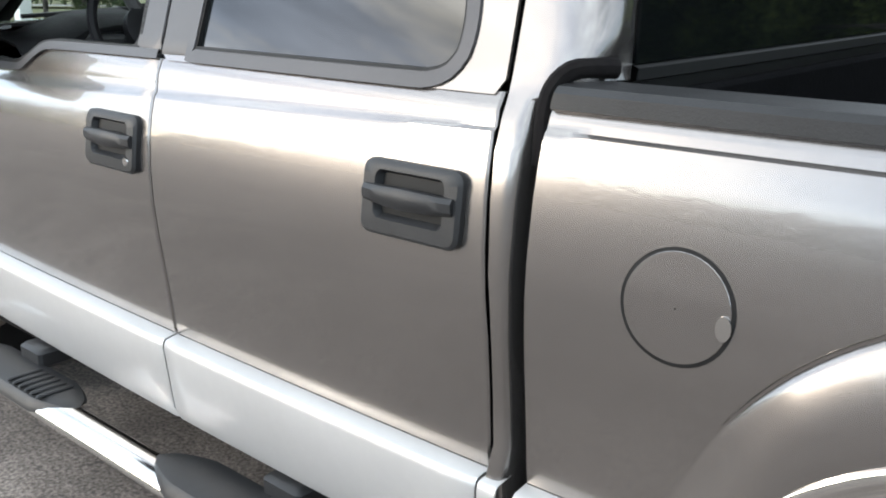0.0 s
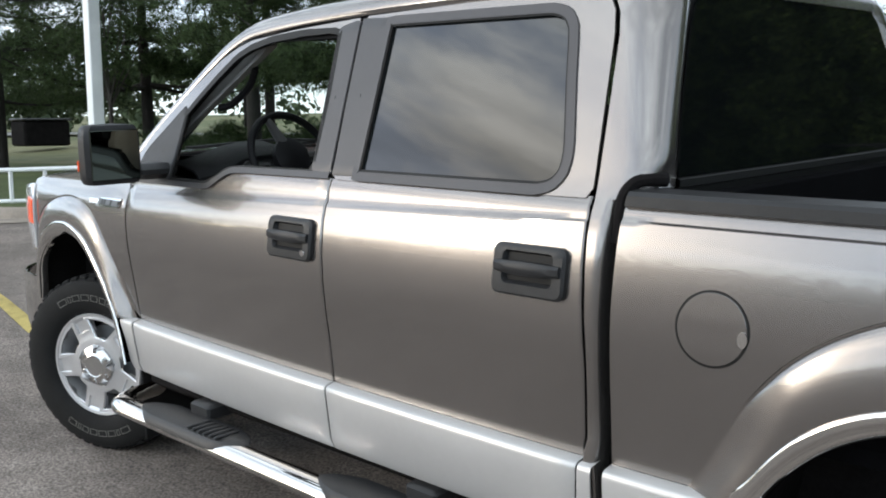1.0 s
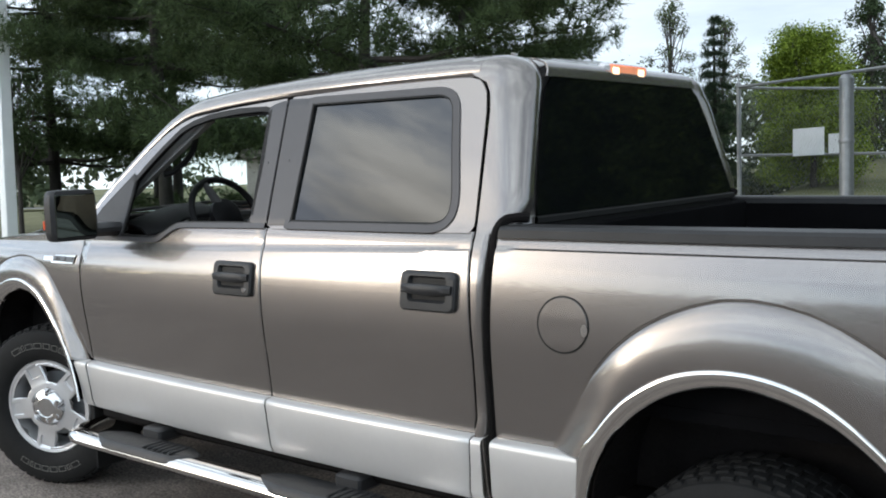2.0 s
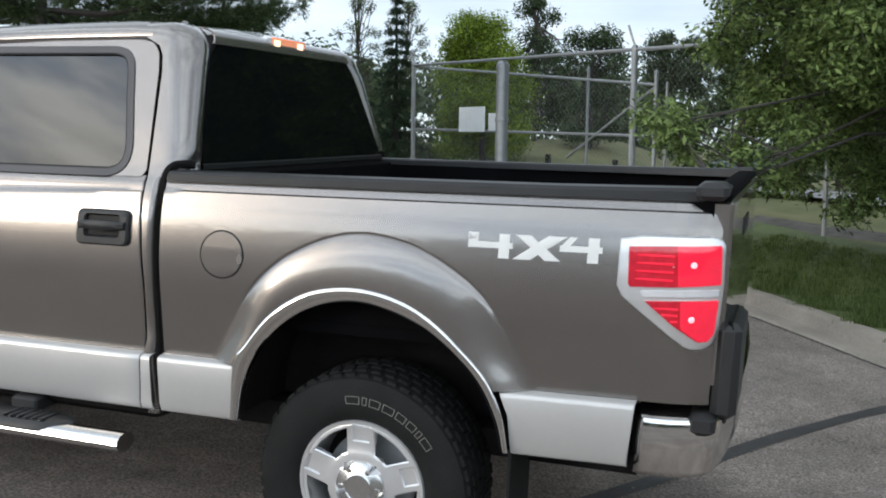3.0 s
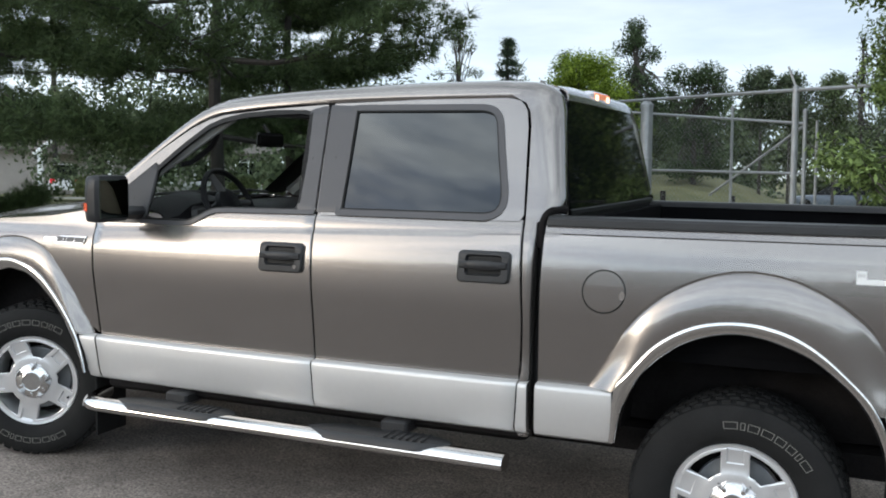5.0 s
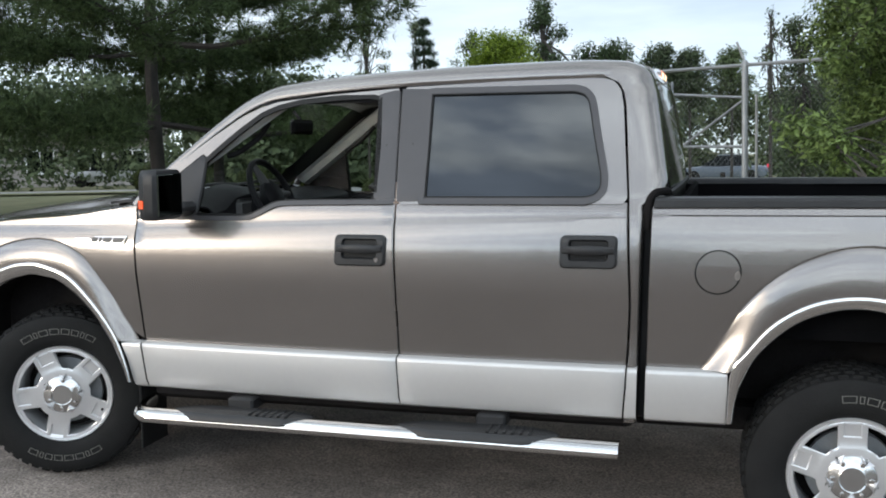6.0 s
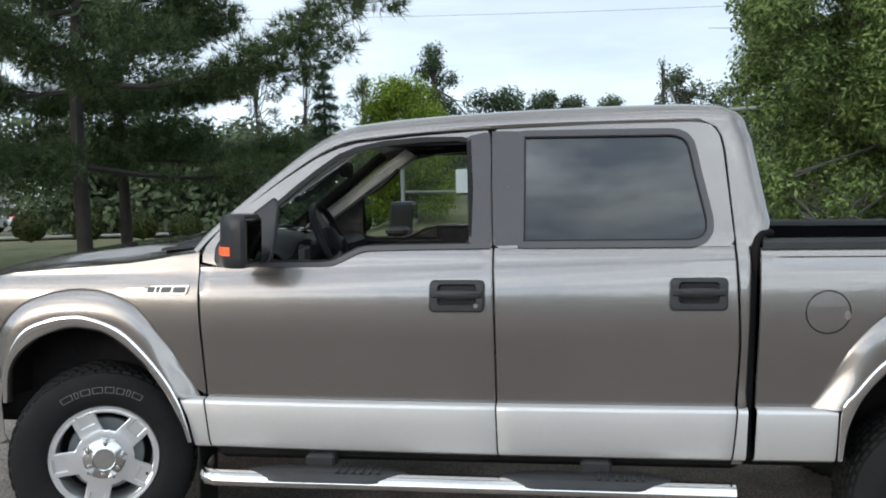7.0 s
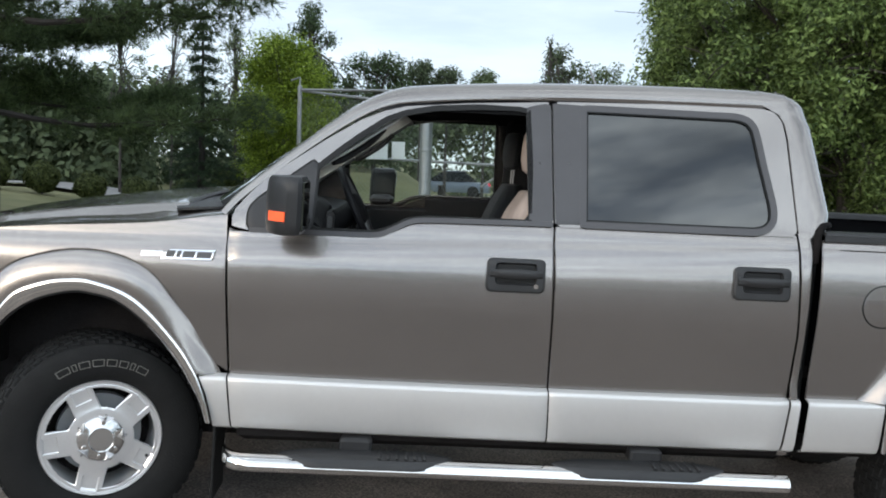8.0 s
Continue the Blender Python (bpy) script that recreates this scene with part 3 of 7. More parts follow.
def handle_bezel(x0, z0, x1, z1, parent, with_lock, flip):
    """The black door-handle plate with its recess, grip and lock."""
    yy = lambda x, z: body_y(x, z)
    side = mirrored if flip else (lambda g: g)
    o, i = rounded(x0, x1, z0, z1, 0.022), rounded(x0 + 0.034, x1 - 0.034, z0 + 0.030, z1 - 0.016, 0.016)
    rows = [[(x, yy(x, z) + 0.003, z) for x, z in o], [(x, yy(x, z) - 0.012, z) for x, z in o],
            [(x, yy(x, z) - 0.018, z) for x, z in rounded(x0 + 0.007, x1 - 0.007, z0 + 0.007, z1 - 0.007, 0.018)],
            [(x, yy(x, z) - 0.018, z) for x, z in i], [(x, yy(x, z) - 0.014, z) for x, z in inset(i, 0.003)], [(x, yy(x, z) - 0.003, z) for x, z in inset(i, 0.008)]]
    body_part("handle_plate", side(sheet(rows, True)), BLACK, parent, "black plastic door-handle plate")
    body_part("handle_recess", side(fan(rounded(x0 + 0.030, x1 - 0.030, z0 + 0.026, z1 - 0.012, 0.016), yy, -0.0035)), SEAL, parent, "dark finger recess")
    zc = z0 + (z1 - z0) * 0.56
    rows = []
    for k in range(11):
        u = k / 10
        x = x0 + 0.012 + (x1 - x0 - 0.024) * u
        arch = 0.022 + 0.012 * math.sin(math.pi * u)
        h = 0.017 - 0.004 * math.cos(2 * math.pi * u) * 0.5
        y = yy(x, zc) - arch
        rows.append([(x, y + 0.014, zc + h), (x, y + 0.002, zc + h), (x, y - 0.004, zc + h * 0.5), (x, y - 0.004, zc - h * 0.5), (x, y + 0.002, zc - h), (x, y + 0.014, zc - h)])
    g = sheet(rows, True)
    body_part("handle_grip", side((g[0], g[1] + [tuple(range(6)), tuple(range(len(g[0]) - 1, len(g[0]) - 7, -1))])), BLACK, parent, "black door handle grip")
    if with_lock:
        body_part("lock", side(lathe([(0.0005, 0.025), (0.010, 0.025), (0.012, 0.020), (0.012, 0.0)], 14, (x1 - 0.035, yy(x1, zc), z0 + 0.028))), CHROME, parent, "round chrome key lock")


def build_doors(flip):
    side = mirrored if flip else (lambda g: g)
    fr, fi = match_ring(FRONT_FRAME_OUT, FRONT_OPEN)
    rr, ri = match_ring(REAR_FRAME_OUT, inset(dense(REARWIN_OUT), 0.012))
    yg = lambda x, z: body_y(x, z)
    # front door
    d = body_part("front_door", side(door_skin(shifted(GAP_F, 0.003), shifted(GAP_B, -0.003))), PAINT, truck, "grey metallic front door with open window", solid=0.012)
    body_part("lower_cladding", side(cladding(shifted(GAP_F, 0.003), shifted(GAP_B, -0.003))), SILVER, d, "silver lower door panel", solid=0.01)
    body_part("window_frame", side(ring(fr, fi, yg, 0.004)), PAINT, d, "painted window frame", solid=0.01)
    body_part("window_seal", side(ring(match_ring(FRONT_FRAME_OUT, inset(FRONT_OPEN, -0.024))[1], fi, yg, 0.008)), SEAL, d, "black rubber window seal")
    pil = [(1.672, 1.415), (1.770, 1.412), (1.754, 1.65), (1.739, 1.900), (1.640, 1.880), (1.655, 1.65)]
    body_part("pillar_trim", side(plaque(dense(pil, 40), yg, 0.008)), GREYPL, d, "satin dark grey pillar trim")
    sail = [(0.562, 1.336), (0.806, 1.338), (0.812, 1.47), (0.812, 1.606), (0.792, 1.622), (0.679, 1.534), (0.585, 1.461), (0.558, 1.430), (0.549, 1.405), (0.550, 1.352)]
    body_part("sail_seal", side(plaque(dense(inset(sail, -0.007), 60), yg, 0.007)), SEAL, d, "black edge of the mirror base")
    body_part("mirror_sail", side(plaque(dense(sail, 40), yg, 0.010)), SAIL, d, "dark triangular mirror base")
    strip = [(0.56, 1.335), (0.80, 1.336), (1.05, 1.338), (1.12, 1.358), (1.20, 1.396), (1.27, 1.405), (1.50, 1.409), (1.768, 1.412)]
    body_part("belt_strip", side(hoop(strip, lambda x, z: yg(x, z), 0.020, 0.010)), GREYPL, d, "black belt-line strip")
    handle_bezel(1.515, 1.138, 1.748, 1.272, d, True, flip)
    # rear door
    d = body_part("rear_door", side(door_skin(shifted(GAP_B, 0.003), shifted(GAP_C, -0.003))), PAINT, truck, "grey metallic rear door with tinted window", solid=0.012)
    body_part("lower_cladding", side(cladding(shifted(GAP_B, 0.003), shifted(GAP_C, -0.003))), SILVER, d, "silver lower door panel", solid=0.01)
    body_part("window_frame", side(ring(rr, ri, yg, 0.004)), PAINT, d, "painted window frame", solid=0.01)
    out = dense(REARWIN_OUT)
    body_part("window_surround", side(ring(inset(out, -0.010), inset(out, 0.017), yg, 0.009)), GREYPL, d, "satin dark grey window surround")
    body_part("window_seal", side(ring(inset(out, 0.015), inset(out, 0.023), yg, 0.006)), SEAL, d, "black rubber window seal")
    body_part("window_glass", side(pane([(1.4, 1.83), (1.9, 1.81)], [(1.40, 2.70), (1.60, 2.68), (1.9, 2.62)], 1.412, 1.895, 0.007)), TINT, d, "dark tinted side glass", solid=0.004, smooth=False)
    pil = [(1.780, 1.412), (1.898, 1.414), (1.890, 1.65), (1.880, 1.896), (1.748, 1.900), (1.763, 1.65)]
    body_part("pillar_trim", side(plaque(dense(pil, 40), yg, 0.008)), GREYPL, d, "satin dark grey pillar trim")
    handle_bezel(2.503, 1.147, 2.733, 1.280, d, False, flip)


build_doors(False)
build_doors(True)

# cab shell: roof, pillars, back
ROOF_EDGE = [(0.40, 1.395), (0.63, 1.592), (0.80, 1.720), (0.95, 1.826), (1.05, 1.872), (1.147, 1.895), (1.40, 1.922), (1.76, 1.938), (2.20, 1.945), (2.62, 1.942), (2.73, 1.925), (2.80, 1.890)]


def roof_geo():
    """The roof skin from windscreen header to the back, side rail to side rail."""
    rows = []
    xs = [0.98, 1.03, 1.09, 1.16, 1.26, 1.40, 1.60, 1.85, 2.10, 2.35, 2.55, 2.64, 2.70, 2.75, 2.785, 2.805]
    for x in xs:
        edge_z = lerp_at(ROOF_EDGE, x) if x < 2.62 else 1.942 - 1.1 * (x - 2.62) ** 2
        crown = lerp_at([(0.98, 0.035), (1.2, 0.050), (1.6, 0.060), (2.4, 0.062), (2.7, 0.052), (2.85, 0.03)], x)
        row = []
        for k in range(25):
            u = -1 + k / 12
            s = abs(u)
            half = 1.0 - 0.225 - bow(x) * 0.5 - 0.20 * ease_in(2.62, 2.82, x)
            prof = 1 - s ** 6
            z = edge_z - 0.012 + crown * (1 - s ** 2.2) + 0.034 * prof
            row.append((x, 1.0 + u * half, z))
        rows.append(row)
    return sheet(rows)


body_part("roof", turned(roof_geo()), PAINT, truck, "grey metallic roof", solid=0.014)


def rail_geo():
    """Painted rail above the doors and down the windscreen pillar."""
    base = [(0.452, 1.392), (0.51, 1.460), (0.63, 1.566), (0.80, 1.702), (0.95, 1.806), (1.05, 1.854), (1.147, 1.879), (1.40, 1.903), (1.76, 1.922), (2.20, 1.934), (2.50, 1.937), (2.60, 1.937), (2.66, 1.936)]
    c = smooth_curve(base, 70)
    rows = []
    for i, p in enumerate(c):
        d = (c[min(i + 1, 69)] - c[max(i - 1, 0)]).normalized()
        n = Vector((-d.y, d.x, 0))
        row = []
        slope = 0.36 * max(0.0, n.y) + 0.10 * max(0.0, n.x)
        for w, dy in ((-0.010, 0.02), (-0.007, 0.001), (0.0, -0.003), (0.016, -0.003), (0.032, -0.001), (0.044, 0.006), (0.054, 0.018), (0.062, 0.036), (0.066, 0.06), (0.067, 0.09)):
            g = max(0.0, n.y)
            w = w * (0.5 + 0.5 * g) * lerp_at([(0.42, 0.42), (0.75, 0.55), (1.15, 1.0)], p.x) if w > 0 else w
            q = p + n * w * lerp_at([(2.40, 1.0), (2.56, 0.985), (2.66, 0.90)], p.x)
            row.append((q.x, body_y(p.x, p.y) + dy * g * g + slope * w, q.y))
        rows.append(row)
    return sheet(rows)


for flip in (False, True):
    body_part("roof_rail", mirrored(turned(rail_geo())) if flip else turned(rail_geo()), PAINT, truck, "painted roof rail and windscreen pillar", solid=0.012)


def corner_geo():
    """Cab corner behind the rear door; above the bed it turns inward to the back glass."""
    rows = []
    for z in (0.50, 0.743, 0.80, 0.90, 1.00, 1.12, 1.24, 1.32, 1.37, 1.40, 1.43, 1.46, 1.50, 1.56, 1.64, 1.72, 1.80, 1.86, 1.90, 1.925, 1.94):
        xg = lerp_at(GAP_C, z) + 0.004
        y0 = lerp_at(SIDE if z > 0.744 else CLAD, z) + bow(2.8)
        if z < 1.425:
            ends = [(xg, 0.003), (xg + 0.003, 0), (2.800, 0.0), (2.806, 0.0), (2.812, 0.001), (2.818, 0.003), (2.823, 0.008), (2.827, 0.016), (2.828, 0.06), (2.828, 0.12), (2.828, 0.20)]
        else:
            back = lerp_at([(1.43, 2.915), (1.9, 2.815), (1.95, 2.80)], z)
            ye = lerp_at([(1.43, 0.165), (1.83, 0.340), (1.95, 0.42)], z) - y0
            ex = lerp_at([(1.43, 2.900), (1.495, 2.915), (1.70, 2.880), (1.916, 2.842), (1.95, 2.836)], z)
            ey = lerp_at([(1.43, 0.112), (1.495, 0.143), (1.70, 0.233), (1.916, 0.324), (1.95, 0.338)], z) - y0
            start = ex - lerp_at([(1.43, 0.075), (1.6, 0.10), (1.95, 0.12)], z)
            ends = [(xg, 0.003), (xg + 0.003, 0.0)]
            ends += [(start + (ex - start) * math.sin(radians(a)), ey * (1 - math.cos(radians(a))) ** 1.15) for a in (0, 16, 32, 47, 61, 74, 86)]
            ends += [(ex - 0.004, ey + 0.014), (max(back + 0.004, ex - 0.03), ye)]
        rows.append([(x, y0 + y - 0.005 * ease_in(1.89, 1.93, z), z) for x, y in ends])
    # the top rounds over into the roof
    last = rows[-1]
    turn = [(0, 1), (0, 1), (0, 1), (-0.2, 1), (-0.45, 0.95), (-0.7, 0.8), (-0.85, 0.6), (-0.95, 0.4), (-1, 0.2), (-1, 0.1), (-1, 0.05)]
    for z, k in ((1.953, 0.005), (1.968, 0.012), (1.980, 0.023), (1.990, 0.038), (1.997, 0.06), (2.000, 0.085), (1.999, 0.13)):
        rows.append([(x + a * k, y + b * k, z) for (x, y, q), (a, b) in zip(last, turn)])
    return sheet([[(x, y, z - 0.040 * ease_in(2.66, 2.86, x) * ease_in(1.84, 1.95, z)) for x, y, z in r] for r in rows])


for flip in (False, True):
    body_part("cab_corner", mirrored(corner_geo()) if flip else corner_geo(), PAINT, truck, "painted rear cab corner", solid=0.01)
    g = cladding(shifted(GAP_C, 0.004), [(0.5, 2.828), (0.75, 2.828)], 6)
    body_part("lower_cladding", mirrored(g) if flip else g, SILVER, truck, "silver lower cab panel", solid=0.01)


def back_point(y, z, d=0.0):
    """A point on the cab's back, which bulges a little at the middle."""
    return (lerp_at([(1.43, 2.918), (1.9, 2.818), (1.97, 2.803)], z) + 0.008 * (1 - (y - 1.0) ** 2 / 0.64) + d, y, z)


def back_row(z, d=0.0):
    e = lerp_at([(1.43, 0.16), (1.83, 0.335), (1.95, 0.41)], z)
    return [back_point(e + (2.0 - 2 * e) * k / 20, z, d) for k in range(21)]


body_part("roof_header", sheet([back_row(z, d) for z, d in ((1.914, 0.000), (1.916, 0.014), (1.940, 0.013), (1.956, 0.009), (1.970, -0.004), (1.982, -0.035), (1.988, -0.08))]), PAINT, truck, "painted roof edge over the back window", solid=0.008)
rows = [back_row(z) for z in (0.80, 1.2, 1.40, 1.48, 1.60, 1.72, 1.84, 1.90, 1.95)]
# black here stands for body paint that reflects dark surroundings
body_part("cab_back", sheet(rows), SEAL, truck, "cab back panel with its dark reflection put in as black", solid=0.02)


def glass_half(z):
    return lerp_at([(1.44, 0.83), (1.60, 0.77), (1.80, 0.672), (1.88, 0.625), (1.93, 0.56)], z)


rows = [[back_point(1.0 - glass_half(z) + 2 * glass_half(z) * k / 20, z, 0.010) for k in range(21)] for z in (1.455, 1.50, 1.58, 1.66, 1.74, 1.80, 1.84, 1.88, 1.90, 1.915)]
body_part("back_glass", sheet(rows), BACKGLASS, truck, "dark privacy back window", solid=0.006)
rows = [back_row(z, d) for z, d in ((1.425, 0.0), (1.430, 0.016), (1.448, 0.018), (1.453, 0.006))]
body_part("sill_trim", sheet(rows), SEAL, truck, "black trim under the back window")
lamp = body_part("high_stop_lamp", box(2.760, 2.822, 0.83, 1.17, 1.926, 1.990, 0.014), CLEARLENS, truck, "lit high-mounted stop and cargo lamp")
body_part("cargo_lens", box(2.816, 2.829, 0.862, 0.918, 1.940, 1.974, 0.006), CARGO, lamp, "lit warm white lens")
body_part("cargo_lens", box(2.816, 2.829, 1.072, 1.128, 1.940, 1.974, 0.006), CARGO, lamp, "lit warm white lens")
body_part("stop_lens", box(2.812, 2.825, 0.848, 1.152, 1.932, 1.982, 0.006), STOP, lamp, "red-orange stop lens")

# windscreen
rows = []
for k in range(9):
    u = k / 8
    x, z = 0.42 + u * 0.60, 1.415 + u * 0.455
    row = []
    for j in range(17):
        v = -1 + j / 8
        half = 0.83 - 0.10 * u
        row.append((x - 0.14 * (1 - v * v) + 0.02, 1.0 + v * half, z + 0.012 * (1 - v * v)))
    rows.append(row)
ws = body_part("windscreen", sheet(rows), CLEAR, truck, "clear windscreen", solid=0.004)
ws.visible_shadow = False
for sgn in (-1, 1):
    edge = [[(0.42 + u * 0.60 - 0.14 * (1 - v * v) + 0.016, 1.0 + sgn * v * (0.83 - 0.10 * u), 1.421 + u * 0.455 + 0.012 * (1 - v * v)) for v in (0.80, 0.86, 0.92, 0.97, 1.02)] for u in [k / 10 for k in range(11)]]
    body_part("windscreen_edge", sheet(edge), SEAL, ws, "black border of the windscreen")
body_part("wiper", tube([(0.44, 0.35, 1.44), (0.50, 0.80, 1.46), (0.46, 1.10, 1.44)], 0.008, 6), BLACK, truck, "black wiper arm")
body_part("wiper", tube([(0.36, 1.00, 1.425), (0.44, 1.45, 1.45), (0.42, 1.70, 1.43)], 0.008, 6), BLACK, truck, "black wiper arm")
rows = [[(x - 0.12 * (1 - ((y - 1) / 0.85) ** 2), y, z) for y in [0.21 + 1.58 * k / 14 for k in range(15)]] for x, z in ((0.25, 1.388), (0.33, 1.394), (0.40, 1.400), (0.47, 1.408))]
body_part("cowl", sheet(rows), BLACK, truck, "black windscreen cowl", solid=0.01)

# hood: a shelf beside the fenders, a steep flank and a raised flat middle
SHELF = [(-0.92, 1.165), (-0.88, 1.21), (-0.80, 1.248), (-0.5, 1.301), (-0.26, 1.330), (-0.03, 1.348), (0.10, 1.358), (0.22, 1.372)]
CROWN = [(-0.92, 1.17), (-0.88, 1.225), (-0.80, 1.272), (-0.66, 1.306), (-0.5, 1.334), (-0.25, 1.368), (-0.1, 1.386), (0.05, 1.398), (0.16, 1.404), (0.27, 1.406)]
rows = []
for x in (-0.92, -0.88, -0.80, -0.68, -0.52, -0.36, -0.20, -0.04, 0.08, 0.16, 0.23, 0.27):
    row = []
    for s in (-0.86, -0.82, -0.765, -0.745, -0.735, -0.72, -0.69, -0.665, -0.65, -0.635, -0.60, -0.5, -0.35, -0.18, 0, 0.18, 0.35, 0.5, 0.60, 0.635, 0.65, 0.665, 0.69, 0.72, 0.735, 0.745, 0.765, 0.82, 0.86):
        k = 1 - min(1.0, max(0.0, (abs(s) - 0.655) / 0.085))
        low, high = lerp_at(SHELF, x), lerp_at(CROWN, x)
        z = low - 0.10 * max(0.0, abs(s) - 0.745) + (high - low) * k + 0.004 * (1 - (min(abs(s), 0.64) / 0.64) ** 2)
        row.append((x + 0.10 * s * s * (1 if x < 0 else 0.2) - (0.06 * (1 - s * s) if x > 0.1 else 0), 1.0 + s * (1 - 0.9 * bow(x)), z + 0.016 * (1.0 + s)))
    rows.append(row)
body_part("hood", turned(sheet(rows)), PAINT, truck, "grey metallic hood with raised centre", solid=0.014)

FR = smooth_curve(FLARE_F, 60)
RR = smooth_curve(FLARE_R, 60)


def fender_geo():
    rows = []
    xs = [-0.56, -0.55, -0.54, -0.52, -0.50, -0.47, -0.43, -0.39, -0.34, -0.28, -0.22, -0.15, -0.08, 0.0, 0.07, 0.14, 0.20, 0.25, 0.30, 0.34, 0.38, 0.41, 0.44, 0.46, 0.474]
    for f in [0, 0.06, 0.12, 0.2, 0.3, 0.4, 0.5, 0.6, 0.7, 0.78, 0.85, 0.9, 0.95, 1.0, 1.02, 1.06, 1.12]:
        row = []
        for i, x in enumerate(xs):
            bot = flare_bottom(FR, x) or 0.745
            top = lerp_at([(-0.6, 1.268), (-0.47, 1.292), (-0.24, 1.314), (0.0, 1.330), (0.15, 1.342), (0.25, 1.356), (0.36, 1.374), (0.48, 1.390)], x)
            xx = x
            if i == len(xs) - 1:
                xx = None
            if f <= 1:
                z = bot + (top - bot) * f
                y = body_y(x, z)
            else:
                z = top + (0.016 + 0.010 * ease_in(0.05, 0.3, x)) * ((f - 1) / 0.12) ** 0.6
                y = body_y(x, top) + (0.13 + 0.09 * ease_in(0.05, 0.30, x)) * (f - 1) / 0.12
            if xx is None:
                xx = lerp_at(GAP_F, z) - 0.004
            row.append((xx, y, z))
        rows.append(row)
    return sheet(rows)


def flare_geo(outer, lip, lift, n=90):
    """The flare: a crisp crease over the wheel that softens down both sides."""
    a, b = smooth_curve(outer, n), smooth_curve(lip, n)
    rows = []
    for u, off, dent in ((0.0, 0.0, 0.0), (0.02, 0.0, 0.006), (0.05, -0.001, 0.007), (0.09, -0.006, 0.001), (0.16, -0.013, 0.0), (0.28, -0.024, 0), (0.42, -0.035, 0), (0.58, -0.045, 0), (0.75, -0.051, 0), (0.9, -0.054, 0), (1.0, -0.054, 0)):
        row = []
        for p, q in zip(a, b):
            m = p.lerp(q, u)
            crisp = ease_in(0.85, 1.12, p.y)
            s = off * crisp + (1 - crisp) * -0.054 * (u * u * (3 - 2 * u))
            row.append((m.x, body_y(p.x, max(0.76, p.y)) * (1 - u) + (bow(m.x) - 0.012) * u + (s + dent * crisp) * lift, m.y))
        rows.append(row)
    return sheet(rows)


def lip_geo(lip, inner, lift, n=60):
    a, b = smooth_curve(lip, n), smooth_curve(inner, n)
    rows = []
    for u, off in ((0.0, 0.0), (0.03, -0.006), (0.12, -0.010), (0.28, -0.0115), (0.48, -0.0095), (0.68, -0.004), (0.86, 0.004), (1.0, 0.016), (1.0, 0.045)):
        rows.append([(p.lerp(q, u).x, bow(p.x) - 0.012 - 0.054 * lift + off * 0.75, p.lerp(q, u).y) for p, q in zip(a, b)])
    return sheet(rows)


def well_geo(inner, cx, n=60):
    """The dark hollow over a wheel."""
    a = smooth_curve(inner, n)
    rows = []
    for y, s in ((0.0, 1.0), (0.02, 1.04), (0.10, 1.06), (0.36, 1.06), (0.40, 0.7), (0.41, 0.05)):
        rows.append([(cx + (p.x - cx) * s, bow(cx) - 0.02 + y, 0.5 + (p.y - 0.5) * s) for p in a])
    return sheet(rows)


def bed_geo():
    rows = []
    xs = [2.860, 2.864, 2.90, 2.95, 3.00, 3.04, 3.06, 3.07, 3.085, 3.105, 3.13, 3.16, 3.20, 3.25, 3.29, 3.34, 3.39, 3.45, 3.52, 3.60, 3.68, 3.76, 3.84, 3.92, 3.99, 4.05, 4.10, 4.14,
          4.17, 4.19, 4.215, 4.235, 4.255, 4.275, 4.29, 4.30, 4.36, 4.44, 4.52, 4.60, 4.66, 4.72, 4.77, 4.81, 4.83]
    for f in [0, 0.03, 0.06, 0.10, 0.15, 0.2, 0.3, 0.4, 0.5, 0.6, 0.7, 0.8, 0.87, 0.92, 0.96, 1.0, 1.345, 1.3569, 1.3622, 1.374, 1.385, 1.395]:
        row = []
        for x in xs:
            bot = flare_bottom(RR, x) or 0.745
            z = f if f > 1 else bot + (1.330 - bot) * f
            row.append((x, body_y(x, z) + (0.006 if x < 2.862 else 0), z))
        rows.append(row)
    return sheet(rows)


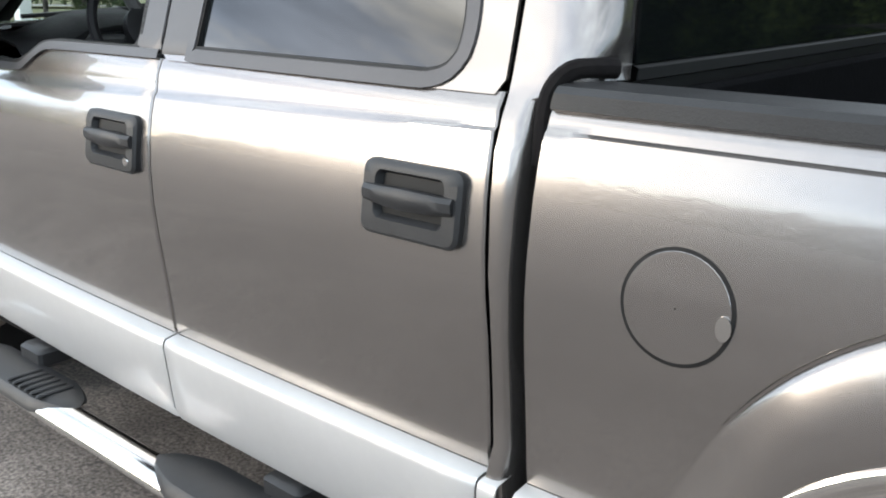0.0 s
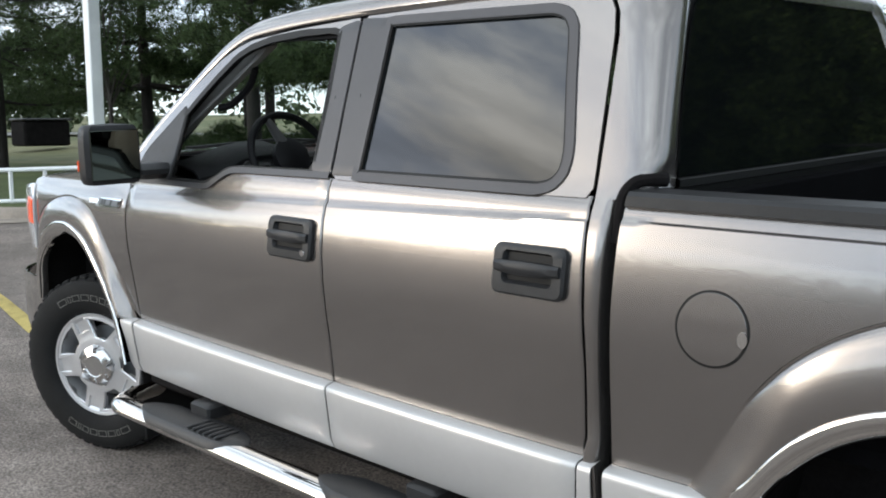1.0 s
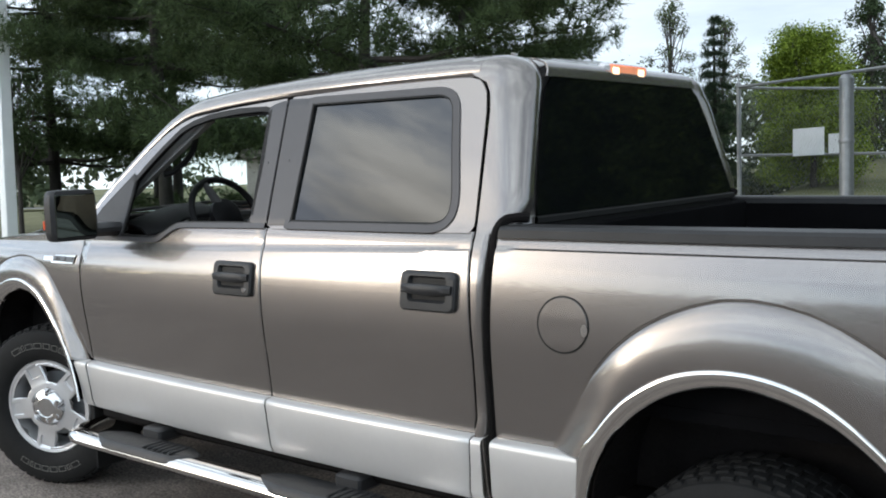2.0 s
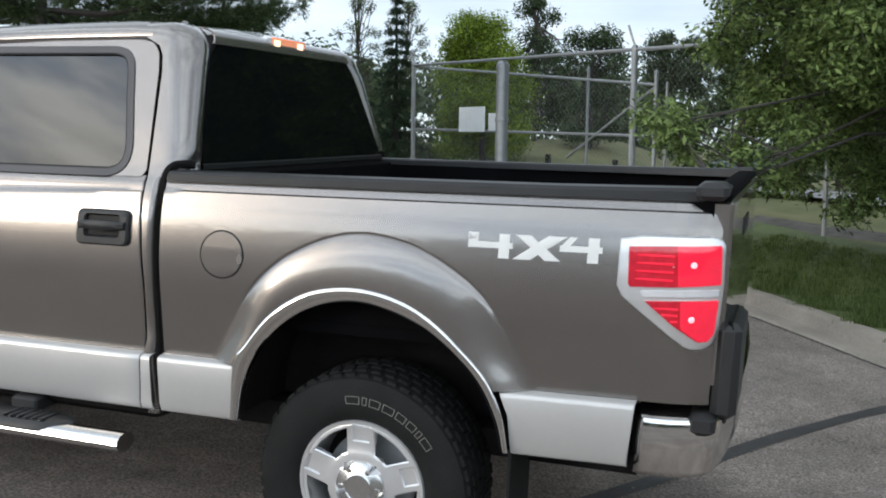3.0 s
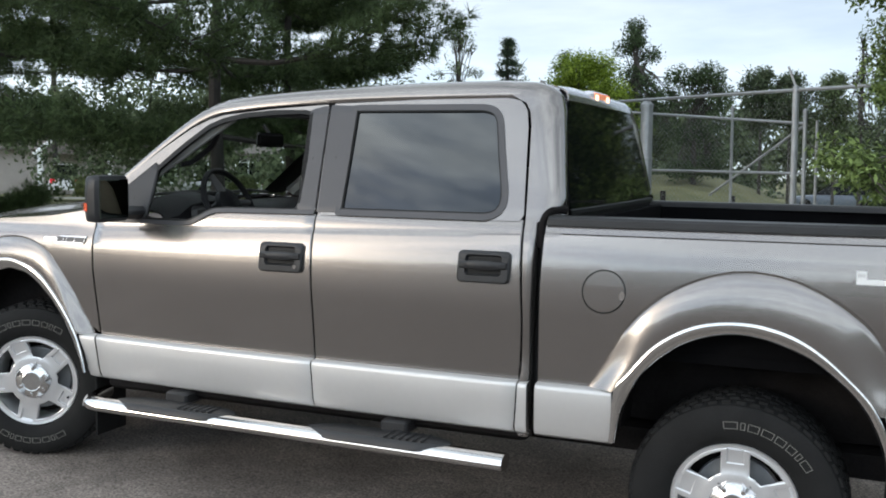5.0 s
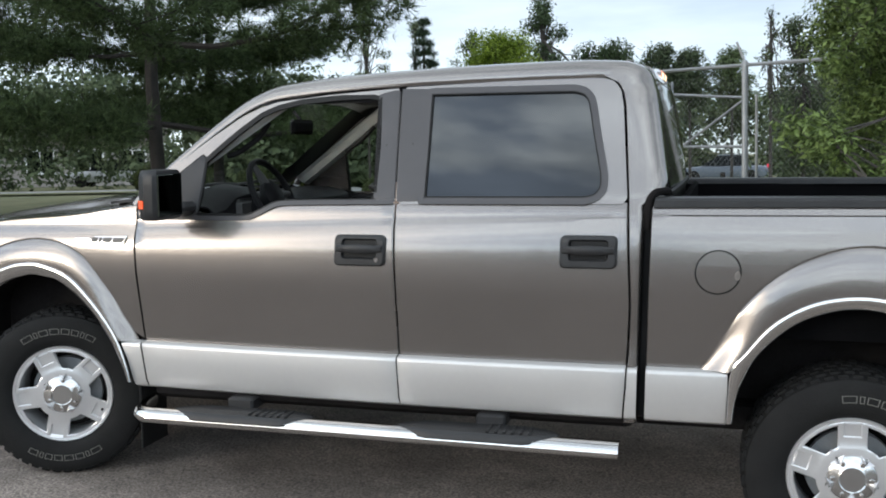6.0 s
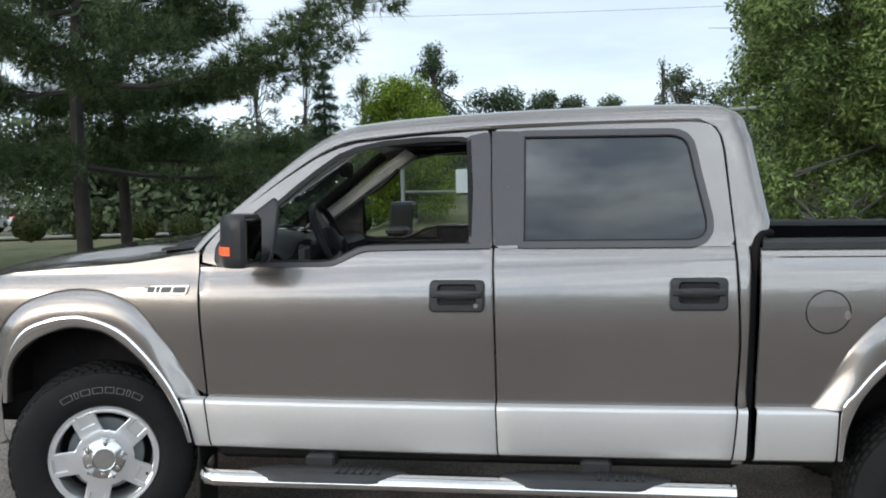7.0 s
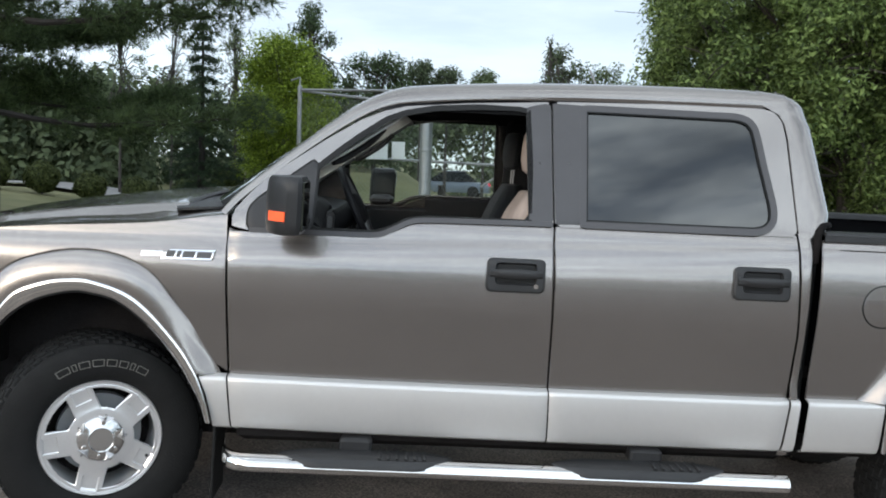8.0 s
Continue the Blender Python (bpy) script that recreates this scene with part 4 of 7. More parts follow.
for flip in (False, True):
    side = mirrored if flip else (lambda g: g)
    fe = body_part("front_fender", side(fender_geo()), PAINT, truck, "grey metallic front fender", solid=0.010)
    body_part("wheel_flare", side(flare_geo(FLARE_F, LIPT_F, 0.66)), PAINT, fe, "raised wheel-arch flare")
    body_part("arch_moulding", side(lip_geo(LIPO_F, LIPI_F, 0.66)), CHROME, fe, "chrome wheel-arch moulding")
    body_part("wheel_well", side(well_geo(LIPI_F, 0.0)), WELL, fe, "black wheel well")
    g = cladding([(0.5, 0.462), (0.60, 0.450), (0.66, 0.430), (0.75, 0.392)], shifted(GAP_F, -0.003), 8)
    body_part("lower_cladding", side(g), SILVER, fe, "silver lower fender panel", solid=0.01)
    be = body_part("bed_side", side(bed_geo()), PAINT, truck, "grey metallic bed side", solid=0.012)
    body_part("wheel_flare", side(flare_geo(FLARE_R, LIPT_R, 0.66)), PAINT, be, "raised wheel-arch flare")
    body_part("arch_moulding", side(lip_geo(LIPO_R, LIPI_R, 0.66)), CHROME, be, "chrome wheel-arch moulding with small dents")
    body_part("wheel_well", side(well_geo(LIPI_R, 3.68)), WELL, be, "black wheel well")
    g = cladding([(0.5, 2.862), (0.75, 2.862)], [(0.5, 3.180), (0.70, 3.182), (0.75, 3.178)], 8)
    body_part("lower_cladding", side(g), SILVER, be, "silver lower bed panel", solid=0.01)
    g = cladding([(0.5, 4.214), (0.60, 4.208), (0.66, 4.200), (0.75, 4.165)], [(0.5, 4.592), (0.75, 4.612)], 10)
    body_part("lower_cladding", side(g), SILVER, be, "silver lower bed panel", solid=0.01)
    # black cap along the bed rail
    rows = []
    for x in (2.868, 2.872, 2.90, 3.3, 3.8, 4.3, 4.74, 4.80, 4.838, 4.842):
        yb = bow(x) + 0.024
        lift = 0.014 * max(0.0, min(1.0, (x - 4.70) / 0.10)) - (0.012 if x in (2.868, 4.842) else 0)
        rows.append([(x, yb + a, 1.388 + b + (lift if b > 0.02 else 0)) for a, b in ((0.006, 0), (-0.006, 0.006), (-0.004, 0.030), (0.006, 0.040), (0.05, 0.044), (0.098, 0.042), (0.106, 0.034), (0.108, 0.010))])
    body_part("rail_cap", side(sheet(rows)), BLACK, be, "black plastic bed-rail cap")
    # taillight
    lens = [(4.528, 1.272), (4.60, 1.284), (4.81, 1.288), (4.842, 1.27), (4.848, 1.14), (4.842, 1.00), (4.825, 0.945), (4.79, 0.928), (4.75, 0.932), (4.70, 0.968), (4.62, 1.030), (4.545, 1.090), (4.527, 1.125)]
    ty = lambda x, z: body_y(x, min(z, 1.3)) + (2.2 * (x - 4.79) ** 2 if x > 4.79 else 0)
    o = dense(lens, 64)
    tl = body_part("taillight", side(plaque(o, ty, 0.012, 0.004)), ALLOY, truck, "red taillight in a chrome surround")
    r1 = [(4.556, 1.250), (4.68, 1.256), (4.835, 1.262), (4.842, 1.14), (4.70, 1.128), (4.562, 1.122)]
    body_part("upper_lens", side(plaque(dense(r1, 48), ty, 0.020, 0.003)), REDDARK, tl, "ribbed red lens")
    r1b = [(4.705, 1.257), (4.835, 1.262), (4.842, 1.14), (4.715, 1.130)]
    body_part("upper_lens", side(plaque(dense(r1b, 40), ty, 0.023, 0.003)), RED, tl, "bright red lens")
    r2 = [(4.615, 1.082), (4.72, 1.088), (4.838, 1.094), (4.832, 0.985), (4.815, 0.958), (4.785, 0.955), (4.70, 1.012)]
    body_part("lower_lens", side(plaque(dense(r2, 48), ty, 0.020, 0.003)), REDDARK, tl, "ribbed red lens")
    r2b = [(4.725, 1.085), (4.838, 1.094), (4.832, 0.985), (4.815, 0.960), (4.788, 0.958), (4.73, 1.000)]
    body_part("lower_lens", side(plaque(dense(r2b, 40), ty, 0.023, 0.003)), RED, tl, "bright red lens")
    for bx, bz in ((4.757, 1.20), (4.762, 1.03)):
        body_part("bulb", side(lathe([(0.0005, 0.024), (0.008, 0.023), (0.011, 0.018)], 10, (bx, ty(bx, bz) - 0.004, bz))), BULB, tl, "lit bulb behind the lens")
    for zz in (1.150, 1.175, 1.200, 1.225):
        body_part("lens_rib", side(box(4.565, 4.70, ty(4.64, zz) - 0.024, ty(4.64, zz) - 0.014, zz - 0.004, zz + 0.004, 0.002)), RED, tl)
    for zz, xa in ((1.060, 4.645), (1.040, 4.670), (1.020, 4.700)):
        body_part("lens_rib", side(box(xa, 4.722, ty(4.7, zz) - 0.024, ty(4.7, zz) - 0.014, zz - 0.004, zz + 0.004, 0.002)), RED, tl)
    body_part("reverse_lens", side(plaque(dense([(4.60, 1.112), (4.838, 1.124), (4.838, 1.104), (4.61, 1.094)], 40), ty, 0.017, 0.003)), CLEARLENS, tl, "clear reversing lens")
    # running board
    path = smooth_curve([(0.50, 0.10, 0.43), (0.515, 0.0, 0.428), (0.56, -0.085, 0.428), (0.70, -0.105, 0.428), (1.6, -0.105, 0.426), (2.775, -0.105, 0.422)], 50)
    rows = [[(p.x, p.y + 0.052 * math.cos(a), p.z + 0.036 * math.sin(a)) for a in [2 * math.pi * k / 14 for k in range(14)]] for p in path]
    g = sheet(rows, True)
    bar = body_part("running_board", side((g[0], g[1] + [tuple(range(len(g[0]) - 14, len(g[0])))])), CHROME, truck, "chrome tubular running board")
    for xa, xb in ((0.74, 1.44), (1.83, 2.53)):
        rows = []
        for k in range(25):
            u = k / 24
            x = xa + (xb - xa) * u
            w = min(1.0, 5.0 * u, 5.0 * (1 - u)) ** 0.5
            rows.append([(x, -0.105 + 0.055 * s * max(w, 0.05) + 0.02, 0.462 + h * w) for s, h in ((-1.42, -0.030), (-1.36, -0.012), (-1.1, 0.004), (-0.6, 0.010), (0, 0.011), (0.7, 0.010), (1.3, 0.004), (1.5, -0.02))])
        pad = body_part("step_pad", side(sheet(rows)), BLACK, bar, "black ribbed step pad")
        for k in range(6):
            xr = xa + 0.40 + 0.035 * k
            body_part("tread_rib", side(box(xr, xr + 0.014, -0.145, -0.04, 0.470, 0.478, 0.003)), BLACK, bar)
    for x in (0.98, 2.16):
        body_part("bracket", side(box(x, x + 0.13, -0.03, 0.30, 0.452, 0.512, 0.01)), BLACK, bar, "black mounting bracket")
    # shade of the open gap, shaped as a black block and tube
    body_part("gap_shade_block", side(box(2.829, 2.860, 0.058, 0.16, 0.52, 1.400, 0.004)), SEAL, truck, "black block standing in for the shade between cab and bed")
    hook = smooth_curve([(2.843, 0.044, 1.30), (2.844, 0.048, 1.38), (2.850, 0.056, 1.420), (2.868, 0.075, 1.446), (2.895, 0.100, 1.452), (2.915, 0.130, 1.450)], 20)
    body_part("gap_shade_tube", side(tube([tuple(p) for p in hook], 0.017, 10)), WELL, truck, "black tube standing in for the shade between cab and bed")
    body_part("mud_flap", side(box(0.455, 0.468, 0.06, 0.28, 0.20, 0.58, 0.004)), RUBBER, truck, "black rubber mud flap")
    # sill under the doors
    body_part("sill", side(box(0.55, 2.82, 0.045, 0.30, 0.47, 0.60, 0.02)), WELL, truck, "dark sill under the doors")
    body_part("mud_flap", side(box(4.20, 4.215, bow(4.2) + 0.0, bow(4.2) + 0.26, 0.16, 0.60, 0.004)), RUBBER, truck, "black rubber mud flap")
    # fender badge: a bar and a plate of plain strokes
    by = lambda x, z: body_y(x, z)
    bd = body_part("fender_badge", side(plaque([(0.215, 1.204), (0.425, 1.208), (0.432, 1.222), (0.436, 1.248), (0.255, 1.244), (0.238, 1.232), (0.222, 1.230)], by, 0.008)), CHROME, truck, "chrome fender badge")
    body_part("badge_bar", side(plaque([(0.138, 1.213), (0.22, 1.215), (0.228, 1.236), (0.138, 1.234)], by, 0.006)), CHROME, bd, "chrome badge bar")
    for xa, xb in ((0.238, 0.272), (0.280, 0.296), (0.303, 0.352), (0.359, 0.420)):
        body_part("badge_stroke", side(plaque([(xa, 1.214), (xb, 1.215), (xb + 0.006, 1.240), (xa + 0.006, 1.239)], by, 0.011)), BADGEIN, bd)
    # headlight with amber corner
    hl = [(-0.52, 1.05), (-0.515, 1.20), (-0.54, 1.255), (-0.70, 1.245), (-0.82, 1.22), (-0.84, 1.05), (-0.83, 0.93), (-0.70, 0.92), (-0.55, 0.93)]
    h = body_part("headlight", side(plaque(dense(hl, 48), by, 0.012)), CLEARLENS, truck, "clear headlight with amber corner")
    body_part("corner_lens", side(plaque(dense([(-0.525, 1.06), (-0.522, 1.18), (-0.60, 1.19), (-0.61, 1.06)], 32), by, 0.018)), AMBER, h, "amber corner lens")
    # door mirror
    back = 0.28 if flip else 0.0  # the far mirror is set further back
    plan = [(0.800, -0.066), (0.802, -0.17), (0.800, -0.262), (0.785, -0.277), (0.745, -0.279), (0.705, -0.252), (0.672, -0.205), (0.654, -0.15), (0.652, -0.085), (0.668, -0.060), (0.74, -0.056)]
    mx, my = 0.745, -0.165
    rows = [[(mx + back + (x - mx) * k, my + (y - my) * k, z) for x, y in plan] for z, k in ((1.345, 0.80), (1.349, 0.90), (1.362, 0.97), (1.39, 1.0), (1.50, 1.0), (1.535, 0.975), (1.552, 0.93), (1.562, 0.84), (1.565, 0.5))]
    g = sheet(rows, True)
    m = body_part("door_mirror", side((g[0], g[1] + [tuple(range(10, -1, -1)), tuple(range(len(g[0]) - 11, len(g[0])))])), BLACK, truck, "black folding door mirror")
    body_part("mirror_arm", side(box(0.66 + back, 0.80 + back, -0.07, 0.10, 1.352, 1.41, 0.02)), BLACK, m, "mirror arm")
    body_part("mirror_glass", side(box(0.798 + back, 0.806 + back, -0.262, -0.072, 1.362, 1.545, 0.003)), MIRROR, m, "mirror glass")
    lens = [[(0.742 + back, -0.281, z), (0.705 + back, -0.256, z), (0.676 + back, -0.214, z)] for z in (1.398, 1.402, 1.430, 1.434)]
    body_part("signal_lens", side(sheet(lens)), AMBER, m, "red-orange signal lens", solid=0.004)

# fuel door on the near side
fc = (3.124, 0, 1.140)
fy = lambda x, z: body_y(x, z)
circ = lambda r: [(fc[0] + r * math.cos(2 * math.pi * k / 40), fc[2] + r * math.sin(2 * math.pi * k / 40)) for k in range(40)]
fd = body_part("fuel_door", plaque(circ(0.083), fy, 0.003, 0.002), PAINT, truck, "round fuel filler door")
body_part("fuel_door_gap", ring(circ(0.0885), circ(0.083), fy, 0.0012), SEAL, fd, "dark gap round the fuel door")
dim = [(fc[0] + 0.074 + 0.012 * math.cos(a), fc[2] - 0.012 + 0.019 * math.sin(a)) for a in [2 * math.pi * k / 20 for k in range(20)]]
body_part("finger_notch", plaque(dim, fy, 0.006), CHROME, fd, "pale finger notch")

# decal on the bed side
dy = lambda x, z: body_y(x, z)
X0, X1, Z0, Z1 = 4.036, 4.474, 1.187, 1.268


def decal(points):
    body_part("decal_letter", plaque([(X0 + (X1 - X0) * a, Z0 + (Z1 - Z0) * b) for a, b in points], dy, 0.0025, 0.001), DECAL, sign44, "", smooth=False)


sign44 = body_part("four_by_four_decal", plaque([(X0 + 0.002, 1.236), (X0 + 0.03, 1.236), (X0 + 0.03, 1.264), (X0 + 0.002, 1.264)], dy, 0.0025, 0.001), DECAL, truck, "white 4X4 decal", smooth=False)


def decal_box(a0, b0, a1, b1):
    decal([(a0, b0), (a1, b0), (a1, b1), (a0, b1)])


for off in (0.0, 0.66):
    decal([(0.0 + off, 0.62), (0.075 + off, 0.62), (0.075 + off, 1.0), (0.0 + off, 1.0)] if off == 0 else [(off + 0.035, 0.60), (off + 0.10, 0.60), (off + 0.155, 0.98), (off + 0.10, 0.98)])
    decal_box(0.0 + off if off == 0 else off + 0.03, 0.40, 0.34 + off, 0.64)
    decal_box(0.235 + off, 0.0, 0.315 + off, 0.98)
decal([(0.36, 0.98), (0.47, 0.98), (0.70, 0.0), (0.585, 0.0)])
decal([(0.60, 0.98), (0.74, 0.98), (0.475, 0.0), (0.345, 0.0)])

# bed inside, tailgate, bumpers
bed = body_part("bed_floor", box(2.88, 4.80, 0.12, 1.88, 0.86, 0.90), LINER, truck, "black bed liner floor")
for y0, y1 in ((0.125, 0.155), (1.845, 1.875)):
    body_part("bed_wall", box(2.88, 4.80, y0, y1, 0.90, 1.40), LINER, truck, "black bed liner wall")
body_part("bed_front_wall", box(2.955, 2.985, 0.15, 1.85, 0.90, 1.415, 0.008), LINER, truck, "black bed front wall")
tg = body_part("tailgate", box(4.788, 4.858, 0.13, 1.87, 0.80, 1.40, 0.012), PAINT, truck, "grey metallic tailgate")
body_part("tailgate_cap", box(4.765, 4.850, 0.12, 1.88, 1.392, 1.430, 0.014), LINER, tg, "black tailgate top cap")
body_part("cap_end", box(4.745, 4.842, 0.055, 0.210, 1.400, 1.456, 0.016), BLACK, tg, "raised black end of the tailgate cap")
body_part("tailgate_latch", box(4.852, 4.863, 0.86, 1.14, 1.22, 1.29, 0.004), BLACK, tg, "black tailgate handle")
body_part("under_tray", box(-0.55, 4.60, 0.30, 1.70, 0.42, 0.52), WELL, truck, "dark underbody")


def bumper_geo(z0, z1, grow, x0=4.605):
    rows = []
    for z, k in ((z0, -0.03), (z0 + 0.02, -0.008), ((z0 + z1) / 2, 0.0), (z1 - 0.02, 0.0), (z1 - 0.006, -0.006), (z1, -0.02)):
        pts = smooth_curve([(x0, 0.20), (x0 + 0.012, 0.075), (x0 + 0.05, 0.052), (x0 + 0.16, 0.07), (x0 + 0.248, 0.13), (x0 + 0.282, 0.30), (x0 + 0.305, 0.65), (x0 + 0.312, 1.0)], 40)
        half = []
        for p in pts:
            c = Vector((4.4, 1.0, 0))
            d = (p - c).normalized()
            q = p + d * (k + grow)
            half.append((q.x, q.y, z))
        rows.append(half + [(x, 2 - y, zz) for x, y, zz in reversed(half[:-1])])
    return sheet(rows)


bp = body_part("rear_bumper", bumper_geo(0.505, 0.708, 0.0), CHROME, truck, "chrome rear bumper", solid=0.01)
body_part("step_pad", box(4.78, 4.885, 0.20, 1.80, 0.655, 0.722, 0.015), BLACK, bp, "black bumper step pad")
body_part("step_pad", box(4.775, 4.860, 0.072, 0.30, 0.655, 0.722, 0.015), BLACK, bp, "black bumper corner pad")
body_part("step_pad", box(4.775, 4.860, 1.70, 1.928, 0.655, 0.722, 0.015), BLACK, bp, "black bumper corner pad")
# plain black box for the hitch or step part
body_part("rear_box", box(4.835, 4.915, 0.115, 0.52, 0.70, 1.015, 0.022), BLACK, bp, "black box on the bumper with small glowing red dots", bevel=0.010)
# red dots added in the glowing lens material; no lamp is known here
for yy in (0.15, 0.22):
    body_part("box_red_dot", box(4.828, 4.838, yy, yy + 0.03, 0.855, 0.867, 0.003), RED, bp, "small glowing red dot")
# near-black block that gives the gap its shade
body_part("filler", box(4.60, 4.83, 0.10, 1.90, 0.56, 0.70, 0.01), WELL, bp, "dark block standing in for the shaded gap above the bumper")
rows = []
for z, k in ((0.50, -0.03), (0.54, 0), (0.70, 0.01), (0.78, 0), (0.80, -0.02)):
    pts = smooth_curve([(-0.50, 0.10), (-0.60, 0.085), (-0.80, 0.14), (-0.93, 0.30), (-1.0, 0.65), (-1.02, 1.0)], 30)
    half = [(p.x - k, p.y, z) for p in pts]
    rows.append(half + [(x, 2 - y, zz) for x, y, zz in reversed(half[:-1])])
body_part("front_bumper", sheet(rows), CHROME, truck, "chrome front bumper", solid=0.01)
body_part("grille", box(-0.93, -0.86, 0.42, 1.58, 0.83, 1.20, 0.03), BLACK, truck, "black grille")
body_part("radiator_block", box(-0.84, 0.30, 0.30, 1.70, 0.55, 1.16, 0.03), WELL, truck, "dark engine bay")

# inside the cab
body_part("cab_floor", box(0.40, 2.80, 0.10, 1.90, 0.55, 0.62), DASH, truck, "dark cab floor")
rows = []
for y in [0.16 + 1.68 * k / 16 for k in range(17)]:
    hump = 0.075 * math.exp(-((y - 0.50) / 0.20) ** 4)
    rows.append([(0.40, y, 1.37), (0.56, y, 1.398 + hump * 0.3), (0.68, y, 1.395 + hump), (0.80, y, 1.375 + hump), (0.835, y, 1.345 + hump), (0.845, y, 1.27), (0.86, y, 1.10), (0.80, y, 0.95), (0.78, y, 0.62)])
dash = body_part("dashboard", sheet(rows), DASH, truck, "black dashboard", solid=0.01)
body_part("gauge_cluster", box(0.815, 0.862, 0.36, 0.66, 1.24, 1.40, 0.02), TRIMGREY, dash, "grey gauge cluster")
body_part("centre_panel", box(0.85, 0.885, 0.80, 1.20, 0.95, 1.30, 0.02), TRIMGREY, dash, "grey centre panel")
for yy, zz in ((0.24, 1.27), (1.76, 1.27), (0.77, 1.27)):
    v, f = lathe([(0.030, 0), (0.048, 0.004), (0.05, 0.012), (0.042, 0.014)], 20, (0, 0, 0))
    body_part("air_vent", ([(0.873 - b, yy + a, zz + c) for a, b, c in [(p[0], p[1], p[2]) for p in v]], f), CHROME, dash, "round silver air vent")
# steering wheel
sw = Matrix.Translation((0.96, 0.52, 1.41)) @ Matrix.Rotation(radians(-116), 4, "Y")
ringpts = [sw @ Vector((0.19 * math.cos(a), 0.19 * math.sin(a), 0)) for a in [2 * math.pi * k / 40 for k in range(41)]]
wheel_ob = body_part("steering_wheel", tube(ringpts, 0.016, 8, False), DASH, truck, "black steering wheel")
hub = [(0.0005, 0.03), (0.06, 0.028), (0.085, 0.010), (0.085, -0.02), (0.0005, -0.03)]
v, f = lathe(hub, 20, (0, 0, 0))
body_part("wheel_hub", ([tuple(sw @ Vector((p[0], p[2], p[1] * 1.0))) for p in v], f), DASH, wheel_ob, "grey hub")
for a in (200, 340, 90):
    e = Vector((0.18 * math.cos(radians(a)), 0.18 * math.sin(radians(a)), 0))
    body_part("spoke", tube([sw @ (e * 0.3), sw @ (e * 0.65), sw @ e], [0.024, 0.02, 0.014], 8), TRIMGREY, wheel_ob)
body_part("column", tube([sw @ Vector((0, 0, 0.02)), (0.80, 0.52, 1.30)], 0.05, 12), DASH, truck, "black steering column")


def seat(yc, cloth):
    """A front seat with cushion, backrest, headrest on two posts."""
    st = body_part("front_seat", box(1.09, 1.61, yc - 0.27, yc + 0.27, 0.72, 0.92, 0.06), DARKCLOTH, truck, "front bucket seat", bevel=0.02)
    rows = []
    for k in range(13):
        u = k / 12
        w = lerp_at([(0, 0.25), (0.5, 0.27), (0.85, 0.24), (1.0, 0.17)], u)
        x, z = 1.55 + 0.19 * u, 0.86 + 0.66 * u
        t = lerp_at([(0, 0.10), (0.8, 0.075), (1.0, 0.04)], u)
        rows.append([(x + t * a - 0.02 * (abs(b) ** 3), yc + w * b, z) for a, b in ((-1, -0.8), (-0.85, 0), (-1, 0.8), (-0.5, 1.0), (0.5, 1.0), (1, 0.8), (1, 0), (1, -0.8), (0.5, -1), (-0.5, -1))])
    g = sheet(rows, True)
    body_part("backrest", (g[0], g[1] + [tuple(range(len(g[0]) - 10, len(g[0])))]), cloth, st, "cloth backrest", bevel=0.01)
    rows = []
    for z, s in ((1.60, 0.45), (1.615, 0.8), (1.66, 1.0), (1.72, 1.0), (1.77, 0.92), (1.795, 0.7), (1.80, 0.35)):
        rows.append([(1.725 + 0.055 * s * math.cos(a) + 0.02 * (z - 1.7), yc + 0.135 * s * math.sin(a), z) for a in [2 * math.pi * k / 16 for k in range(16)]])
    g = sheet(rows, True)
    body_part("headrest", (g[0], g[1] + [tuple(range(len(g[0]) - 16, len(g[0])))]), cloth, st, "rounded cloth headrest")
    for dy in (-0.06, 0.06):
        body_part("headrest_post", tube([(1.73, yc + dy, 1.50), (1.73, yc + dy, 1.63)], 0.006, 6), CHROME, st)


seat(0.52, CLOTH)
seat(1.48, DARKCLOTH)
body_part("rear_bench", box(2.35, 2.80, 0.22, 1.78, 0.75, 1.62, 0.08), DARKCLOTH, truck, "dark rear bench seat", bevel=0.02)
rows = [[(x, y, 1.905 + 0.03 * (1 - ((y - 1) / 0.75) ** 2) - (0.03 if x < 1.2 else 0)) for y in [0.26 + 1.48 * k / 10 for k in range(11)]] for x in (1.04, 1.3, 1.8, 2.3, 2.62)]
rows = [[(r[0][0], 0.215, 1.845)] + r + [(r[0][0], 1.785, 1.845)] for r in rows]
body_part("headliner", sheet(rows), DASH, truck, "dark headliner")
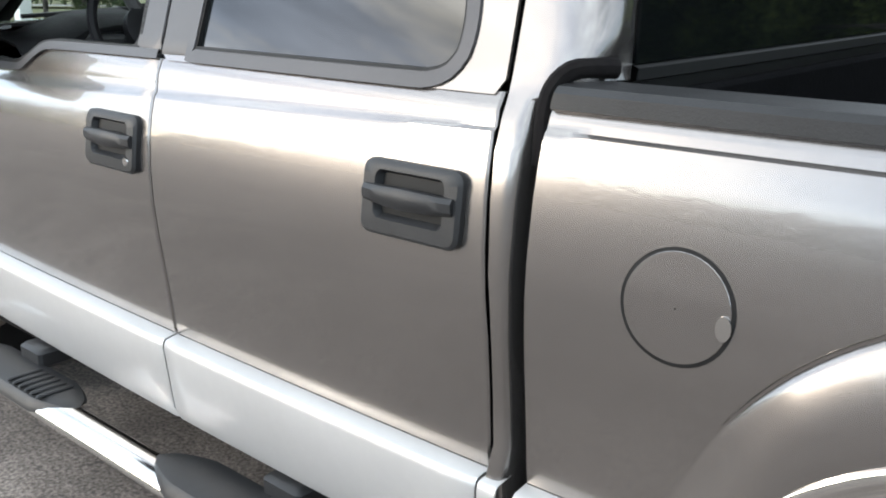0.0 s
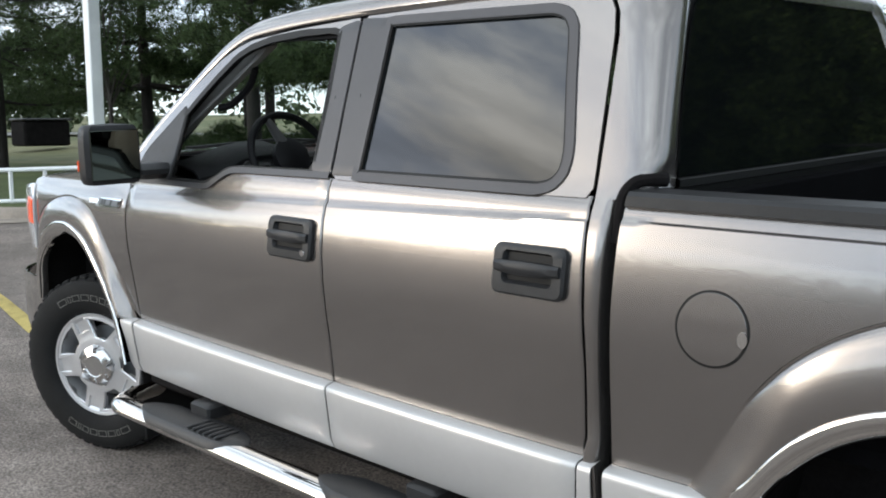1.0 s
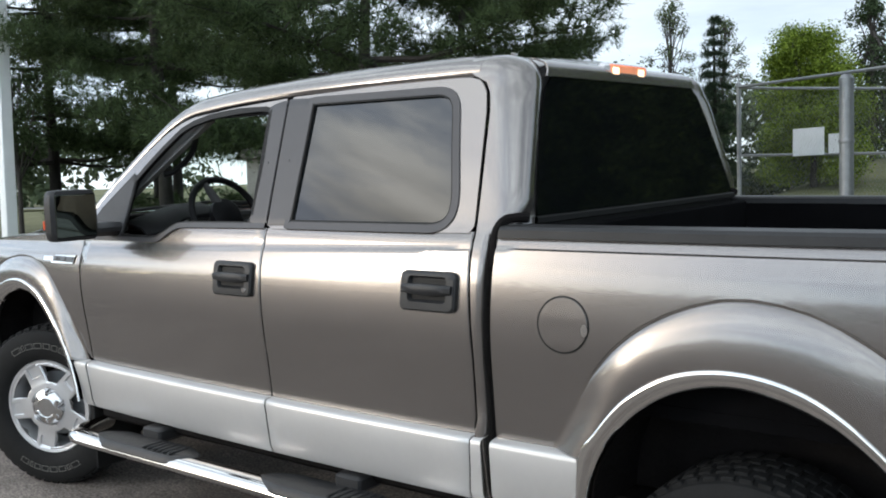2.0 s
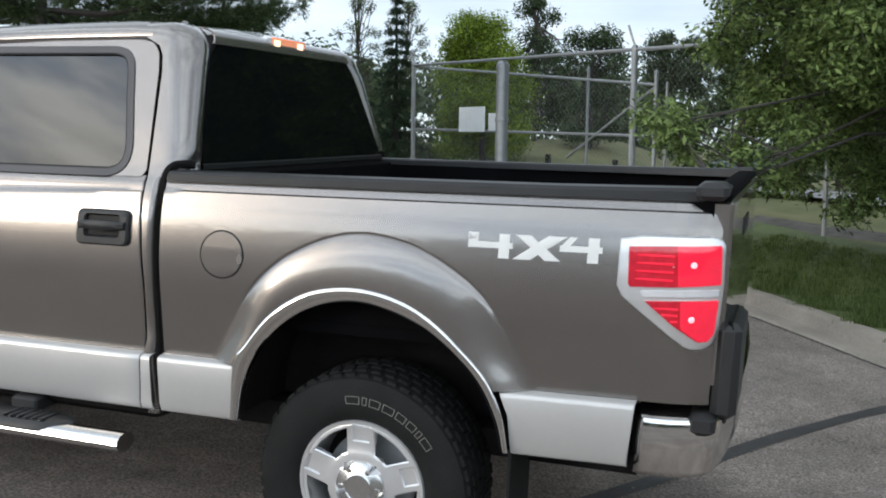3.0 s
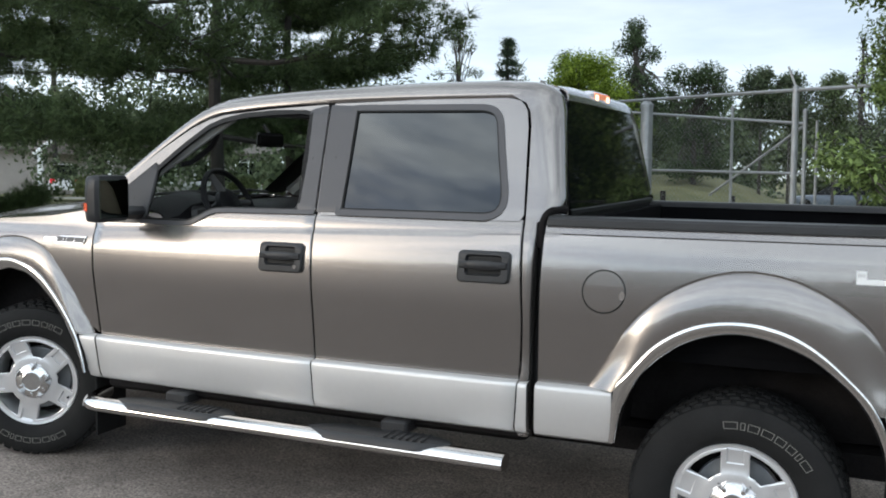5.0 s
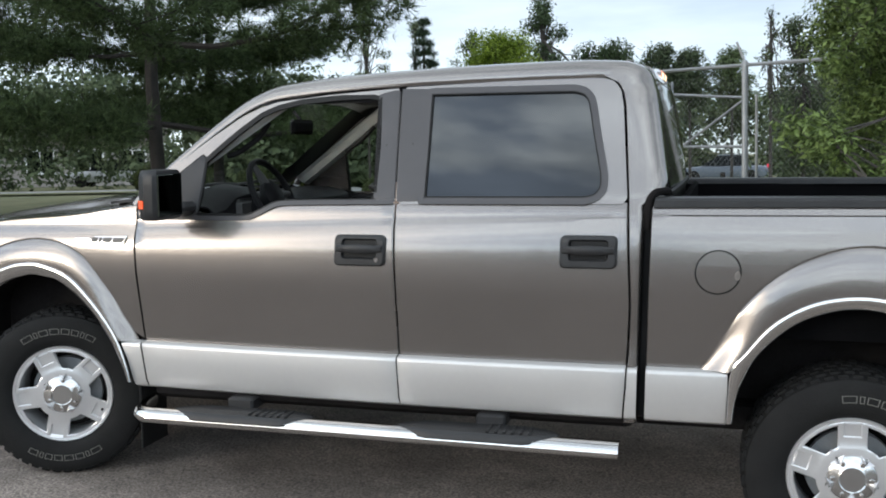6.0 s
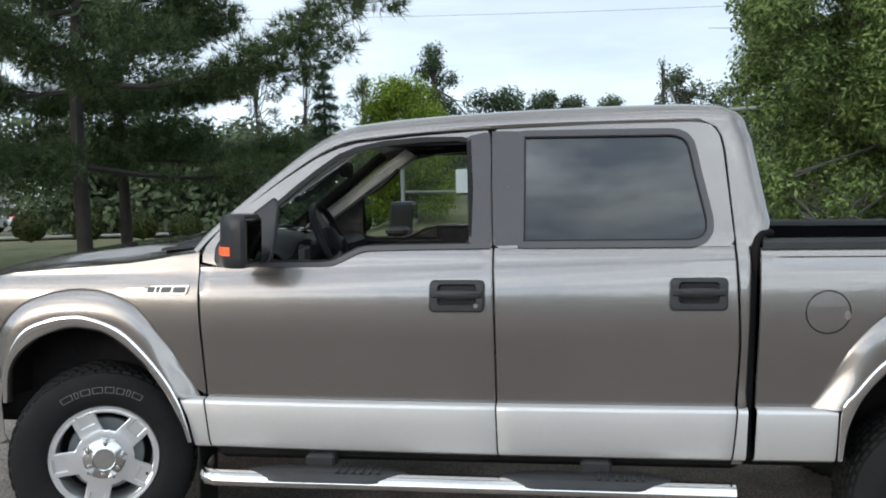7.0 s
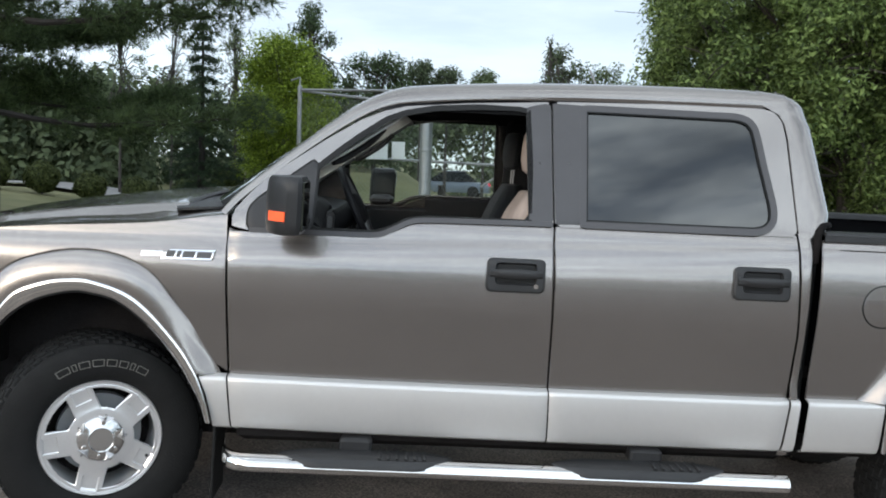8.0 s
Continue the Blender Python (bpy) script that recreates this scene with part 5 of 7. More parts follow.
for flip in (False, True):
    side = mirrored if flip else (lambda g: g)
    rows = []
    for k in range(15):
        u = k / 14
        x, z = 0.52 + 0.62 * u, 1.43 + 0.43 * u
        y = body_y(x, z) + 0.035
        rows.append([(x - 0.03, y + 0.05, z + 0.02), (x - 0.01, y + 0.065, z + 0.008), (x + 0.018, y + 0.055, z - 0.012), (x + 0.026, y + 0.01, z - 0.02)])
    body_part("pillar_lining", side(sheet(rows)), PILLARGREY, truck, "pale grey inner windscreen pillar", solid=0.008)
    grab = smooth_curve([(0.86, 0.250, 1.615), (0.90, 0.285, 1.630), (1.00, 0.300, 1.700), (1.06, 0.285, 1.765)], 16)
    body_part("grab_handle", side(tube([tuple(p) for p in grab], 0.014, 8)), DASH, truck, "black grab handle")
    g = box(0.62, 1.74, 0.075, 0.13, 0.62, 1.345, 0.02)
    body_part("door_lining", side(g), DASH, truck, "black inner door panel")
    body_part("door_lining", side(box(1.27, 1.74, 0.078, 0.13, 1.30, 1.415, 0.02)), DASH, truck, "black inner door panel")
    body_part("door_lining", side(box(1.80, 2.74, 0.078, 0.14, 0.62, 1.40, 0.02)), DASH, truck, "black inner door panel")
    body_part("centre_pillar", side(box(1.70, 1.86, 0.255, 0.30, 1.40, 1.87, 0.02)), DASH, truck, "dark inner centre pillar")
body_part("rear_view_mirror", box(0.90, 0.93, 0.84, 1.10, 1.715, 1.795, 0.02), DASH, truck, "black rear-view mirror", bevel=0.006)
body_part("mirror_stem", tube([(0.91, 0.97, 1.79), (0.87, 0.97, 1.84)], 0.010, 8), DASH, truck, "mirror stem")
out = [(x, z) for x, z in FRONT_OPEN]
pw = body_part("passenger_glass", mirrored(pane([(1.33, 0.79), (1.59, 0.80), (1.87, 1.22)], [(1.3, 1.69), (1.9, 1.64)], 1.34, 1.868, 0.012)), CLEAR, truck, "clear passenger window", solid=0.004)
pw.visible_shadow = False


# wheels
def wheel(cx, phase, flip, turn):
    """Tyre with tread blocks and faint raised lettering, five-spoke alloy rim, chrome cap, brake disc."""
    y0 = 0.032 + bow(cx)
    c = (0.0, 0.0, 0.0)
    m = Matrix.Translation((cx, (2 - y0) if flip else y0, 0.380)) @ Matrix.Rotation(radians(turn), 4, "Z") @ (Matrix.Rotation(math.pi, 4, "Z") if flip else Matrix()) @ Matrix.Scale(1.025, 4)

    def put(name, geo, mat, parent, label="", **more):
        return link(name, [tuple(m @ Vector(p)) for p in geo[0]], geo[1], mat, parent, label, world_places=True, **more)
    w = put("wheel", lathe([(0.232, -0.02), (0.240, 0.008), (0.236, 0.014), (0.226, 0.012), (0.216, -0.004), (0.205, -0.05), (0.200, -0.20)], 48, c), ALLOY, truck, "five-spoke alloy wheel with all-terrain tyre")
    prof = [(0.228, -0.24), (0.26, -0.268), (0.34, -0.272), (0.385, -0.262), (0.402, -0.235), (0.405, -0.20), (0.405, -0.05), (0.401, -0.012), (0.388, 0.016), (0.372, 0.024), (0.350, 0.029), (0.315, 0.033), (0.28, 0.029), (0.252, 0.018), (0.238, 0.006), (0.228, -0.01)]
    put("tyre", lathe(prof, 72, c), RUBBER, w, "black rubber tyre")
    blocks = []
    for k in range(48):
        a = 2 * math.pi * k / 48
        for da, d0, d1, r0, r1 in ((0.0, -0.022, 0.006, 0.385, 0.4045), (0.066, -0.07, -0.028, 0.398, 0.410), (0.02, -0.12, -0.078, 0.398, 0.410), (0.066, -0.17, -0.128, 0.398, 0.410), (0.0, -0.235, -0.178, 0.390, 0.408)):
            vv, ff = box(-0.019, 0.019, -d1, -d0, r0, r1, 0.003)
            q = Matrix.Rotation(a + da, 4, "Y")
            blocks.append(([tuple(q @ Vector(p)) for p in vv], ff))
    put("tread", join(*blocks), RUBBER, w, "chunky tread blocks", smooth=False)
    # raised lettering as plain outlined bars
    for base in (98, 278):
        a = 0.0
        for width in (9.5, 3.2, 7.5, 8.0, 7.0, 6.2, 3.2, 8.0):
            strokes = []
            for ra, rb, aa, ab in ((0.304, 0.3065, 0, width), (0.3295, 0.332, 0, width), (0.304, 0.332, 0, 0.5), (0.304, 0.332, width - 0.5, width)):
                angs = [radians(base + phase - 90 - a - (aa + (ab - aa) * t)) for t in (0, 0.25, 0.5, 0.75, 1)]
                strokes.append(sheet([[(r * math.cos(g), -0.0345, r * math.sin(g)) for g in angs] for r in (ra, rb)]))
            put("raised_bar", join(*strokes), LETTER, w, "faint raised sidewall outline")
            a += width + 1.7
    # five broad spokes with a sunk pocket at the outer end, and windows between them
    radii = (0.080, 0.100, 0.120, 0.127, 0.130, 0.146, 0.163, 0.166, 0.190, 0.207, 0.211, 0.214, 0.224, 0.233)
    lift = [(0.080, 0.012), (0.120, 0.011), (0.146, 0.006), (0.190, 0.007), (0.214, 0.009), (0.224, 0.009), (0.233, 0.004)]
    for k in range(5):
        verts, faces = [], []
        for r in radii:
            hb = math.degrees(math.asin(0.054 / r)) if r > 0.06 else 30
            cols = [-36, -(36 + hb) / 2, -hb, -0.92 * hb, -0.60 * hb, -0.54 * hb, 0.54 * hb, 0.60 * hb, 0.92 * hb, hb, (36 + hb) / 2, 36]
            for n, deg in enumerate(cols):
                d = lerp_at(lift, r) - (0.004 if n in (2, 9) and 0.128 < r < 0.2115 else 0) - (0.009 if n in (5, 6) and 0.164 < r < 0.215 else 0)
                g = radians(phase + 72 * k + deg)
                verts.append((r * math.cos(g), -d, r * math.sin(g)))
        for i in range(len(radii) - 1):
            for n in range(11):
                if n in (0, 1, 9, 10) and radii[i] >= 0.130 and radii[i + 1] <= 0.2111:
                    continue
                faces.append((i * 12 + n, (i + 1) * 12 + n, (i + 1) * 12 + n + 1, i * 12 + n + 1))
        put("spoke", (verts, faces), ALLOY, w, "", solid=0.034)
    cap = put("centre_cap", lathe([(0.0005, 0.030), (0.046, 0.030), (0.050, 0.034), (0.057, 0.030), (0.080, 0.026), (0.090, 0.019), (0.095, 0.004), (0.095, -0.03)], 40, c), SATIN, w, "chrome centre cap")
    put("valve_stem", lathe([(0.0005, 0.012), (0.005, 0.011), (0.006, 0.0)], 10, (0.20 * math.cos(radians(phase - 140)), 0, 0.20 * math.sin(radians(phase - 140)))), RUBBER, w, "black tyre valve")
    for k in range(6):
        a = radians(phase + 30 + 60 * k)
        put("lug_bump", lathe([(0.0005, 0.034), (0.008, 0.033), (0.0125, 0.024), (0.013, 0.010)], 12, (0.070 * math.cos(a), 0, 0.070 * math.sin(a))), CHROME, cap)
    put("brake_disc", lathe([(0.02, -0.075), (0.165, -0.075), (0.168, -0.10), (0.02, -0.10)], 36, c), STEEL, w, "rusty grey brake disc")
    put("backing", lathe([(0.0005, -0.13), (0.205, -0.13)], 30, c), WELL, w, "dark inside of the rim")


wheel(-0.012, 115, False, 22)
wheel(3.665, 92, False, 0)
wheel(0.0, 60, True, 22)
wheel(3.67, 20, True, 0)

# ---- ground ----
def ease(a, b, x):
    t = min(1.0, max(0.0, (x - a) / (b - a)))
    return t * t * (3 - 2 * t)


def level_off(v, low, high, soft):
    """v itself between low and high, levelling off smoothly beyond them."""
    if v > high:
        return high + soft * (1 - math.exp((high - v) / soft))
    if v < low:
        return low - soft * (1 - math.exp((v - low) / soft))
    return v


def rise(x, y):
    """The land beyond the fence: a grassy bank, and a field that climbs far behind it."""
    side = ease(-4.6, -1.6, x)
    return (0.62 * ease(11.5, 16, y) + 0.95 * ease(15, 25, y) * (1 - ease(0.2, 2.4, x))) * side * (1 - ease(26, 40, y) * 0.5) + 2.4 * ease(62, 115, y) + 0.42 * ease(4.5, 8.5, -x) * ease(9, 16, y)


def ground_z(x, y):
    """The lot slopes; the land round it is nearly flat."""
    return SLOPE_X * level_off(x, -3.0, 6.5, 2.0) + SLOPE_Y * level_off(y, -5.0, 8.0, 1.5) + rise(x, y) - 0.035


LOT_EDGE = [(-60, -3.0), (-30, -0.5), (-14, 1.6), (-8.5, 2.6), (-6.0, 4.4), (-3.0, 5.4), (0.5, 6.6), (3.0, 7.1), (4.3, 6.75), (5.0, 5.95), (5.9, 4.75), (7.2, 3.3), (9.0, 2.0), (13, 0.6), (20, -0.5), (40, -2)]
EDGE = [(p.x, p.y) for p in smooth_curve(LOT_EDGE, 160)]

axis = [-400, -250, -150, -100, -75] + [i * 2.5 for i in range(-24, -4)] + [i * 1.0 for i in range(-10, 36)] + [37.5 + i * 2.5 for i in range(10)] + [75, 90, 105, 120, 150, 250, 400]
rows = [[(x, y, ground_z(x, y) - 0.04 + (0.0 if abs(x) + abs(y) < 40 else 0.02 * noise.noise((x * 0.1, y * 0.1, 0)))) for x in axis] for y in axis]
ground = link("ground", *sheet(rows), DRYGRASS, None, "dry grassy ground reaching to the horizon", kind="structure")
ground["category"] = "ground"
# the parking lot
rows = []
for x, y in EDGE:
    rows.append([(x, y + d, ground_z(x, y + d) + 0.0) for d in (0, -1.0, -2.2, -3.5, -5, -7, -9, -12, -16, -24, -40, -80)])
tagged(link("parking_lot", *sheet(rows), ASPHALT, None, kind="structure"), "worn brown-grey asphalt parking lot", "asphalt")
# lawn verge behind the kerb
rows = []
for x, y in EDGE:
    rows.append([(x + d * 0.1, y + d, ground_z(x, y + d) + 0.10 + 0.05 * min(1, d / 3)) for d in (0.30, 0.6, 1.2, 2.2, 3.4, 4.6, 5.4, 5.6)])
tagged(link("lawn", *sheet(rows), GRASS, None, kind="structure"), "mown green lawn strip behind the kerb", "lawn")
# kerb with gutter
rows = []
for x, y in EDGE:
    z = ground_z(x, y)
    rows.append([(x, y + d, z + h) for d, h in ((-0.44, -0.012), (-0.40, 0.010), (0.0, 0.006), (0.02, 0.02), (0.04, 0.105), (0.07, 0.13), (0.12, 0.135), (0.34, 0.135), (0.36, 0.08))])
tagged(link("kerb", *sheet(rows), CONCRETE, None, kind="structure"), "stained pale concrete kerb and gutter", "kerb")


def strip(name, line, width, mat, lift, label, category):
    c = smooth_curve(line, 60)
    rows = []
    for i, p in enumerate(c):
        d = (c[min(i + 1, 59)] - c[max(i - 1, 0)]).normalized()
        n = Vector((-d.y, d.x, 0))
        w = width * (1 + 0.25 * noise.noise((p.x * 2.1, p.y * 2.1, 3.0))) if width < 0.5 else width
        rows.append([(q.x, q.y, ground_z(q.x, q.y) + lift) for q in [p + n * w * k for k in (-0.5, -0.25, 0, 0.25, 0.5)]])
    return tagged(link(name, *sheet(rows), mat, None, kind="structure"), label, category)


strip("road", [(60, 11), (30, 12.5), (18, 13.4), (11, 14.6), (7.0, 16.0), (3.6, 16.9)], 2.6, ROADGREY, 0.05, "pale grey side road", "road")
strip("mulch_bed", [(14, 10.9), (9, 11.5), (6, 12.1), (4.4, 12.6)], 0.9, GRAVEL, 0.17, "dark mulch strip along the lawn", "mulch")
strip("road", [(-60, 9), (-40, 14.5), (-24, 19), (-13, 21.0), (-4.5, 21.8)], 3.6, ROADGREY, 0.05, "pale street behind the shrubs", "road")
strip("tar_line", [(3.9, 0.75), (4.4, 1.45), (4.9, 2.31), (5.25, 2.85), (5.72, 3.48), (6.6, 4.4)], 0.09, TAR, 0.006, "dark tar-filled crack in the asphalt", "tar line")
strip("parking_line", [(-2.2, 0.75), (-3.0, 0.9), (-5.0, 1.25)], 0.10, YELLOW, 0.006, "worn yellow parking line", "painted line")


# ---- plants ----
def scatter(shape_v, shape_f, places, normals, sizes, spins, rng):
    """Copies of a small leaf shape at many places, as arrays."""
    shape_v, shape_f = np.asarray(shape_v, float), np.asarray(shape_f)
    n = len(places)
    nrm = normals / np.maximum(1e-6, np.linalg.norm(normals, axis=1, keepdims=True))
    ref = rng.normal(size=(n, 3))
    a = np.cross(nrm, ref)
    a /= np.maximum(1e-6, np.linalg.norm(a, axis=1, keepdims=True))
    b = np.cross(nrm, a)
    v = (shape_v[None, :, 0:1] * a[:, None] + shape_v[None, :, 1:2] * b[:, None] + shape_v[None, :, 2:3] * nrm[:, None]) * sizes[:, None, None] + places[:, None]
    f = shape_f[None] + (np.arange(n) * len(shape_v))[:, None, None]
    return v.reshape(-1, 3), f.reshape(-1, shape_f.shape[1])


LEAF_V = [(0, -0.5, 0), (0.30, -0.16, 0.05), (0.16, 0.10, 0.0), (0.0, 0.5, -0.08), (-0.16, 0.10, 0.0), (-0.30, -0.16, 0.05)]
LEAF_F = [(0, 1, 2), (0, 2, 3), (0, 3, 4), (0, 4, 5)]
SLIM_V = [(0, -0.5, 0), (0.19, -0.02, 0.05), (0, 0.5, -0.07), (-0.19, -0.02, 0.05)]
SLIM_F = [(0, 1, 2), (0, 2, 3)]
TUFT_V, TUFT_F = [], []
for k in range(12):
    a, up = 2.4 * k, 0.05 + 0.95 * ((k * 7) % 12) / 12
    d = Vector((math.cos(a) * (1.15 - up), math.sin(a) * (1.15 - up), up)).normalized()
    s = d.orthogonal().normalized() * 0.040
    TUFT_V += [tuple(d * 0.03 + s), tuple(d * 0.03 - s), tuple(d * (0.8 + 0.2 * (k % 3)))]
    TUFT_F.append((3 * k, 3 * k + 1, 3 * k + 2))


def limb(path, r0, r1, sides=6):
    n = len(path)
    return tube(path, [r0 + (r1 - r0) * i / (n - 1) for i in range(n)], sides, False)


def tree_base(name, x, y, label, category="tree", z=None):
    t = tagged(new(name), label, category)
    t.location = (x, y, ground_z(x, y) if z is None else z)
    return t


def pine_tree(x, y, height, radius, seed, density=46, low=0.16, label="tall dark green pine with long needles and bare lower limbs"):
    """Tiers of bare limbs that carry puffs of needles on their outer half, with gaps between the tiers."""
    rng = np.random.default_rng(seed)
    t = tree_base("pine_tree", x, y, label, "pine tree")
    trunk = [(0.10 * math.sin(0.7 * k + seed) * k / 8, 0.08 * math.cos(0.9 * k) * k / 8, height * k / 10 - 0.05) for k in range(11)]
    geos = [limb(trunk, 0.0115 * height + 0.02, 0.02, 10)]
    P, D, S = [], [], []

    def puff(c, r, out):
        n = int(density * (r / 0.3) ** 2)
        d = rng.normal(size=(n, 3))
        d /= np.linalg.norm(d, axis=1, keepdims=True)
        P.append(np.array(c) + d * (r * rng.random(n) ** 0.45)[:, None] * np.array([1, 1, 0.72]))
        D.append(d * 0.8 + np.array(out) * 0.5 + np.array([0, 0, 0.55]) + rng.normal(0, 0.25, (n, 3)))
        S.append(rng.uniform(0.085, 0.165, n))
    tiers = int(height * 0.98)
    for w in range(tiers):
        h = low + (0.98 - low) * w / (tiers - 1)
        span = radius * (1 - ((h - low) / (1 - low)) ** 1.7) + 0.25
        turn = rng.uniform(0, 6.283)
        count = rng.integers(4, 7)
        for k in range(count):
            a = turn + 6.283 * k / count + rng.normal(0, 0.25)
            ln = span * rng.uniform(0.68, 1.10)
            rise_by = rng.uniform(-0.02, 0.28) * ln
            base = Vector((0, 0, (h + rng.normal(0, 0.006)) * height))
            pts = [base + Vector((math.cos(a + 0.12 * math.sin(4 * s)) * ln * s, math.sin(a + 0.12 * math.sin(4 * s)) * ln * s, rise_by * s * s - 0.05 * ln * math.sin(math.pi * s))) for s in (0, 0.25, 0.5, 0.75, 1.0)]
            geos.append(limb(pts, 0.010 + 0.011 * ln, 0.007, 5))
            out = (math.cos(a), math.sin(a), 0.2)
            for u in (0.40, 0.55, 0.7, 0.85, 1.0):
                i = min(3, int(u * 4))
                p = pts[i].lerp(pts[i + 1], u * 4 - i)
                puff(p + Vector(rng.normal(0, 0.05, 3)), rng.uniform(0.20, 0.33), out)
                for sgn in (-1, 1):
                    if rng.random() < 0.72:
                        b = a + sgn * rng.uniform(0.5, 1.0)
                        tw = rng.uniform(0.25, 0.42) * ln * (1.25 - 0.5 * u)
                        q = p + Vector((math.cos(b) * tw, math.sin(b) * tw, 0.12 * tw + rng.normal(0, 0.04)))
                        geos.append(limb([p, p.lerp(q, 0.5) - Vector((0, 0, 0.02)), q], 0.008, 0.004, 4))
                        puff(q, rng.uniform(0.22, 0.38), (math.cos(b), math.sin(b), 0.2))
                        if tw > 0.55:
                            puff(p.lerp(q, 0.55), rng.uniform(0.14, 0.22), (math.cos(b), math.sin(b), 0.2))
            for s in range(2):
                p = pts[1].lerp(pts[2], rng.random())
                q = p + Vector(rng.normal(0, 0.22, 3))
                geos.append(limb([p, q], 0.006, 0.003, 4))
    link("trunk", *join(*geos), BARK, t, "flaky dark trunk and limbs")
    P, D, S = np.concatenate(P), np.concatenate(D), np.concatenate(S)
    v, f = scatter(TUFT_V, TUFT_F, P, D, S, None, rng)
    quick("crown", v, f, NEEDLE, t, kind="stuff")
    return t


def spruce_tree(x, y, height, radius, seed, label="slim dark spruce with drooping tiers"):
    rng = np.random.default_rng(seed)
    t = tree_base("spruce_tree", x, y, label, "spruce tree")
    height -= rise(x, y)
    geos = [limb([(0, 0, -0.05), (0, 0, height * 0.5), (0, 0, height)], 0.09, 0.01, 8)]
    P, D = [], []
    for w in range(int(height * 4.5)):
        h = 0.06 + 0.93 * w / (height * 4.5 - 1)
        span = radius * (1 - h) ** 1.05 + 0.04
        for k in range(9):
            a = rng.uniform(0, 6.283)
            ln = span * rng.uniform(0.65, 1.12)
            geos.append(limb([(0, 0, h * height), (math.cos(a) * ln, math.sin(a) * ln, h * height - 0.22 * ln)], 0.010, 0.004, 4))
            for g in range(int(9 + 24 * ln)):
                s = rng.uniform(0.15, 1.0)
                P.append((math.cos(a) * ln * s + rng.normal(0, 0.05), math.sin(a) * ln * s + rng.normal(0, 0.05), h * height - 0.22 * ln * s + rng.normal(0, 0.04)))
                D.append((math.cos(a), math.sin(a), 0.1 + 0.5 * rng.normal()))
    link("trunk", *join(*geos), BARK, t, "thin straight trunk")
    v, f = scatter(TUFT_V, TUFT_F, np.array(P), np.array(D), rng.uniform(0.07, 0.13, len(P)), None, rng)
    quick("crown", v, f, SPRUCE, t, kind="stuff")
    return t


def broadleaf(name, x, y, height, clumps, leaves, size, mat, seed, label, trunk_r=0.08, trunk_to=0.5, category="tree", bark=None, spread=0.30, z=None, lean=(0, 0), leaf=None):
    """A trunk that forks into limbs, each ending in a clump of leaves; clumps: (dx, dy, z, radius)."""
    rng = np.random.default_rng(seed)
    t = tree_base(name, x, y, label, category, z)
    lift = rise(x, y)  # heights are given above the level of the lot
    height -= lift
    clumps = [(dx, dy, max(0.3, cz - lift), r) for dx, dy, cz, r in clumps]
    fork = Vector((lean[0], lean[1], height * trunk_to))
    geos = [limb([(0, 0, -0.1), (lean[0] * 0.3, lean[1] * 0.3, height * trunk_to * 0.4), tuple(fork)], trunk_r * 1.15, trunk_r * 0.7, 10)]
    P, N, tips = [], [], []
    many = 6 if len(clumps) > 100 else 1
    for number, (dx, dy, cz, r) in enumerate(clumps):
        c = Vector((dx, dy, cz))
        start = fork.lerp(Vector((lean[0] * 0.3, lean[1] * 0.3, height * trunk_to * 0.55)), rng.random() * 0.6)
        mid = start.lerp(c, 0.5) + Vector((*rng.normal(0, 0.06, 2) * height * 0.2, 0.04 * height))
        if number % many == 0:
            geos.append(limb([start, mid, c], max(0.012, trunk_r * (0.38 if many == 1 else 0.14)), 0.008, 6))
            tips += [mid.lerp(c, 0.5), c]
        else:
            near = min(tips, key=lambda q: (q - c).length)
            mid = near.lerp(c, 0.5)
            if (near - c).length < 1.2:
                geos.append(limb([near, mid + Vector((0, 0, 0.05)), c], 0.014, 0.006, 4))
        for k in range(5 if many == 1 else 2):
            q = c + Vector(rng.normal(0, r * 0.5, 3))
            geos.append(limb([mid.lerp(c, 0.6), q], 0.010, 0.004, 4))
        n = max(8, int(leaves * (r ** 2)))
        d = rng.normal(size=(n, 3))
        d /= np.linalg.norm(d, axis=1, keepdims=True)
        rad = r * (rng.random(n) ** spread) * (1 + 0.25 * np.sin(d[:, 0] * 5 + seed) * np.cos(d[:, 1] * 4 + d[:, 2] * 5))
        P.append(np.array(c) + d * rad[:, None] * np.array([1, 1, 0.85]))
        N.append(d * 0.6 + np.array([0, 0, 0.55]) + rng.normal(0, 0.5, (n, 3)))
    P, N = np.concatenate(P), np.concatenate(N)
    link("trunk", *join(*geos), bark or MBARK, t, "grey-brown trunk and limbs")
    shape, sides = leaf or (LEAF_V, LEAF_F)
    v, f = scatter(shape, sides, P, N, size * rng.uniform(0.7, 1.25, len(P)), None, rng)
    quick("crown", v, f, mat, t, kind="stuff")
    return t


def clumps_for(width, z0, z1, count, seed, taper=0.5, r=(0.25, 0.45)):
    rng = np.random.default_rng(seed)
    out = []
    for k in range(count):
        h = rng.random()
        w = width * (1 - taper * abs(2 * h - 0.9) ** 1.6) * math.sqrt(rng.random())
        a = rng.uniform(0, 6.283)
        out.append((w * math.cos(a), w * math.sin(a), z0 + (z1 - z0) * h, rng.uniform(*r)))
    return out


# the maple over the lawn
rng = np.random.default_rng(5)
MX, MY = 6.9, 8.6
maple_clumps = []
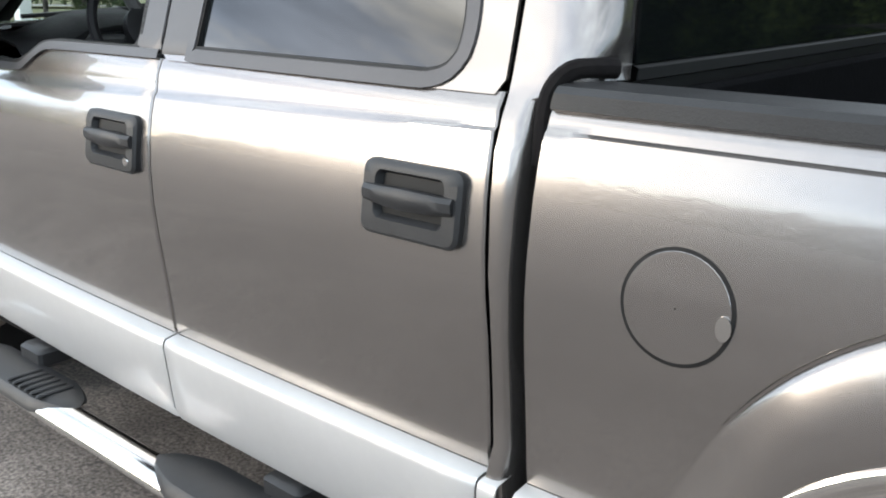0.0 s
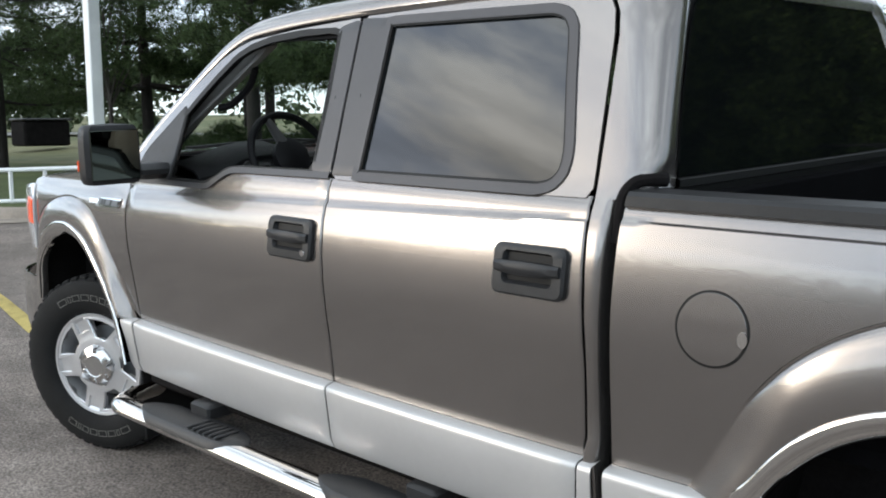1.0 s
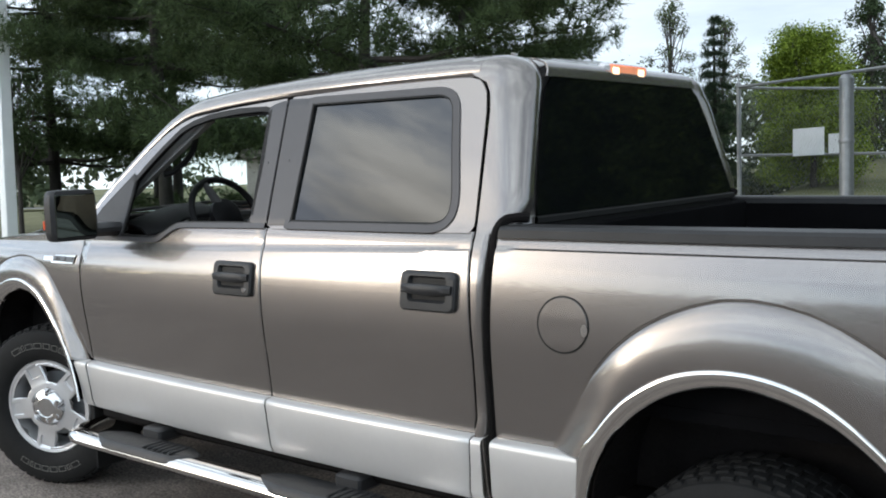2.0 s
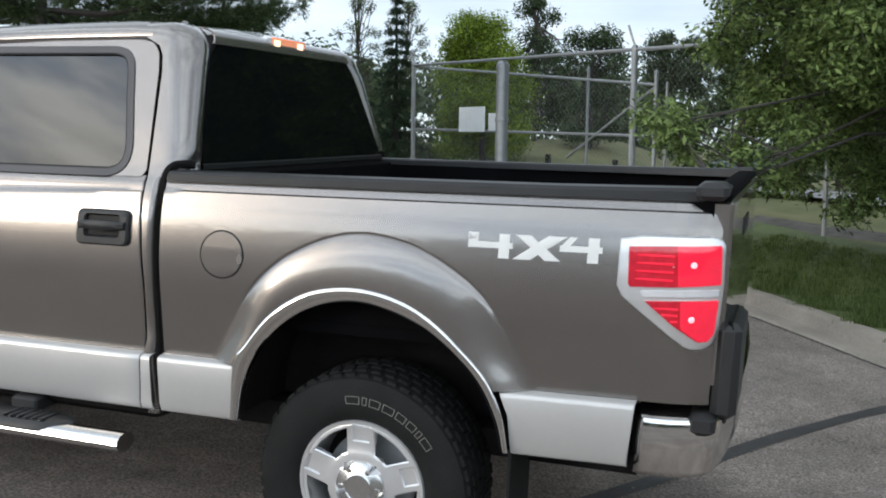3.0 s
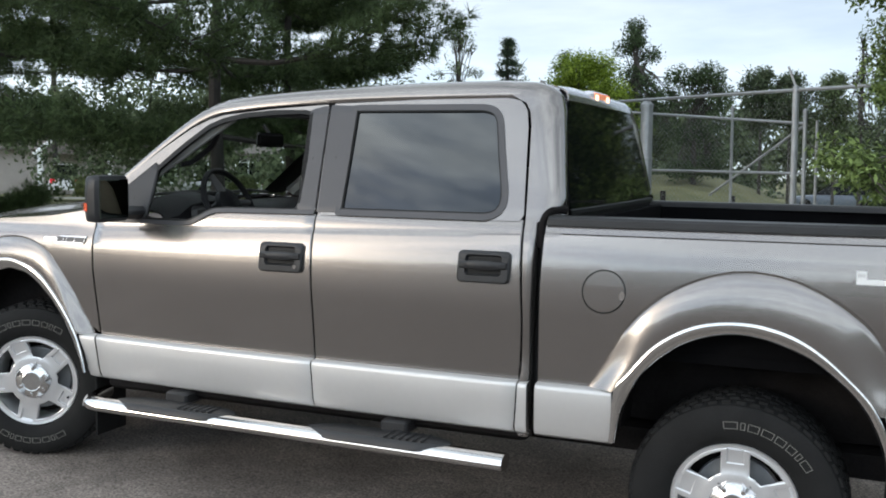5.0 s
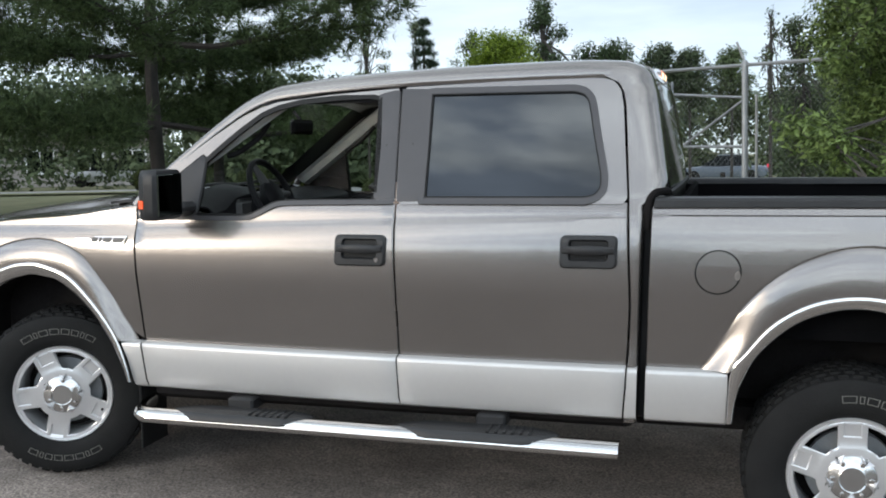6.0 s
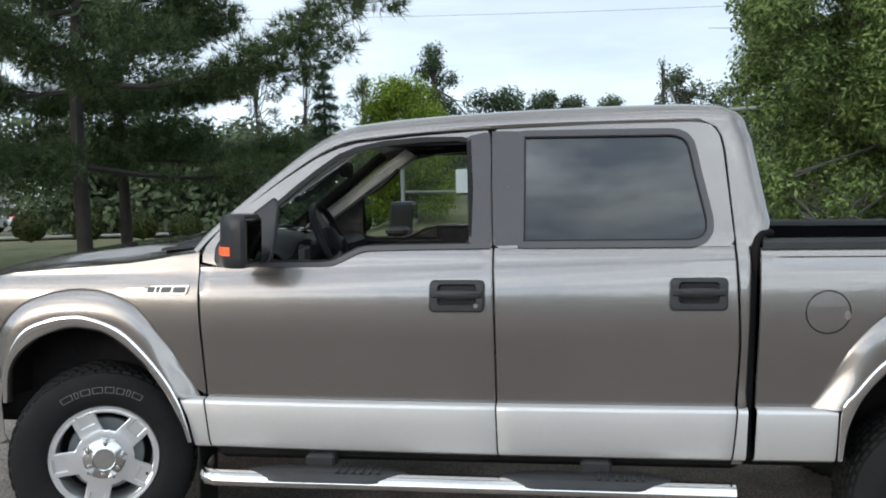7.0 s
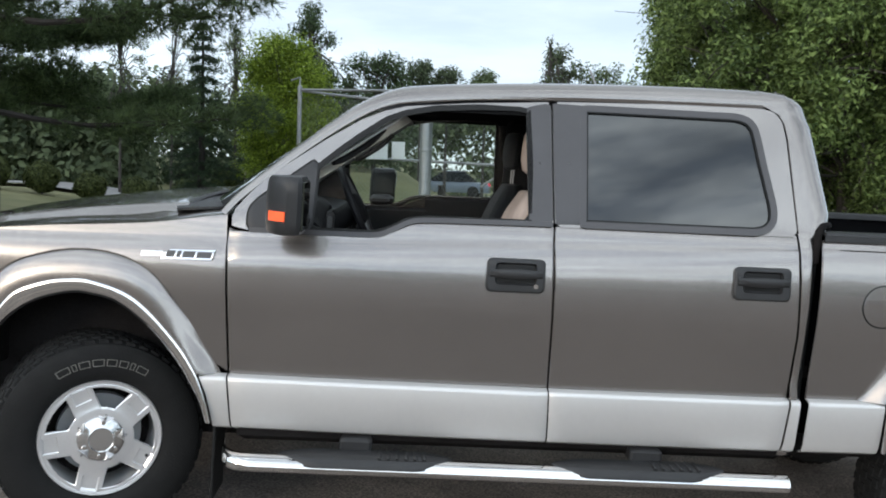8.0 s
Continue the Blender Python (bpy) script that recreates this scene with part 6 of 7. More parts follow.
while len(maple_clumps) < 1050:
    d = rng.normal(size=3)
    d /= np.linalg.norm(d)
    s = rng.random() ** 0.3
    px, py, pz = d[0] * 3.7 * s, d[1] * 3.3 * s, 3.5 + d[2] * 3.2 * s
    r = rng.uniform(0.20, 0.42)
    # the two sides towards the fence and the lot are cut back and the low skirt is ragged
    if pz < 0.6 + 0.7 * rng.random() or MX + px - 0.215 * (MY + py) < 2.25 - 0.25 * ease(1.6, 3.2, pz) + r + 0.25 * rng.random() or MX + px + 0.14 * (MY + py) < 4.54 + r + 0.2 * rng.random():
        continue
    maple_clumps.append((px, py, pz, r))
for k in range(16):
    # low branches that reach out over the kerb
    maple_clumps.append((rng.uniform(-3.15, -2.0), rng.uniform(-3.3, -2.2), rng.uniform(0.95, 1.7), rng.uniform(0.14, 0.27)))
broadleaf("maple_tree", MX, MY, 5.8, maple_clumps, 3700, 0.080, MAPLE, 11, "broad green maple with low hanging branches on the lawn", 0.17, 0.34, "maple tree", MBARK, 0.5, ground_z(MX, MY) + 0.12, leaf=(SLIM_V, SLIM_F))

pine_tree(-3.45, 6.42, 7.2, 2.75, 3, 68, 0.235)
pine_tree(-4.9, 10.4, 7.0, 2.0, 8, 54, 0.27)
pine_tree(-8.3, 6.9, 9.0, 2.3, 21, 50, 0.34)
pine_tree(-12.0, 9.5, 10.0, 2.8, 31, 30, 0.36)
pine_tree(-19.5, 7.2, 9.0, 2.8, 41, 26)
pine_tree(-15.5, 12.5, 10.0, 3.0, 51, 26, 0.36)
pine_tree(-11.3, 8.9, 5.0, 1.5, 61, 60, 0.06, "smaller dense dark pine")
pine_tree(-13.4, 8.0, 9.5, 3.0, 71, 30, 0.17)
pine_tree(-14.6, 5.6, 9.0, 2.4, 81, 30, 0.15)
broadleaf("young_tree", -12.2, 6.6, 3.4, clumps_for(0.9, 1.5, 3.2, 16, 4, 0.5, (0.2, 0.36)), 900, 0.09, OAK, 14, "young tree with a thin trunk on the lawn", 0.05, 0.5)
spruce_tree(-3.36, 17.05, 4.3, 1.15, 16)
broadleaf("lime_green_tree", -1.72, 18.3, 4.2, clumps_for(1.05, 0.9, 3.95, 110, 9, 0.30, (0.30, 0.5)), 3400, 0.062, LIME, 9, "rounded yellow-green ornamental tree", 0.07, 0.35, "tree", None, 0.45)
broadleaf("tall_tree", -1.73, 22.95, 5.7, clumps_for(1.25, 1.6, 5.55, 66, 10, 0.80, (0.18, 0.36)), 2600, 0.075, OAK, 10, "tall open-crowned tree against the sky", 0.07, 0.75)
broadleaf("round_tree", 0.1, 21.6, 4.4, clumps_for(1.0, 1.4, 4.3, 56, 12, 0.5, (0.18, 0.38)), 2600, 0.075, OAK, 12, "small round-topped dark tree", 0.06, 0.6)
for i, (x, y, h) in enumerate([(-6.6, 22.0, 5.4), (-5.4, 22.6, 4.9), (-3.8, 23.2, 4.7)]):
    broadleaf("birch_tree", x, y, h, clumps_for(0.75, h * 0.40, h * 1.04, 42, 60 + i, 0.75, (0.13, 0.26)), 1900, 0.065, BIRCH, 70 + i, "slender birch with sparse leaves", 0.035, 0.8)
broadleaf("dead_tree", 4.03, 17.0, 4.5, clumps_for(0.28, 2.1, 4.4, 24, 80, 0.6, (0.08, 0.2)), 1100, 0.065, BIRCH, 80, "thin half-bare tree against the sky", 0.035, 0.9)
for i, (x, y, h, w) in enumerate([(4.9, 20.5, 4.9, 0.8), (6.0, 21.0, 4.6, 1.1), (7.4, 21.5, 4.6, 1.2), (9.0, 22, 4.8, 1.2), (2.1, 26.0, 4.7, 0.8), (3.3, 26.5, 4.8, 0.7), (1.3, 26.0, 4.9, 0.7)]):
    broadleaf("far_tree", x, y, h, clumps_for(w, h * (0.22 if i < 4 else 0.62), h * 0.95, 52, 90 + i, 0.6, (0.14, 0.36)), 2000, 0.08, BIRCH if i % 2 else WOODS, 100 + i, "distant leafy tree behind the fence", 0.045, 0.7)

# far wood line behind the fence
rng = np.random.default_rng(77)
P, N = [], []
for k in range(1000):
    x = rng.uniform(-34, 30)
    y = 31 + rng.uniform(0, 5)
    if 0.6 < x < 4.8:
        x += 5.0
    top = 4.5 - 0.02 * x + 0.8 * noise.noise((x * 0.35, 1.0, 0)) + 0.5 * noise.noise((x * 1.3, 4.0, 0)) + (1.2 if x < -12 else 0)
    z = ground_z(x, y) + rng.random() ** 0.7 * (top - ground_z(x, y))
    n = 60
    d = rng.normal(size=(n, 3))
    P.append(np.array([x, y, z]) + d * np.array([0.42, 0.42, 0.34]))
    N.append(d + np.array([0, -0.3, 0.5]))
# undergrowth behind the shrubs
for k in range(240):
    x, y = rng.uniform(-14.5, -7.2), rng.uniform(24, 28)
    z = ground_z(x, y) + rng.random() * (2.9 + 0.9 * noise.noise((x * 0.5, 5.0, 0)))
    d = rng.normal(size=(60, 3))
    P.append(np.array([x, y, z]) + d * np.array([0.36, 0.36, 0.26]))
    N.append(d + np.array([0, -0.3, 0.5]))
# a second row beyond the parked cars
for k in range(260):
    x, y = rng.uniform(-9, 15), 58 + rng.uniform(0, 4)
    z = ground_z(x, y) + rng.random() ** 0.8 * (5.0 + 0.9 * noise.noise((x * 0.4, 7.0, 0)))
    d = rng.normal(size=(60, 3))
    P.append(np.array([x, y, z]) + d * np.array([0.6, 0.5, 0.45]))
    N.append(d + np.array([0, -0.3, 0.5]))
# a dark belt of trees behind the camera and beyond the truck's tail
for k in range(900):
    if k < 600:
        x, y, z = rng.uniform(-60, 60), rng.uniform(-44, -36), rng.random() * 3.4 - 0.3
    else:
        x, y, z = rng.uniform(42, 50), rng.uniform(-40, 14), rng.random() * 4.0
    z *= 0.8 + 0.3 * noise.noise((x * 0.12, y * 0.12, 2.0))
    d = rng.normal(size=(40, 3))
    P.append(np.array([x, y, z]) + d * np.array([1.3, 1.3, 0.9]))
    N.append(d + np.array([0, 0.3, 0.5]))
# a belt beyond the street on the truck's front side
for k in range(420):
    x, y = rng.uniform(-52, -40), rng.uniform(-24, 34)
    z = ground_z(x, y) + rng.random() ** 0.8 * (4.4 + 1.4 * noise.noise((y * 0.25, 9.0, 0)))
    d = rng.normal(size=(50, 3))
    P.append(np.array([x, y, z]) + d * np.array([0.9, 0.8, 0.55]))
    N.append(d + np.array([0.3, 0, 0.5]))
v, f = scatter(LEAF_V, LEAF_F, np.concatenate(P), np.concatenate(N), np.concatenate([rng.uniform(0.18, 0.34, 1000 * 60), rng.uniform(0.20, 0.36, 240 * 60), rng.uniform(0.3, 0.5, 260 * 60), rng.uniform(0.7, 1.3, 900 * 40), rng.uniform(0.35, 0.6, 420 * 50)]), None, rng)
woods = quick("far_woods", v, f, WOODS, None, kind="stuff")
tagged(woods, "distant line of mixed green trees", "woods")


def shrub(x, y, r, h, seed):
    rng = np.random.default_rng(seed)
    t = tree_base("round_shrub", x, y, "rounded clipped green shrub", "shrub")
    n = 5200
    d = rng.normal(size=(n, 3))
    d /= np.linalg.norm(d, axis=1, keepdims=True)
    rad = (0.78 + 0.24 * rng.random(n)) * (1 + 0.07 * np.sin(d[:, 0] * 6 + seed) + 0.06 * np.cos(d[:, 1] * 7 - d[:, 2] * 5))
    p = d * rad[:, None] * np.array([r, r, h * 0.52]) + np.array([0, 0, h * 0.5])
    v, f = scatter(LEAF_V, LEAF_F, p[p[:, 2] > 0], (d + rng.normal(0, 0.5, (n, 3)))[p[:, 2] > 0], rng.uniform(0.05, 0.085, int((p[:, 2] > 0).sum())), None, rng)
    quick("leaves", v, f, HEDGE, t, kind="stuff")
    link("stems", *join(*[limb([(0, 0, -0.05), (0.35 * r * math.cos(a), 0.35 * r * math.sin(a), h * 0.6)], 0.02, 0.008, 5) for a in (0, 1.3, 2.5, 3.9, 5.2)]), MBARK, t)
    t["group"] = "row of round shrubs"


for i, (x, y, r, h) in enumerate([(-9.3, 17.4, 0.52, 0.95), (-8.1, 17.8, 0.55, 0.95), (-7.1, 18.0, 0.53, 1.00), (-6.1, 18.2, 0.48, 0.92), (-5.05, 18.3, 0.55, 1.0), (-4.0, 18.5, 0.55, 0.92), (-3.1, 18.7, 0.55, 0.9), (-21.6, 23.6, 1.0, 1.25), (-10.5, 17.0, 0.55, 1.0)]):
    shrub(x, y, r * 0.70, h * 0.68, 200 + i)

# grass blades on the near lawn, and grit on the asphalt
rng = np.random.default_rng(404)
BLADE_V = [(-0.08, 0, 0), (0.08, 0, 0), (0.05, 0.25, 1.0), (0.18, 0.1, 0), (0.30, 0.05, 0), (0.35, -0.2, 0.8), (-0.25, -0.1, 0), (-0.12, -0.12, 0), (-0.3, 0.15, 0.9)]
BLADE_F = [(0, 1, 2), (3, 4, 5), (6, 7, 8)]
P = []
near_edge = [(x, y) for x, y in EDGE if 3.6 < x < 13]
for k in range(26000):
    x, y = near_edge[rng.integers(len(near_edge))]
    d = 0.36 + 4.2 * rng.random() ** 1.3
    x += rng.normal(0, 0.12) + d * 0.1
    P.append((x, y + d, ground_z(x, y + d) + 0.10 + 0.05 * min(1, d / 3) - 0.01))
P = np.array(P)
v, f = scatter(BLADE_V, BLADE_F, P, np.array([0, 0, 1.0]) + rng.normal(0, 0.12, (len(P), 3)), rng.uniform(0.04, 0.10, len(P)), None, rng)
tagged(quick("grass", v, f, BLADES, None, kind="stuff"), "short uneven green grass on the lawn", "grass")
GRIT_V = [(0.5, 0, 0.1), (0, 0.45, 0.05), (-0.5, 0.1, 0.1), (-0.1, -0.5, 0.05), (0.05, 0, 0.45)]
GRIT_F = [(0, 1, 4), (1, 2, 4), (2, 3, 4), (3, 0, 4)]
n = 900
P = np.stack([rng.uniform(-3, 9, n), rng.uniform(-3.4, 6.0, n), np.full(n, 0.001)], 1)
v, f = scatter(GRIT_V, GRIT_F, P, np.array([0, 0, 1.0]) + rng.normal(0, 0.02, (n, 3)), 0.005 + 0.018 * rng.random(n) ** 3, None, rng)
tagged(quick("grit", v, f, CONCRETE, None, kind="stuff"), "loose grit and pebbles on the asphalt", "grit")

# ---- fence ----
def lattice(ln, low0, low1, top0, top1, at, step=0.075, radius=0.0008):
    """Woven wire on a panel whose lower and upper edges run from one end's heights to the other's."""
    wires = []
    h = max(top0 - low0, top1 - low1)
    for sign in (1, -1):
        s = -h
        while s < ln + h:
            pts = []
            for k in range(25):
                v = k / 24 * h
                u = s + sign * v
                if 0 <= u <= ln:
                    f = u / ln
                    z = low0 + (low1 - low0) * f + v
                    if z <= top0 + (top1 - top0) * f:
                        pts.append(at(u, z))
            if len(pts) > 1:
                wires.append(tube([pts[0], pts[-1]], radius, 3, False))
            s += step
    return join(*wires)


class Line:
    """A straight run of fence from a to b; at(s, z) is a point s metres along it, beside its base."""

    def __init__(self, a, b):
        self.a, self.b = Vector((*a, 0)), Vector((*b, 0))
        self.way = (self.b - self.a).normalized()
        self.length = (self.b - self.a).length
        self.base = ground_z(*a)

    def at(self, s, z):
        p = self.way * s
        return (p.x, p.y, z - self.base)

    def ground(self, s):
        p = self.a + self.way * s
        return ground_z(p.x, p.y)


def run_of(name, label, a, b):
    line = Line(a, b)
    t = tagged(new(name), label, "fence")
    t.location = (a[0], a[1], line.base)
    return line, t


def post(line, t, s, top, r=0.033):
    ob = link("post", *tube([line.at(s, line.ground(s) - 0.15), line.at(s, top - 0.02)], r, 10), STEEL, t, "galvanised post")
    link("post_cap", *lathe_up([(0.0005, top + r * 0.8), (r * 0.7, top + r * 0.5), (r * 1.12, top - 0.01), (r * 1.12, top - 0.05)], 12, line.at(s, 0)), STEEL, ob)


def lathe_up(profile, steps, foot):
    """Turn (radius, height) pairs about an upright line."""
    rows = [[(foot[0] + r * math.cos(a), foot[1] + r * math.sin(a), foot[2] + z) for a in [2 * math.pi * k / steps for k in range(steps)]] for r, z in profile]
    return sheet(rows, True)


CORNER, FAR_END, TALL = (-0.56, 11.10), (3.41, 9.26), (3.39, 7.66)
# the run that comes towards the lot: tall posts, one top rail, a thick gate post and barbed-wire arms
line, t = run_of("chain_link_fence", "tall galvanised chain-link fence with barbed-wire arms", CORNER, TALL)
link("rail", *tube([line.at(0, 2.81), line.at(line.length, 2.59)], 0.021, 8), STEEL, t, "top rail")
post(line, t, 0.0, 2.86)
post(line, t, line.length, 2.62, 0.036)
link("barb_arm", *tube([line.at(line.length, 2.62), line.at(line.length - 0.12, 2.86)], 0.013, 6), STEEL, t, "angled barbed-wire arm")
link("barb_arm", *tube([line.at(0, 2.86), line.at(0, 3.0), line.at(-0.2, 2.96)], 0.013, 6), STEEL, t, "bent barbed-wire arm")
link("wire_mesh", *lattice(line.length, line.base + 0.05, line.ground(line.length) + 0.05, 2.79, 2.57, line.at), WIRE, t, "woven chain-link wire", smooth=False)
line, t = run_of("chain_link_fence", "galvanised chain-link fence running behind the maple", TALL, (4.37, 6.80))
link("rail", *tube([line.at(0, 2.59), line.at(line.length, 2.53)], 0.021, 8), STEEL, t, "top rail")
link("wire_mesh", *lattice(line.length, line.base + 0.05, line.ground(line.length) + 0.05, 2.57, 2.51, line.at), WIRE, t, "woven chain-link wire", smooth=False)
# the gate run behind it, with two rails, thin posts and a long brace
line, t = run_of("chain_link_gate", "galvanised chain-link gate with two rails and a diagonal brace", CORNER, FAR_END)
link("rail", *tube([line.at(0.06, 2.79), line.at(line.length, 2.33)], 0.019, 8), STEEL, t, "upper rail")
link("rail", *tube([line.at(0.06, 1.83), line.at(line.length, 1.70)], 0.019, 8), STEEL, t, "lower rail")
post(line, t, 3.34, 2.60, 0.020)
post(line, t, line.length, 2.50, 0.026)
link("post", *tube([line.at(line.length + 0.16, line.ground(line.length) - 0.1), line.at(line.length + 0.16, 2.36)], 0.018, 8), STEEL, t, "thin stile")
link("brace", *tube([line.at(line.length - 0.02, 2.30), line.at(line.length - 1.36, 1.42)], 0.017, 8), STEEL, t, "long diagonal brace")
link("wire_mesh", *lattice(line.length, 1.25, 1.05, 2.78, 2.32, line.at), WIRE, t, "woven chain-link wire", smooth=False)


def on_line(name, s0, s1, z0, z1, label):
    """A thin sign panel hung on the front of the gate run."""
    off = Vector((line.way.y, -line.way.x, 0)) * 0.03
    rows = []
    for z in (z0, z1):
        p, q = line.a + line.way * s0 + off, line.a + line.way * s1 + off
        rows.append([(p.x, p.y, z), (q.x, q.y, z)])
    return tagged(link(name, *sheet(rows), SIGNWHITE, smooth=False, solid=0.006), label, "sign")


on_line("fence_sign", 1.02, 1.54, 1.78, 2.14, "blank white square sign on the fence")
on_line("fence_sign", 1.61, 1.82, 1.79, 2.04, "small white sign beside the larger one on the fence")
gp = tagged(new("gate_post"), "thick galvanised gate post with a domed cap", "post")
gp.location = (1.38, 9.42, ground_z(1.38, 9.42))
link("shaft", *tube([(0, 0, -0.2), (0, 0, 2.28)], 0.082, 16), STEEL, gp)
link("cap", *lathe_up([(0.0005, 2.345), (0.05, 2.33), (0.088, 2.285), (0.088, 2.24)], 16, (0, 0, 0)), STEEL, gp)
link("hinge_band", *lathe_up([(0.088, 1.53), (0.092, 1.54), (0.092, 1.57), (0.088, 1.58)], 16, (0, 0, 0)), STEEL, gp)
for x, y in ((0.35, 16.2), (1.75, 16.0), (3.1, 15.8)):
    st = tagged(link("short_post", *box(-0.05, 0.05, -0.05, 0.05, -0.1, 0.42, 0.01), BARK), "short dark wooden post in the grass", "post")
    st.location = (x, y, ground_z(x, y))
sp = tagged(link("sapling_stake", *tube([(0, 0, -0.1), (0, 0, 1.35)], 0.035, 8), STEEL), "thin grey stake by the lawn", "stake")
sp.location = (5.5, 11.8, ground_z(5.5, 11.8))

# ---- left side: light pole, low rail, road sign, utility box ----
lp = tagged(new("light_pole"), "white square light pole on a concrete base", "light pole")
lp.location = (-9.6, 5.0, ground_z(-9.6, 5.0))
link("pole", *box(-0.09, 0.09, -0.09, 0.09, 0.3, 7.5, 0.012), WHITEPAINT, lp, "white painted pole")
link("pole_base", *tube([(0, 0, -0.2), (0, 0, 0.32)], 0.26, 18), CONCRETE, lp, "round concrete base")
link("hand_hole", *box(-0.03, 0.03, -0.096, -0.088, 2.9, 3.05, 0.003), STEEL, lp, "small cover plate")

rl = tagged(new("low_railing"), "low white pipe railing beside the kerb", "railing")
RA, RB = Vector((-10.8, 1.5, 0)), Vector((-7.6, 4.2, 0))
rl.location = (RA.x, RA.y, ground_z(RA.x, RA.y))
d = RB - RA
rz = lambda s: ground_z(RA.x + d.x * s, RA.y + d.y * s) - ground_z(RA.x, RA.y)
for h in (0.14, 0.55):
    link("rail", *tube([(d.x * s, d.y * s, rz(s) + h) for s in (-0.6, 0, 0.5, 1.0)], 0.028, 8), WHITEPAINT, rl, "white pipe rail")
for k in range(-5, 10):
    s = k / 9
    link("baluster", *box(d.x * s - 0.022, d.x * s + 0.022, d.y * s - 0.022, d.y * s + 0.022, rz(s) - 0.05, rz(s) + 0.56, 0.004), WHITEPAINT, rl)

rs = tagged(new("road_sign"), "red and pale blue sign on a post across the street", "sign")
rs.location = (-26.0, 9.3, ground_z(-26.0, 9.3))
link("sign_post", *tube([(0, 0, 0), (0, 0, 2.6)], 0.06, 8), STEEL, rs)
link("upper_panel", *box(-0.05, 0.05, -0.42, 0.42, 3.0, 3.65, 0.01), SIGNRED, rs, "red upper panel")
link("lower_panel", *box(-0.05, 0.05, -0.42, 0.42, 2.1, 2.98, 0.01), SIGNWHITE, rs, "pale lower panel")
tk = tagged(new("dark_container"), "dark refuse container across the street", "container")
tk.location = (-25.0, 11.0, ground_z(-25.0, 11.0))
link("container_body", *box(-0.5, 0.5, -0.7, 0.7, 0.1, 0.85, 0.05), WELL, tk)
link("container_lid", *box(-0.54, 0.54, -0.74, 0.74, 0.85, 0.93, 0.03), BLACK, tk)


# ---- far cars ----
def car(x, y, turn, length, height, paint, label, van=False):
    t = tagged(new("parked_car"), label, "car")
    t.location, t.rotation_euler = (x, y, ground_z(x, y)), (0, 0, radians(turn))
    L, W = length / 2, 0.9
    rows = []
    belt = 0.95 if van else 0.86
    shape = [(-L, 0.55), (-L + 0.04, 0.78), (-L + 0.25, belt - 0.02), (-L * 0.45, belt), (L * 0.5, belt), (L - 0.3, belt - 0.08), (L - 0.03, 0.72), (L, 0.5)]
    for px, pz in shape:
        rows.append([(px, W * s * k, z) for s, k, z in ((-1, 0.95, 0.28), (-1, 1.0, 0.5), (-1, 0.97, pz - 0.05), (-1, 0.85, pz), (0, 0, pz + 0.02), (1, 0.85, pz), (1, 0.97, pz - 0.05), (1, 1.0, 0.5), (1, 0.95, 0.28))])
    g = sheet(rows)
    link("body", g[0], g[1] + [tuple(range(9)), tuple(range(len(g[0]) - 1, len(g[0]) - 10, -1))], paint, t, "painted car body")
    a, b, c, e = (-L + 0.05, -L + 0.25, L * 0.15, L * 0.62) if van else (-L * 0.72, -L * 0.40, L * 0.12, L * 0.5)
    rows = [[(px, W * s, z) for s, z in ((-0.9, belt - 0.02), (-0.72, height - 0.06), (0, height - 0.04), (0.72, height - 0.06), (0.9, belt - 0.02))] for px in (b, (b + c) / 2, c)]
    low0, low1 = [(a, W * s * 0.95, belt - 0.02) for s in (-0.9, -0.72, 0, 0.72, 0.9)], [(e, W * s * 0.95, belt - 0.02) for s in (-0.9, -0.72, 0, 0.72, 0.9)]
    link("glasshouse", *sheet([low0] + rows + [low1]), BACKGLASS, t, "dark car windows", smooth=False)
    link("roof", *sheet([[(px, W * s * 0.75, height - 0.05 + 0.05 * (1 - s * s)) for s in (-1, -0.5, 0, 0.5, 1)] for px in (b - 0.03, (b + c) / 2, c + 0.03)]), paint, t, "painted roof", solid=0.03)
    for px in (-L * 0.62, L * 0.64):
        for s in (-1, 1):
            link("car_wheel", *tube([(px, s * (W - 0.16), 0.32), (px, s * (W + 0.01), 0.32)], 0.32, 18), RUBBER, t, "dark car wheel")
    for s in (-0.65, 0.65):
        link("headlamp", *box(L - 0.06, L + 0.01, s - 0.16, s + 0.16, 0.62, 0.74, 0.02), CLEARLENS, t, "clear headlamp")
        link("tail_lamp", *box(-L - 0.01, -L + 0.06, s - 0.13, s + 0.13, 0.66, 0.92, 0.02), RED, t, "red tail lamp")


car(-39.7, 40.3, 137, 4.8, 1.75, CARWHITE, "white minivan parked by the house", True)
car(-28.5, 41.0, 200, 4.5, 1.45, CARSILVER, "pale silver car on the street")
car(3.0, 50.0, 172, 4.6, 1.45, CARBLUE, "blue-grey sedan beyond the fence")

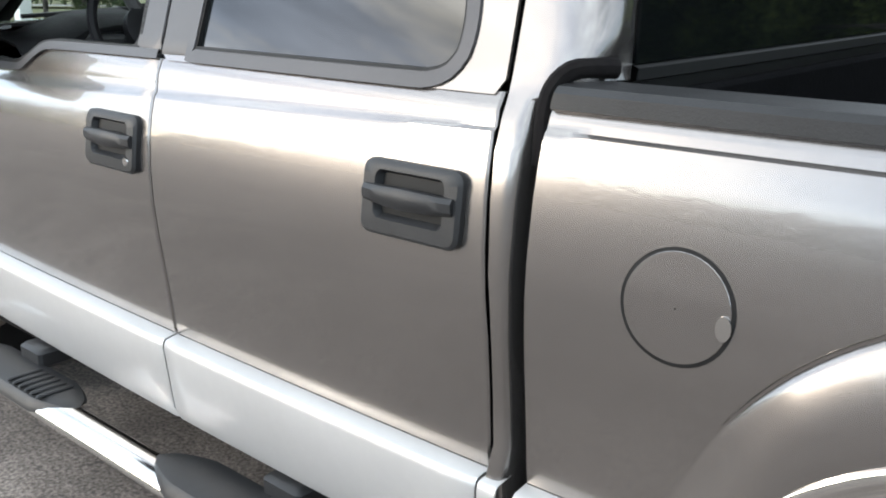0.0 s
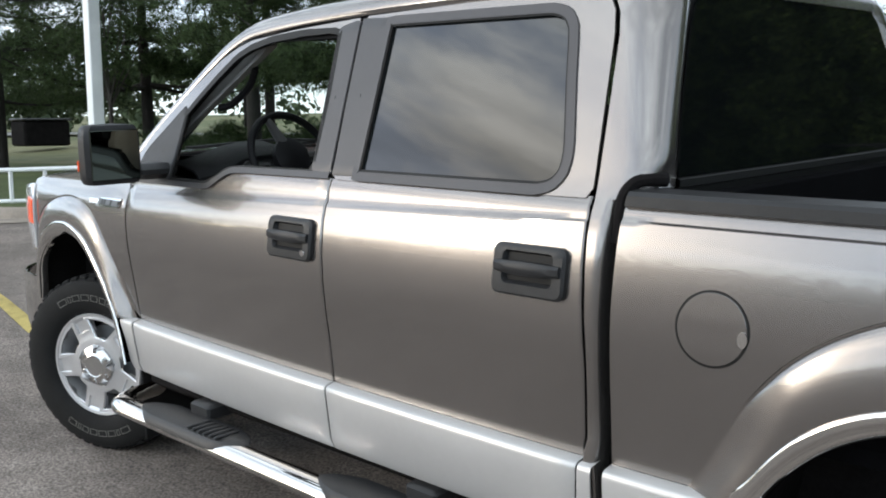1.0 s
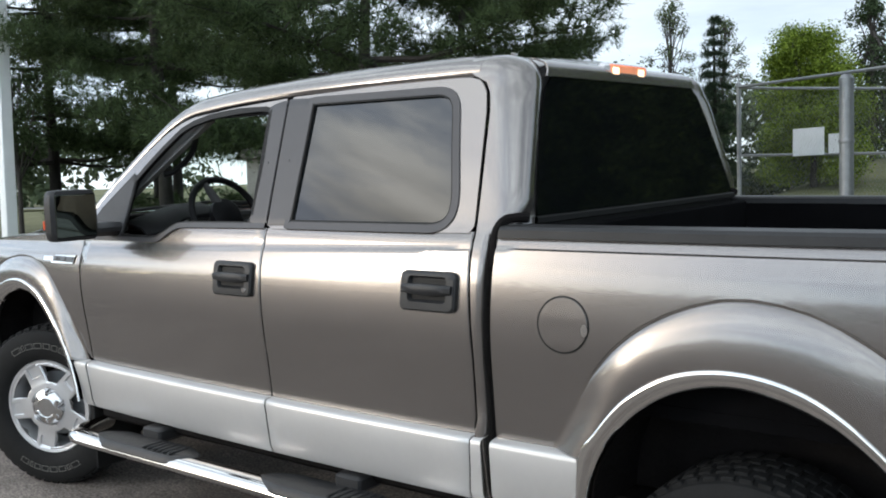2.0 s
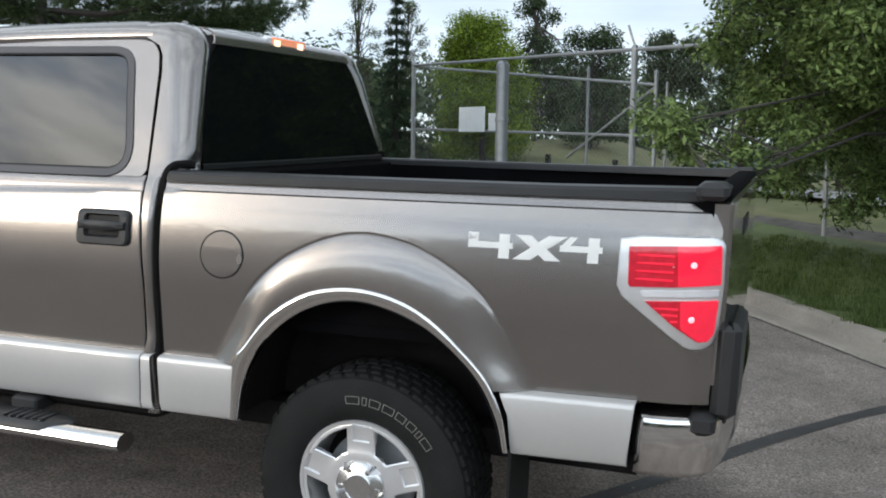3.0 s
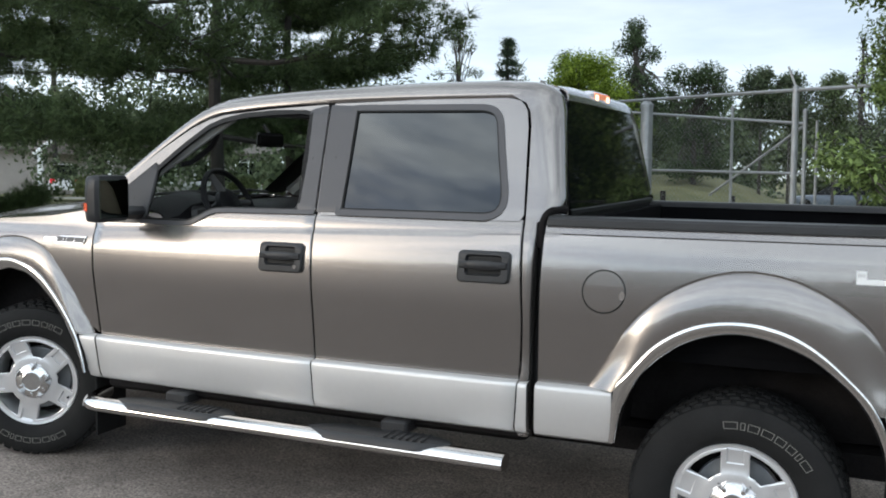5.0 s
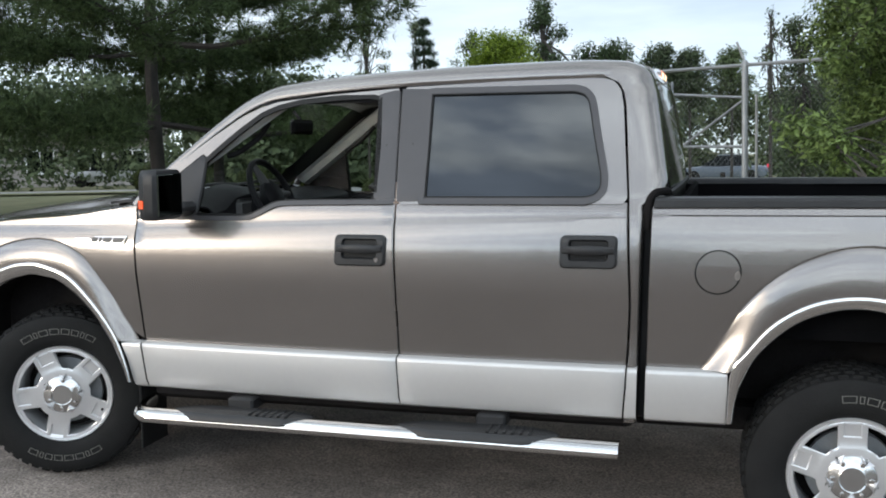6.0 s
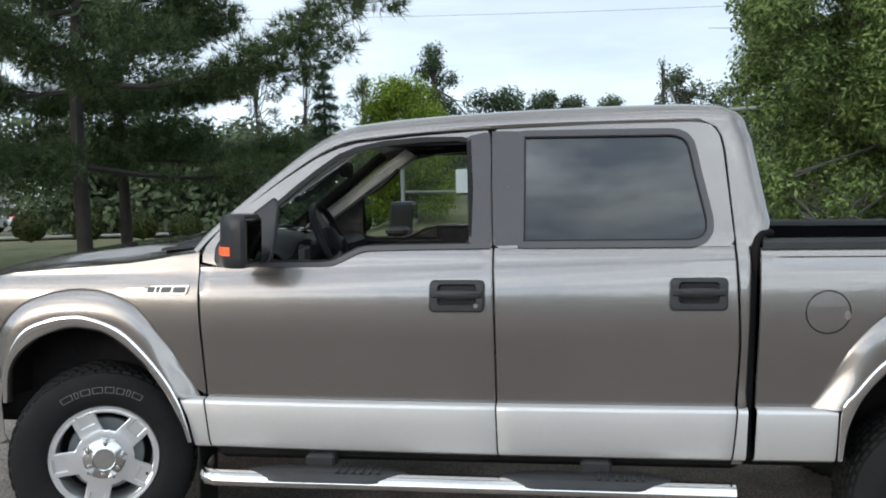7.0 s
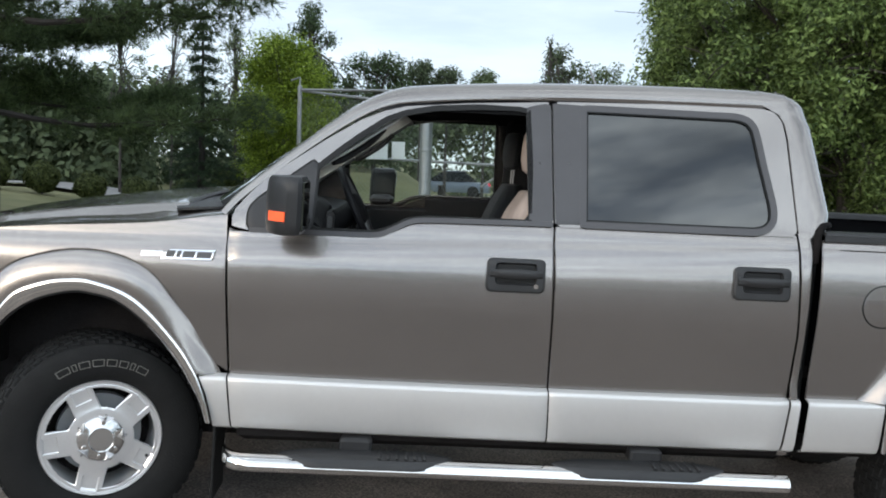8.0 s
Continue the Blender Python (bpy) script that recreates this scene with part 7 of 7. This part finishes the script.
# ---- house ----
hs = tagged(new("house"), "grey single-storey house with white gable trim", "house")
hs.location, hs.rotation_euler = (-43, 51, ground_z(-43, 51)), (0, 0, radians(38))
link("wall", *box(-9, 9, -4, 4, 0, 3.0), SIDING, hs, "grey siding wall", smooth=False)
link("roof", [(-9.6, -4.7, 2.9), (9.6, -4.7, 2.9), (9.6, 0, 5.6), (-9.6, 0, 5.6), (-9.6, 4.7, 2.9), (9.6, 4.7, 2.9)], [(0, 1, 2, 3), (3, 2, 5, 4)], ROOFING, hs, "brown shingle roof", smooth=False, solid=0.15)
link("gable", [(-6, -6.2, 2.6), (-1.5, -6.2, 2.6), (-3.75, -6.2, 4.4), (-6, -3, 2.6), (-1.5, -3, 2.6), (-3.75, -1, 4.4)], [(0, 1, 2), (0, 2, 5, 3), (1, 4, 5, 2)], ROOFING, hs, "porch gable", smooth=False, solid=0.1)
link("gable_trim", *join(tube([(-6.2, -6.3, 2.5), (-3.75, -6.3, 4.5)], 0.14, 6), tube([(-1.3, -6.3, 2.5), (-3.75, -6.3, 4.5)], 0.14, 6)), WHITEPAINT, hs, "white gable trim")
link("porch_post", *box(-6.0, -5.7, -6.2, -5.9, 0, 2.7), WHITEPAINT, hs, "white porch post", smooth=False)
link("porch_post", *box(-1.8, -1.5, -6.2, -5.9, 0, 2.7), WHITEPAINT, hs, "white porch post", smooth=False)
for wx in (1.5, 4.5, 7.2):
    w = link("window", *box(wx - 0.8, wx + 0.8, -4.06, -3.98, 0.9, 2.3), BACKGLASS, hs, "dark window with white frame", smooth=False)
    for ax, bx, az, bz in ((-0.9, -0.78, 0.8, 2.4), (0.78, 0.9, 0.8, 2.4), (-0.78, 0.78, 0.8, 0.92), (-0.78, 0.78, 2.28, 2.4), (-0.04, 0.04, 0.92, 2.28)):
        link("window_bar", *box(wx + ax, wx + bx, -4.10, -4.0, az, bz), WHITEPAINT, w, smooth=False)

# ---- overhead lines: two far poles and the wires between them ----
ow = tagged(new("power_line"), "thin overhead wires strung between wooden poles", "power line")
ow.location = (-40, 40, ground_z(-40, 40))
for px in (0, 84):
    link("utility_pole", *tube([(px, 0, -0.5), (px, 0, 13.5 - 1.8 * px / 84)], 0.15, 10), BARK, ow, "wooden utility pole")
    link("cross_arm", *box(px - 0.06, px + 0.06, -1.2, 1.2, 12.4 - 1.8 * px / 84, 12.6 - 1.8 * px / 84), BARK, ow, "wooden cross-arm", smooth=False)
for z, y in ((12.5, -1.1), (12.5, 1.1), (11.2, 0.2)):
    link("wire", *tube([(84 * k / 24, y, z - 1.0 * math.sin(math.pi * k / 24) - 1.8 * k / 24) for k in range(25)], 0.014, 4), WIRE, ow, "thin dark wire")
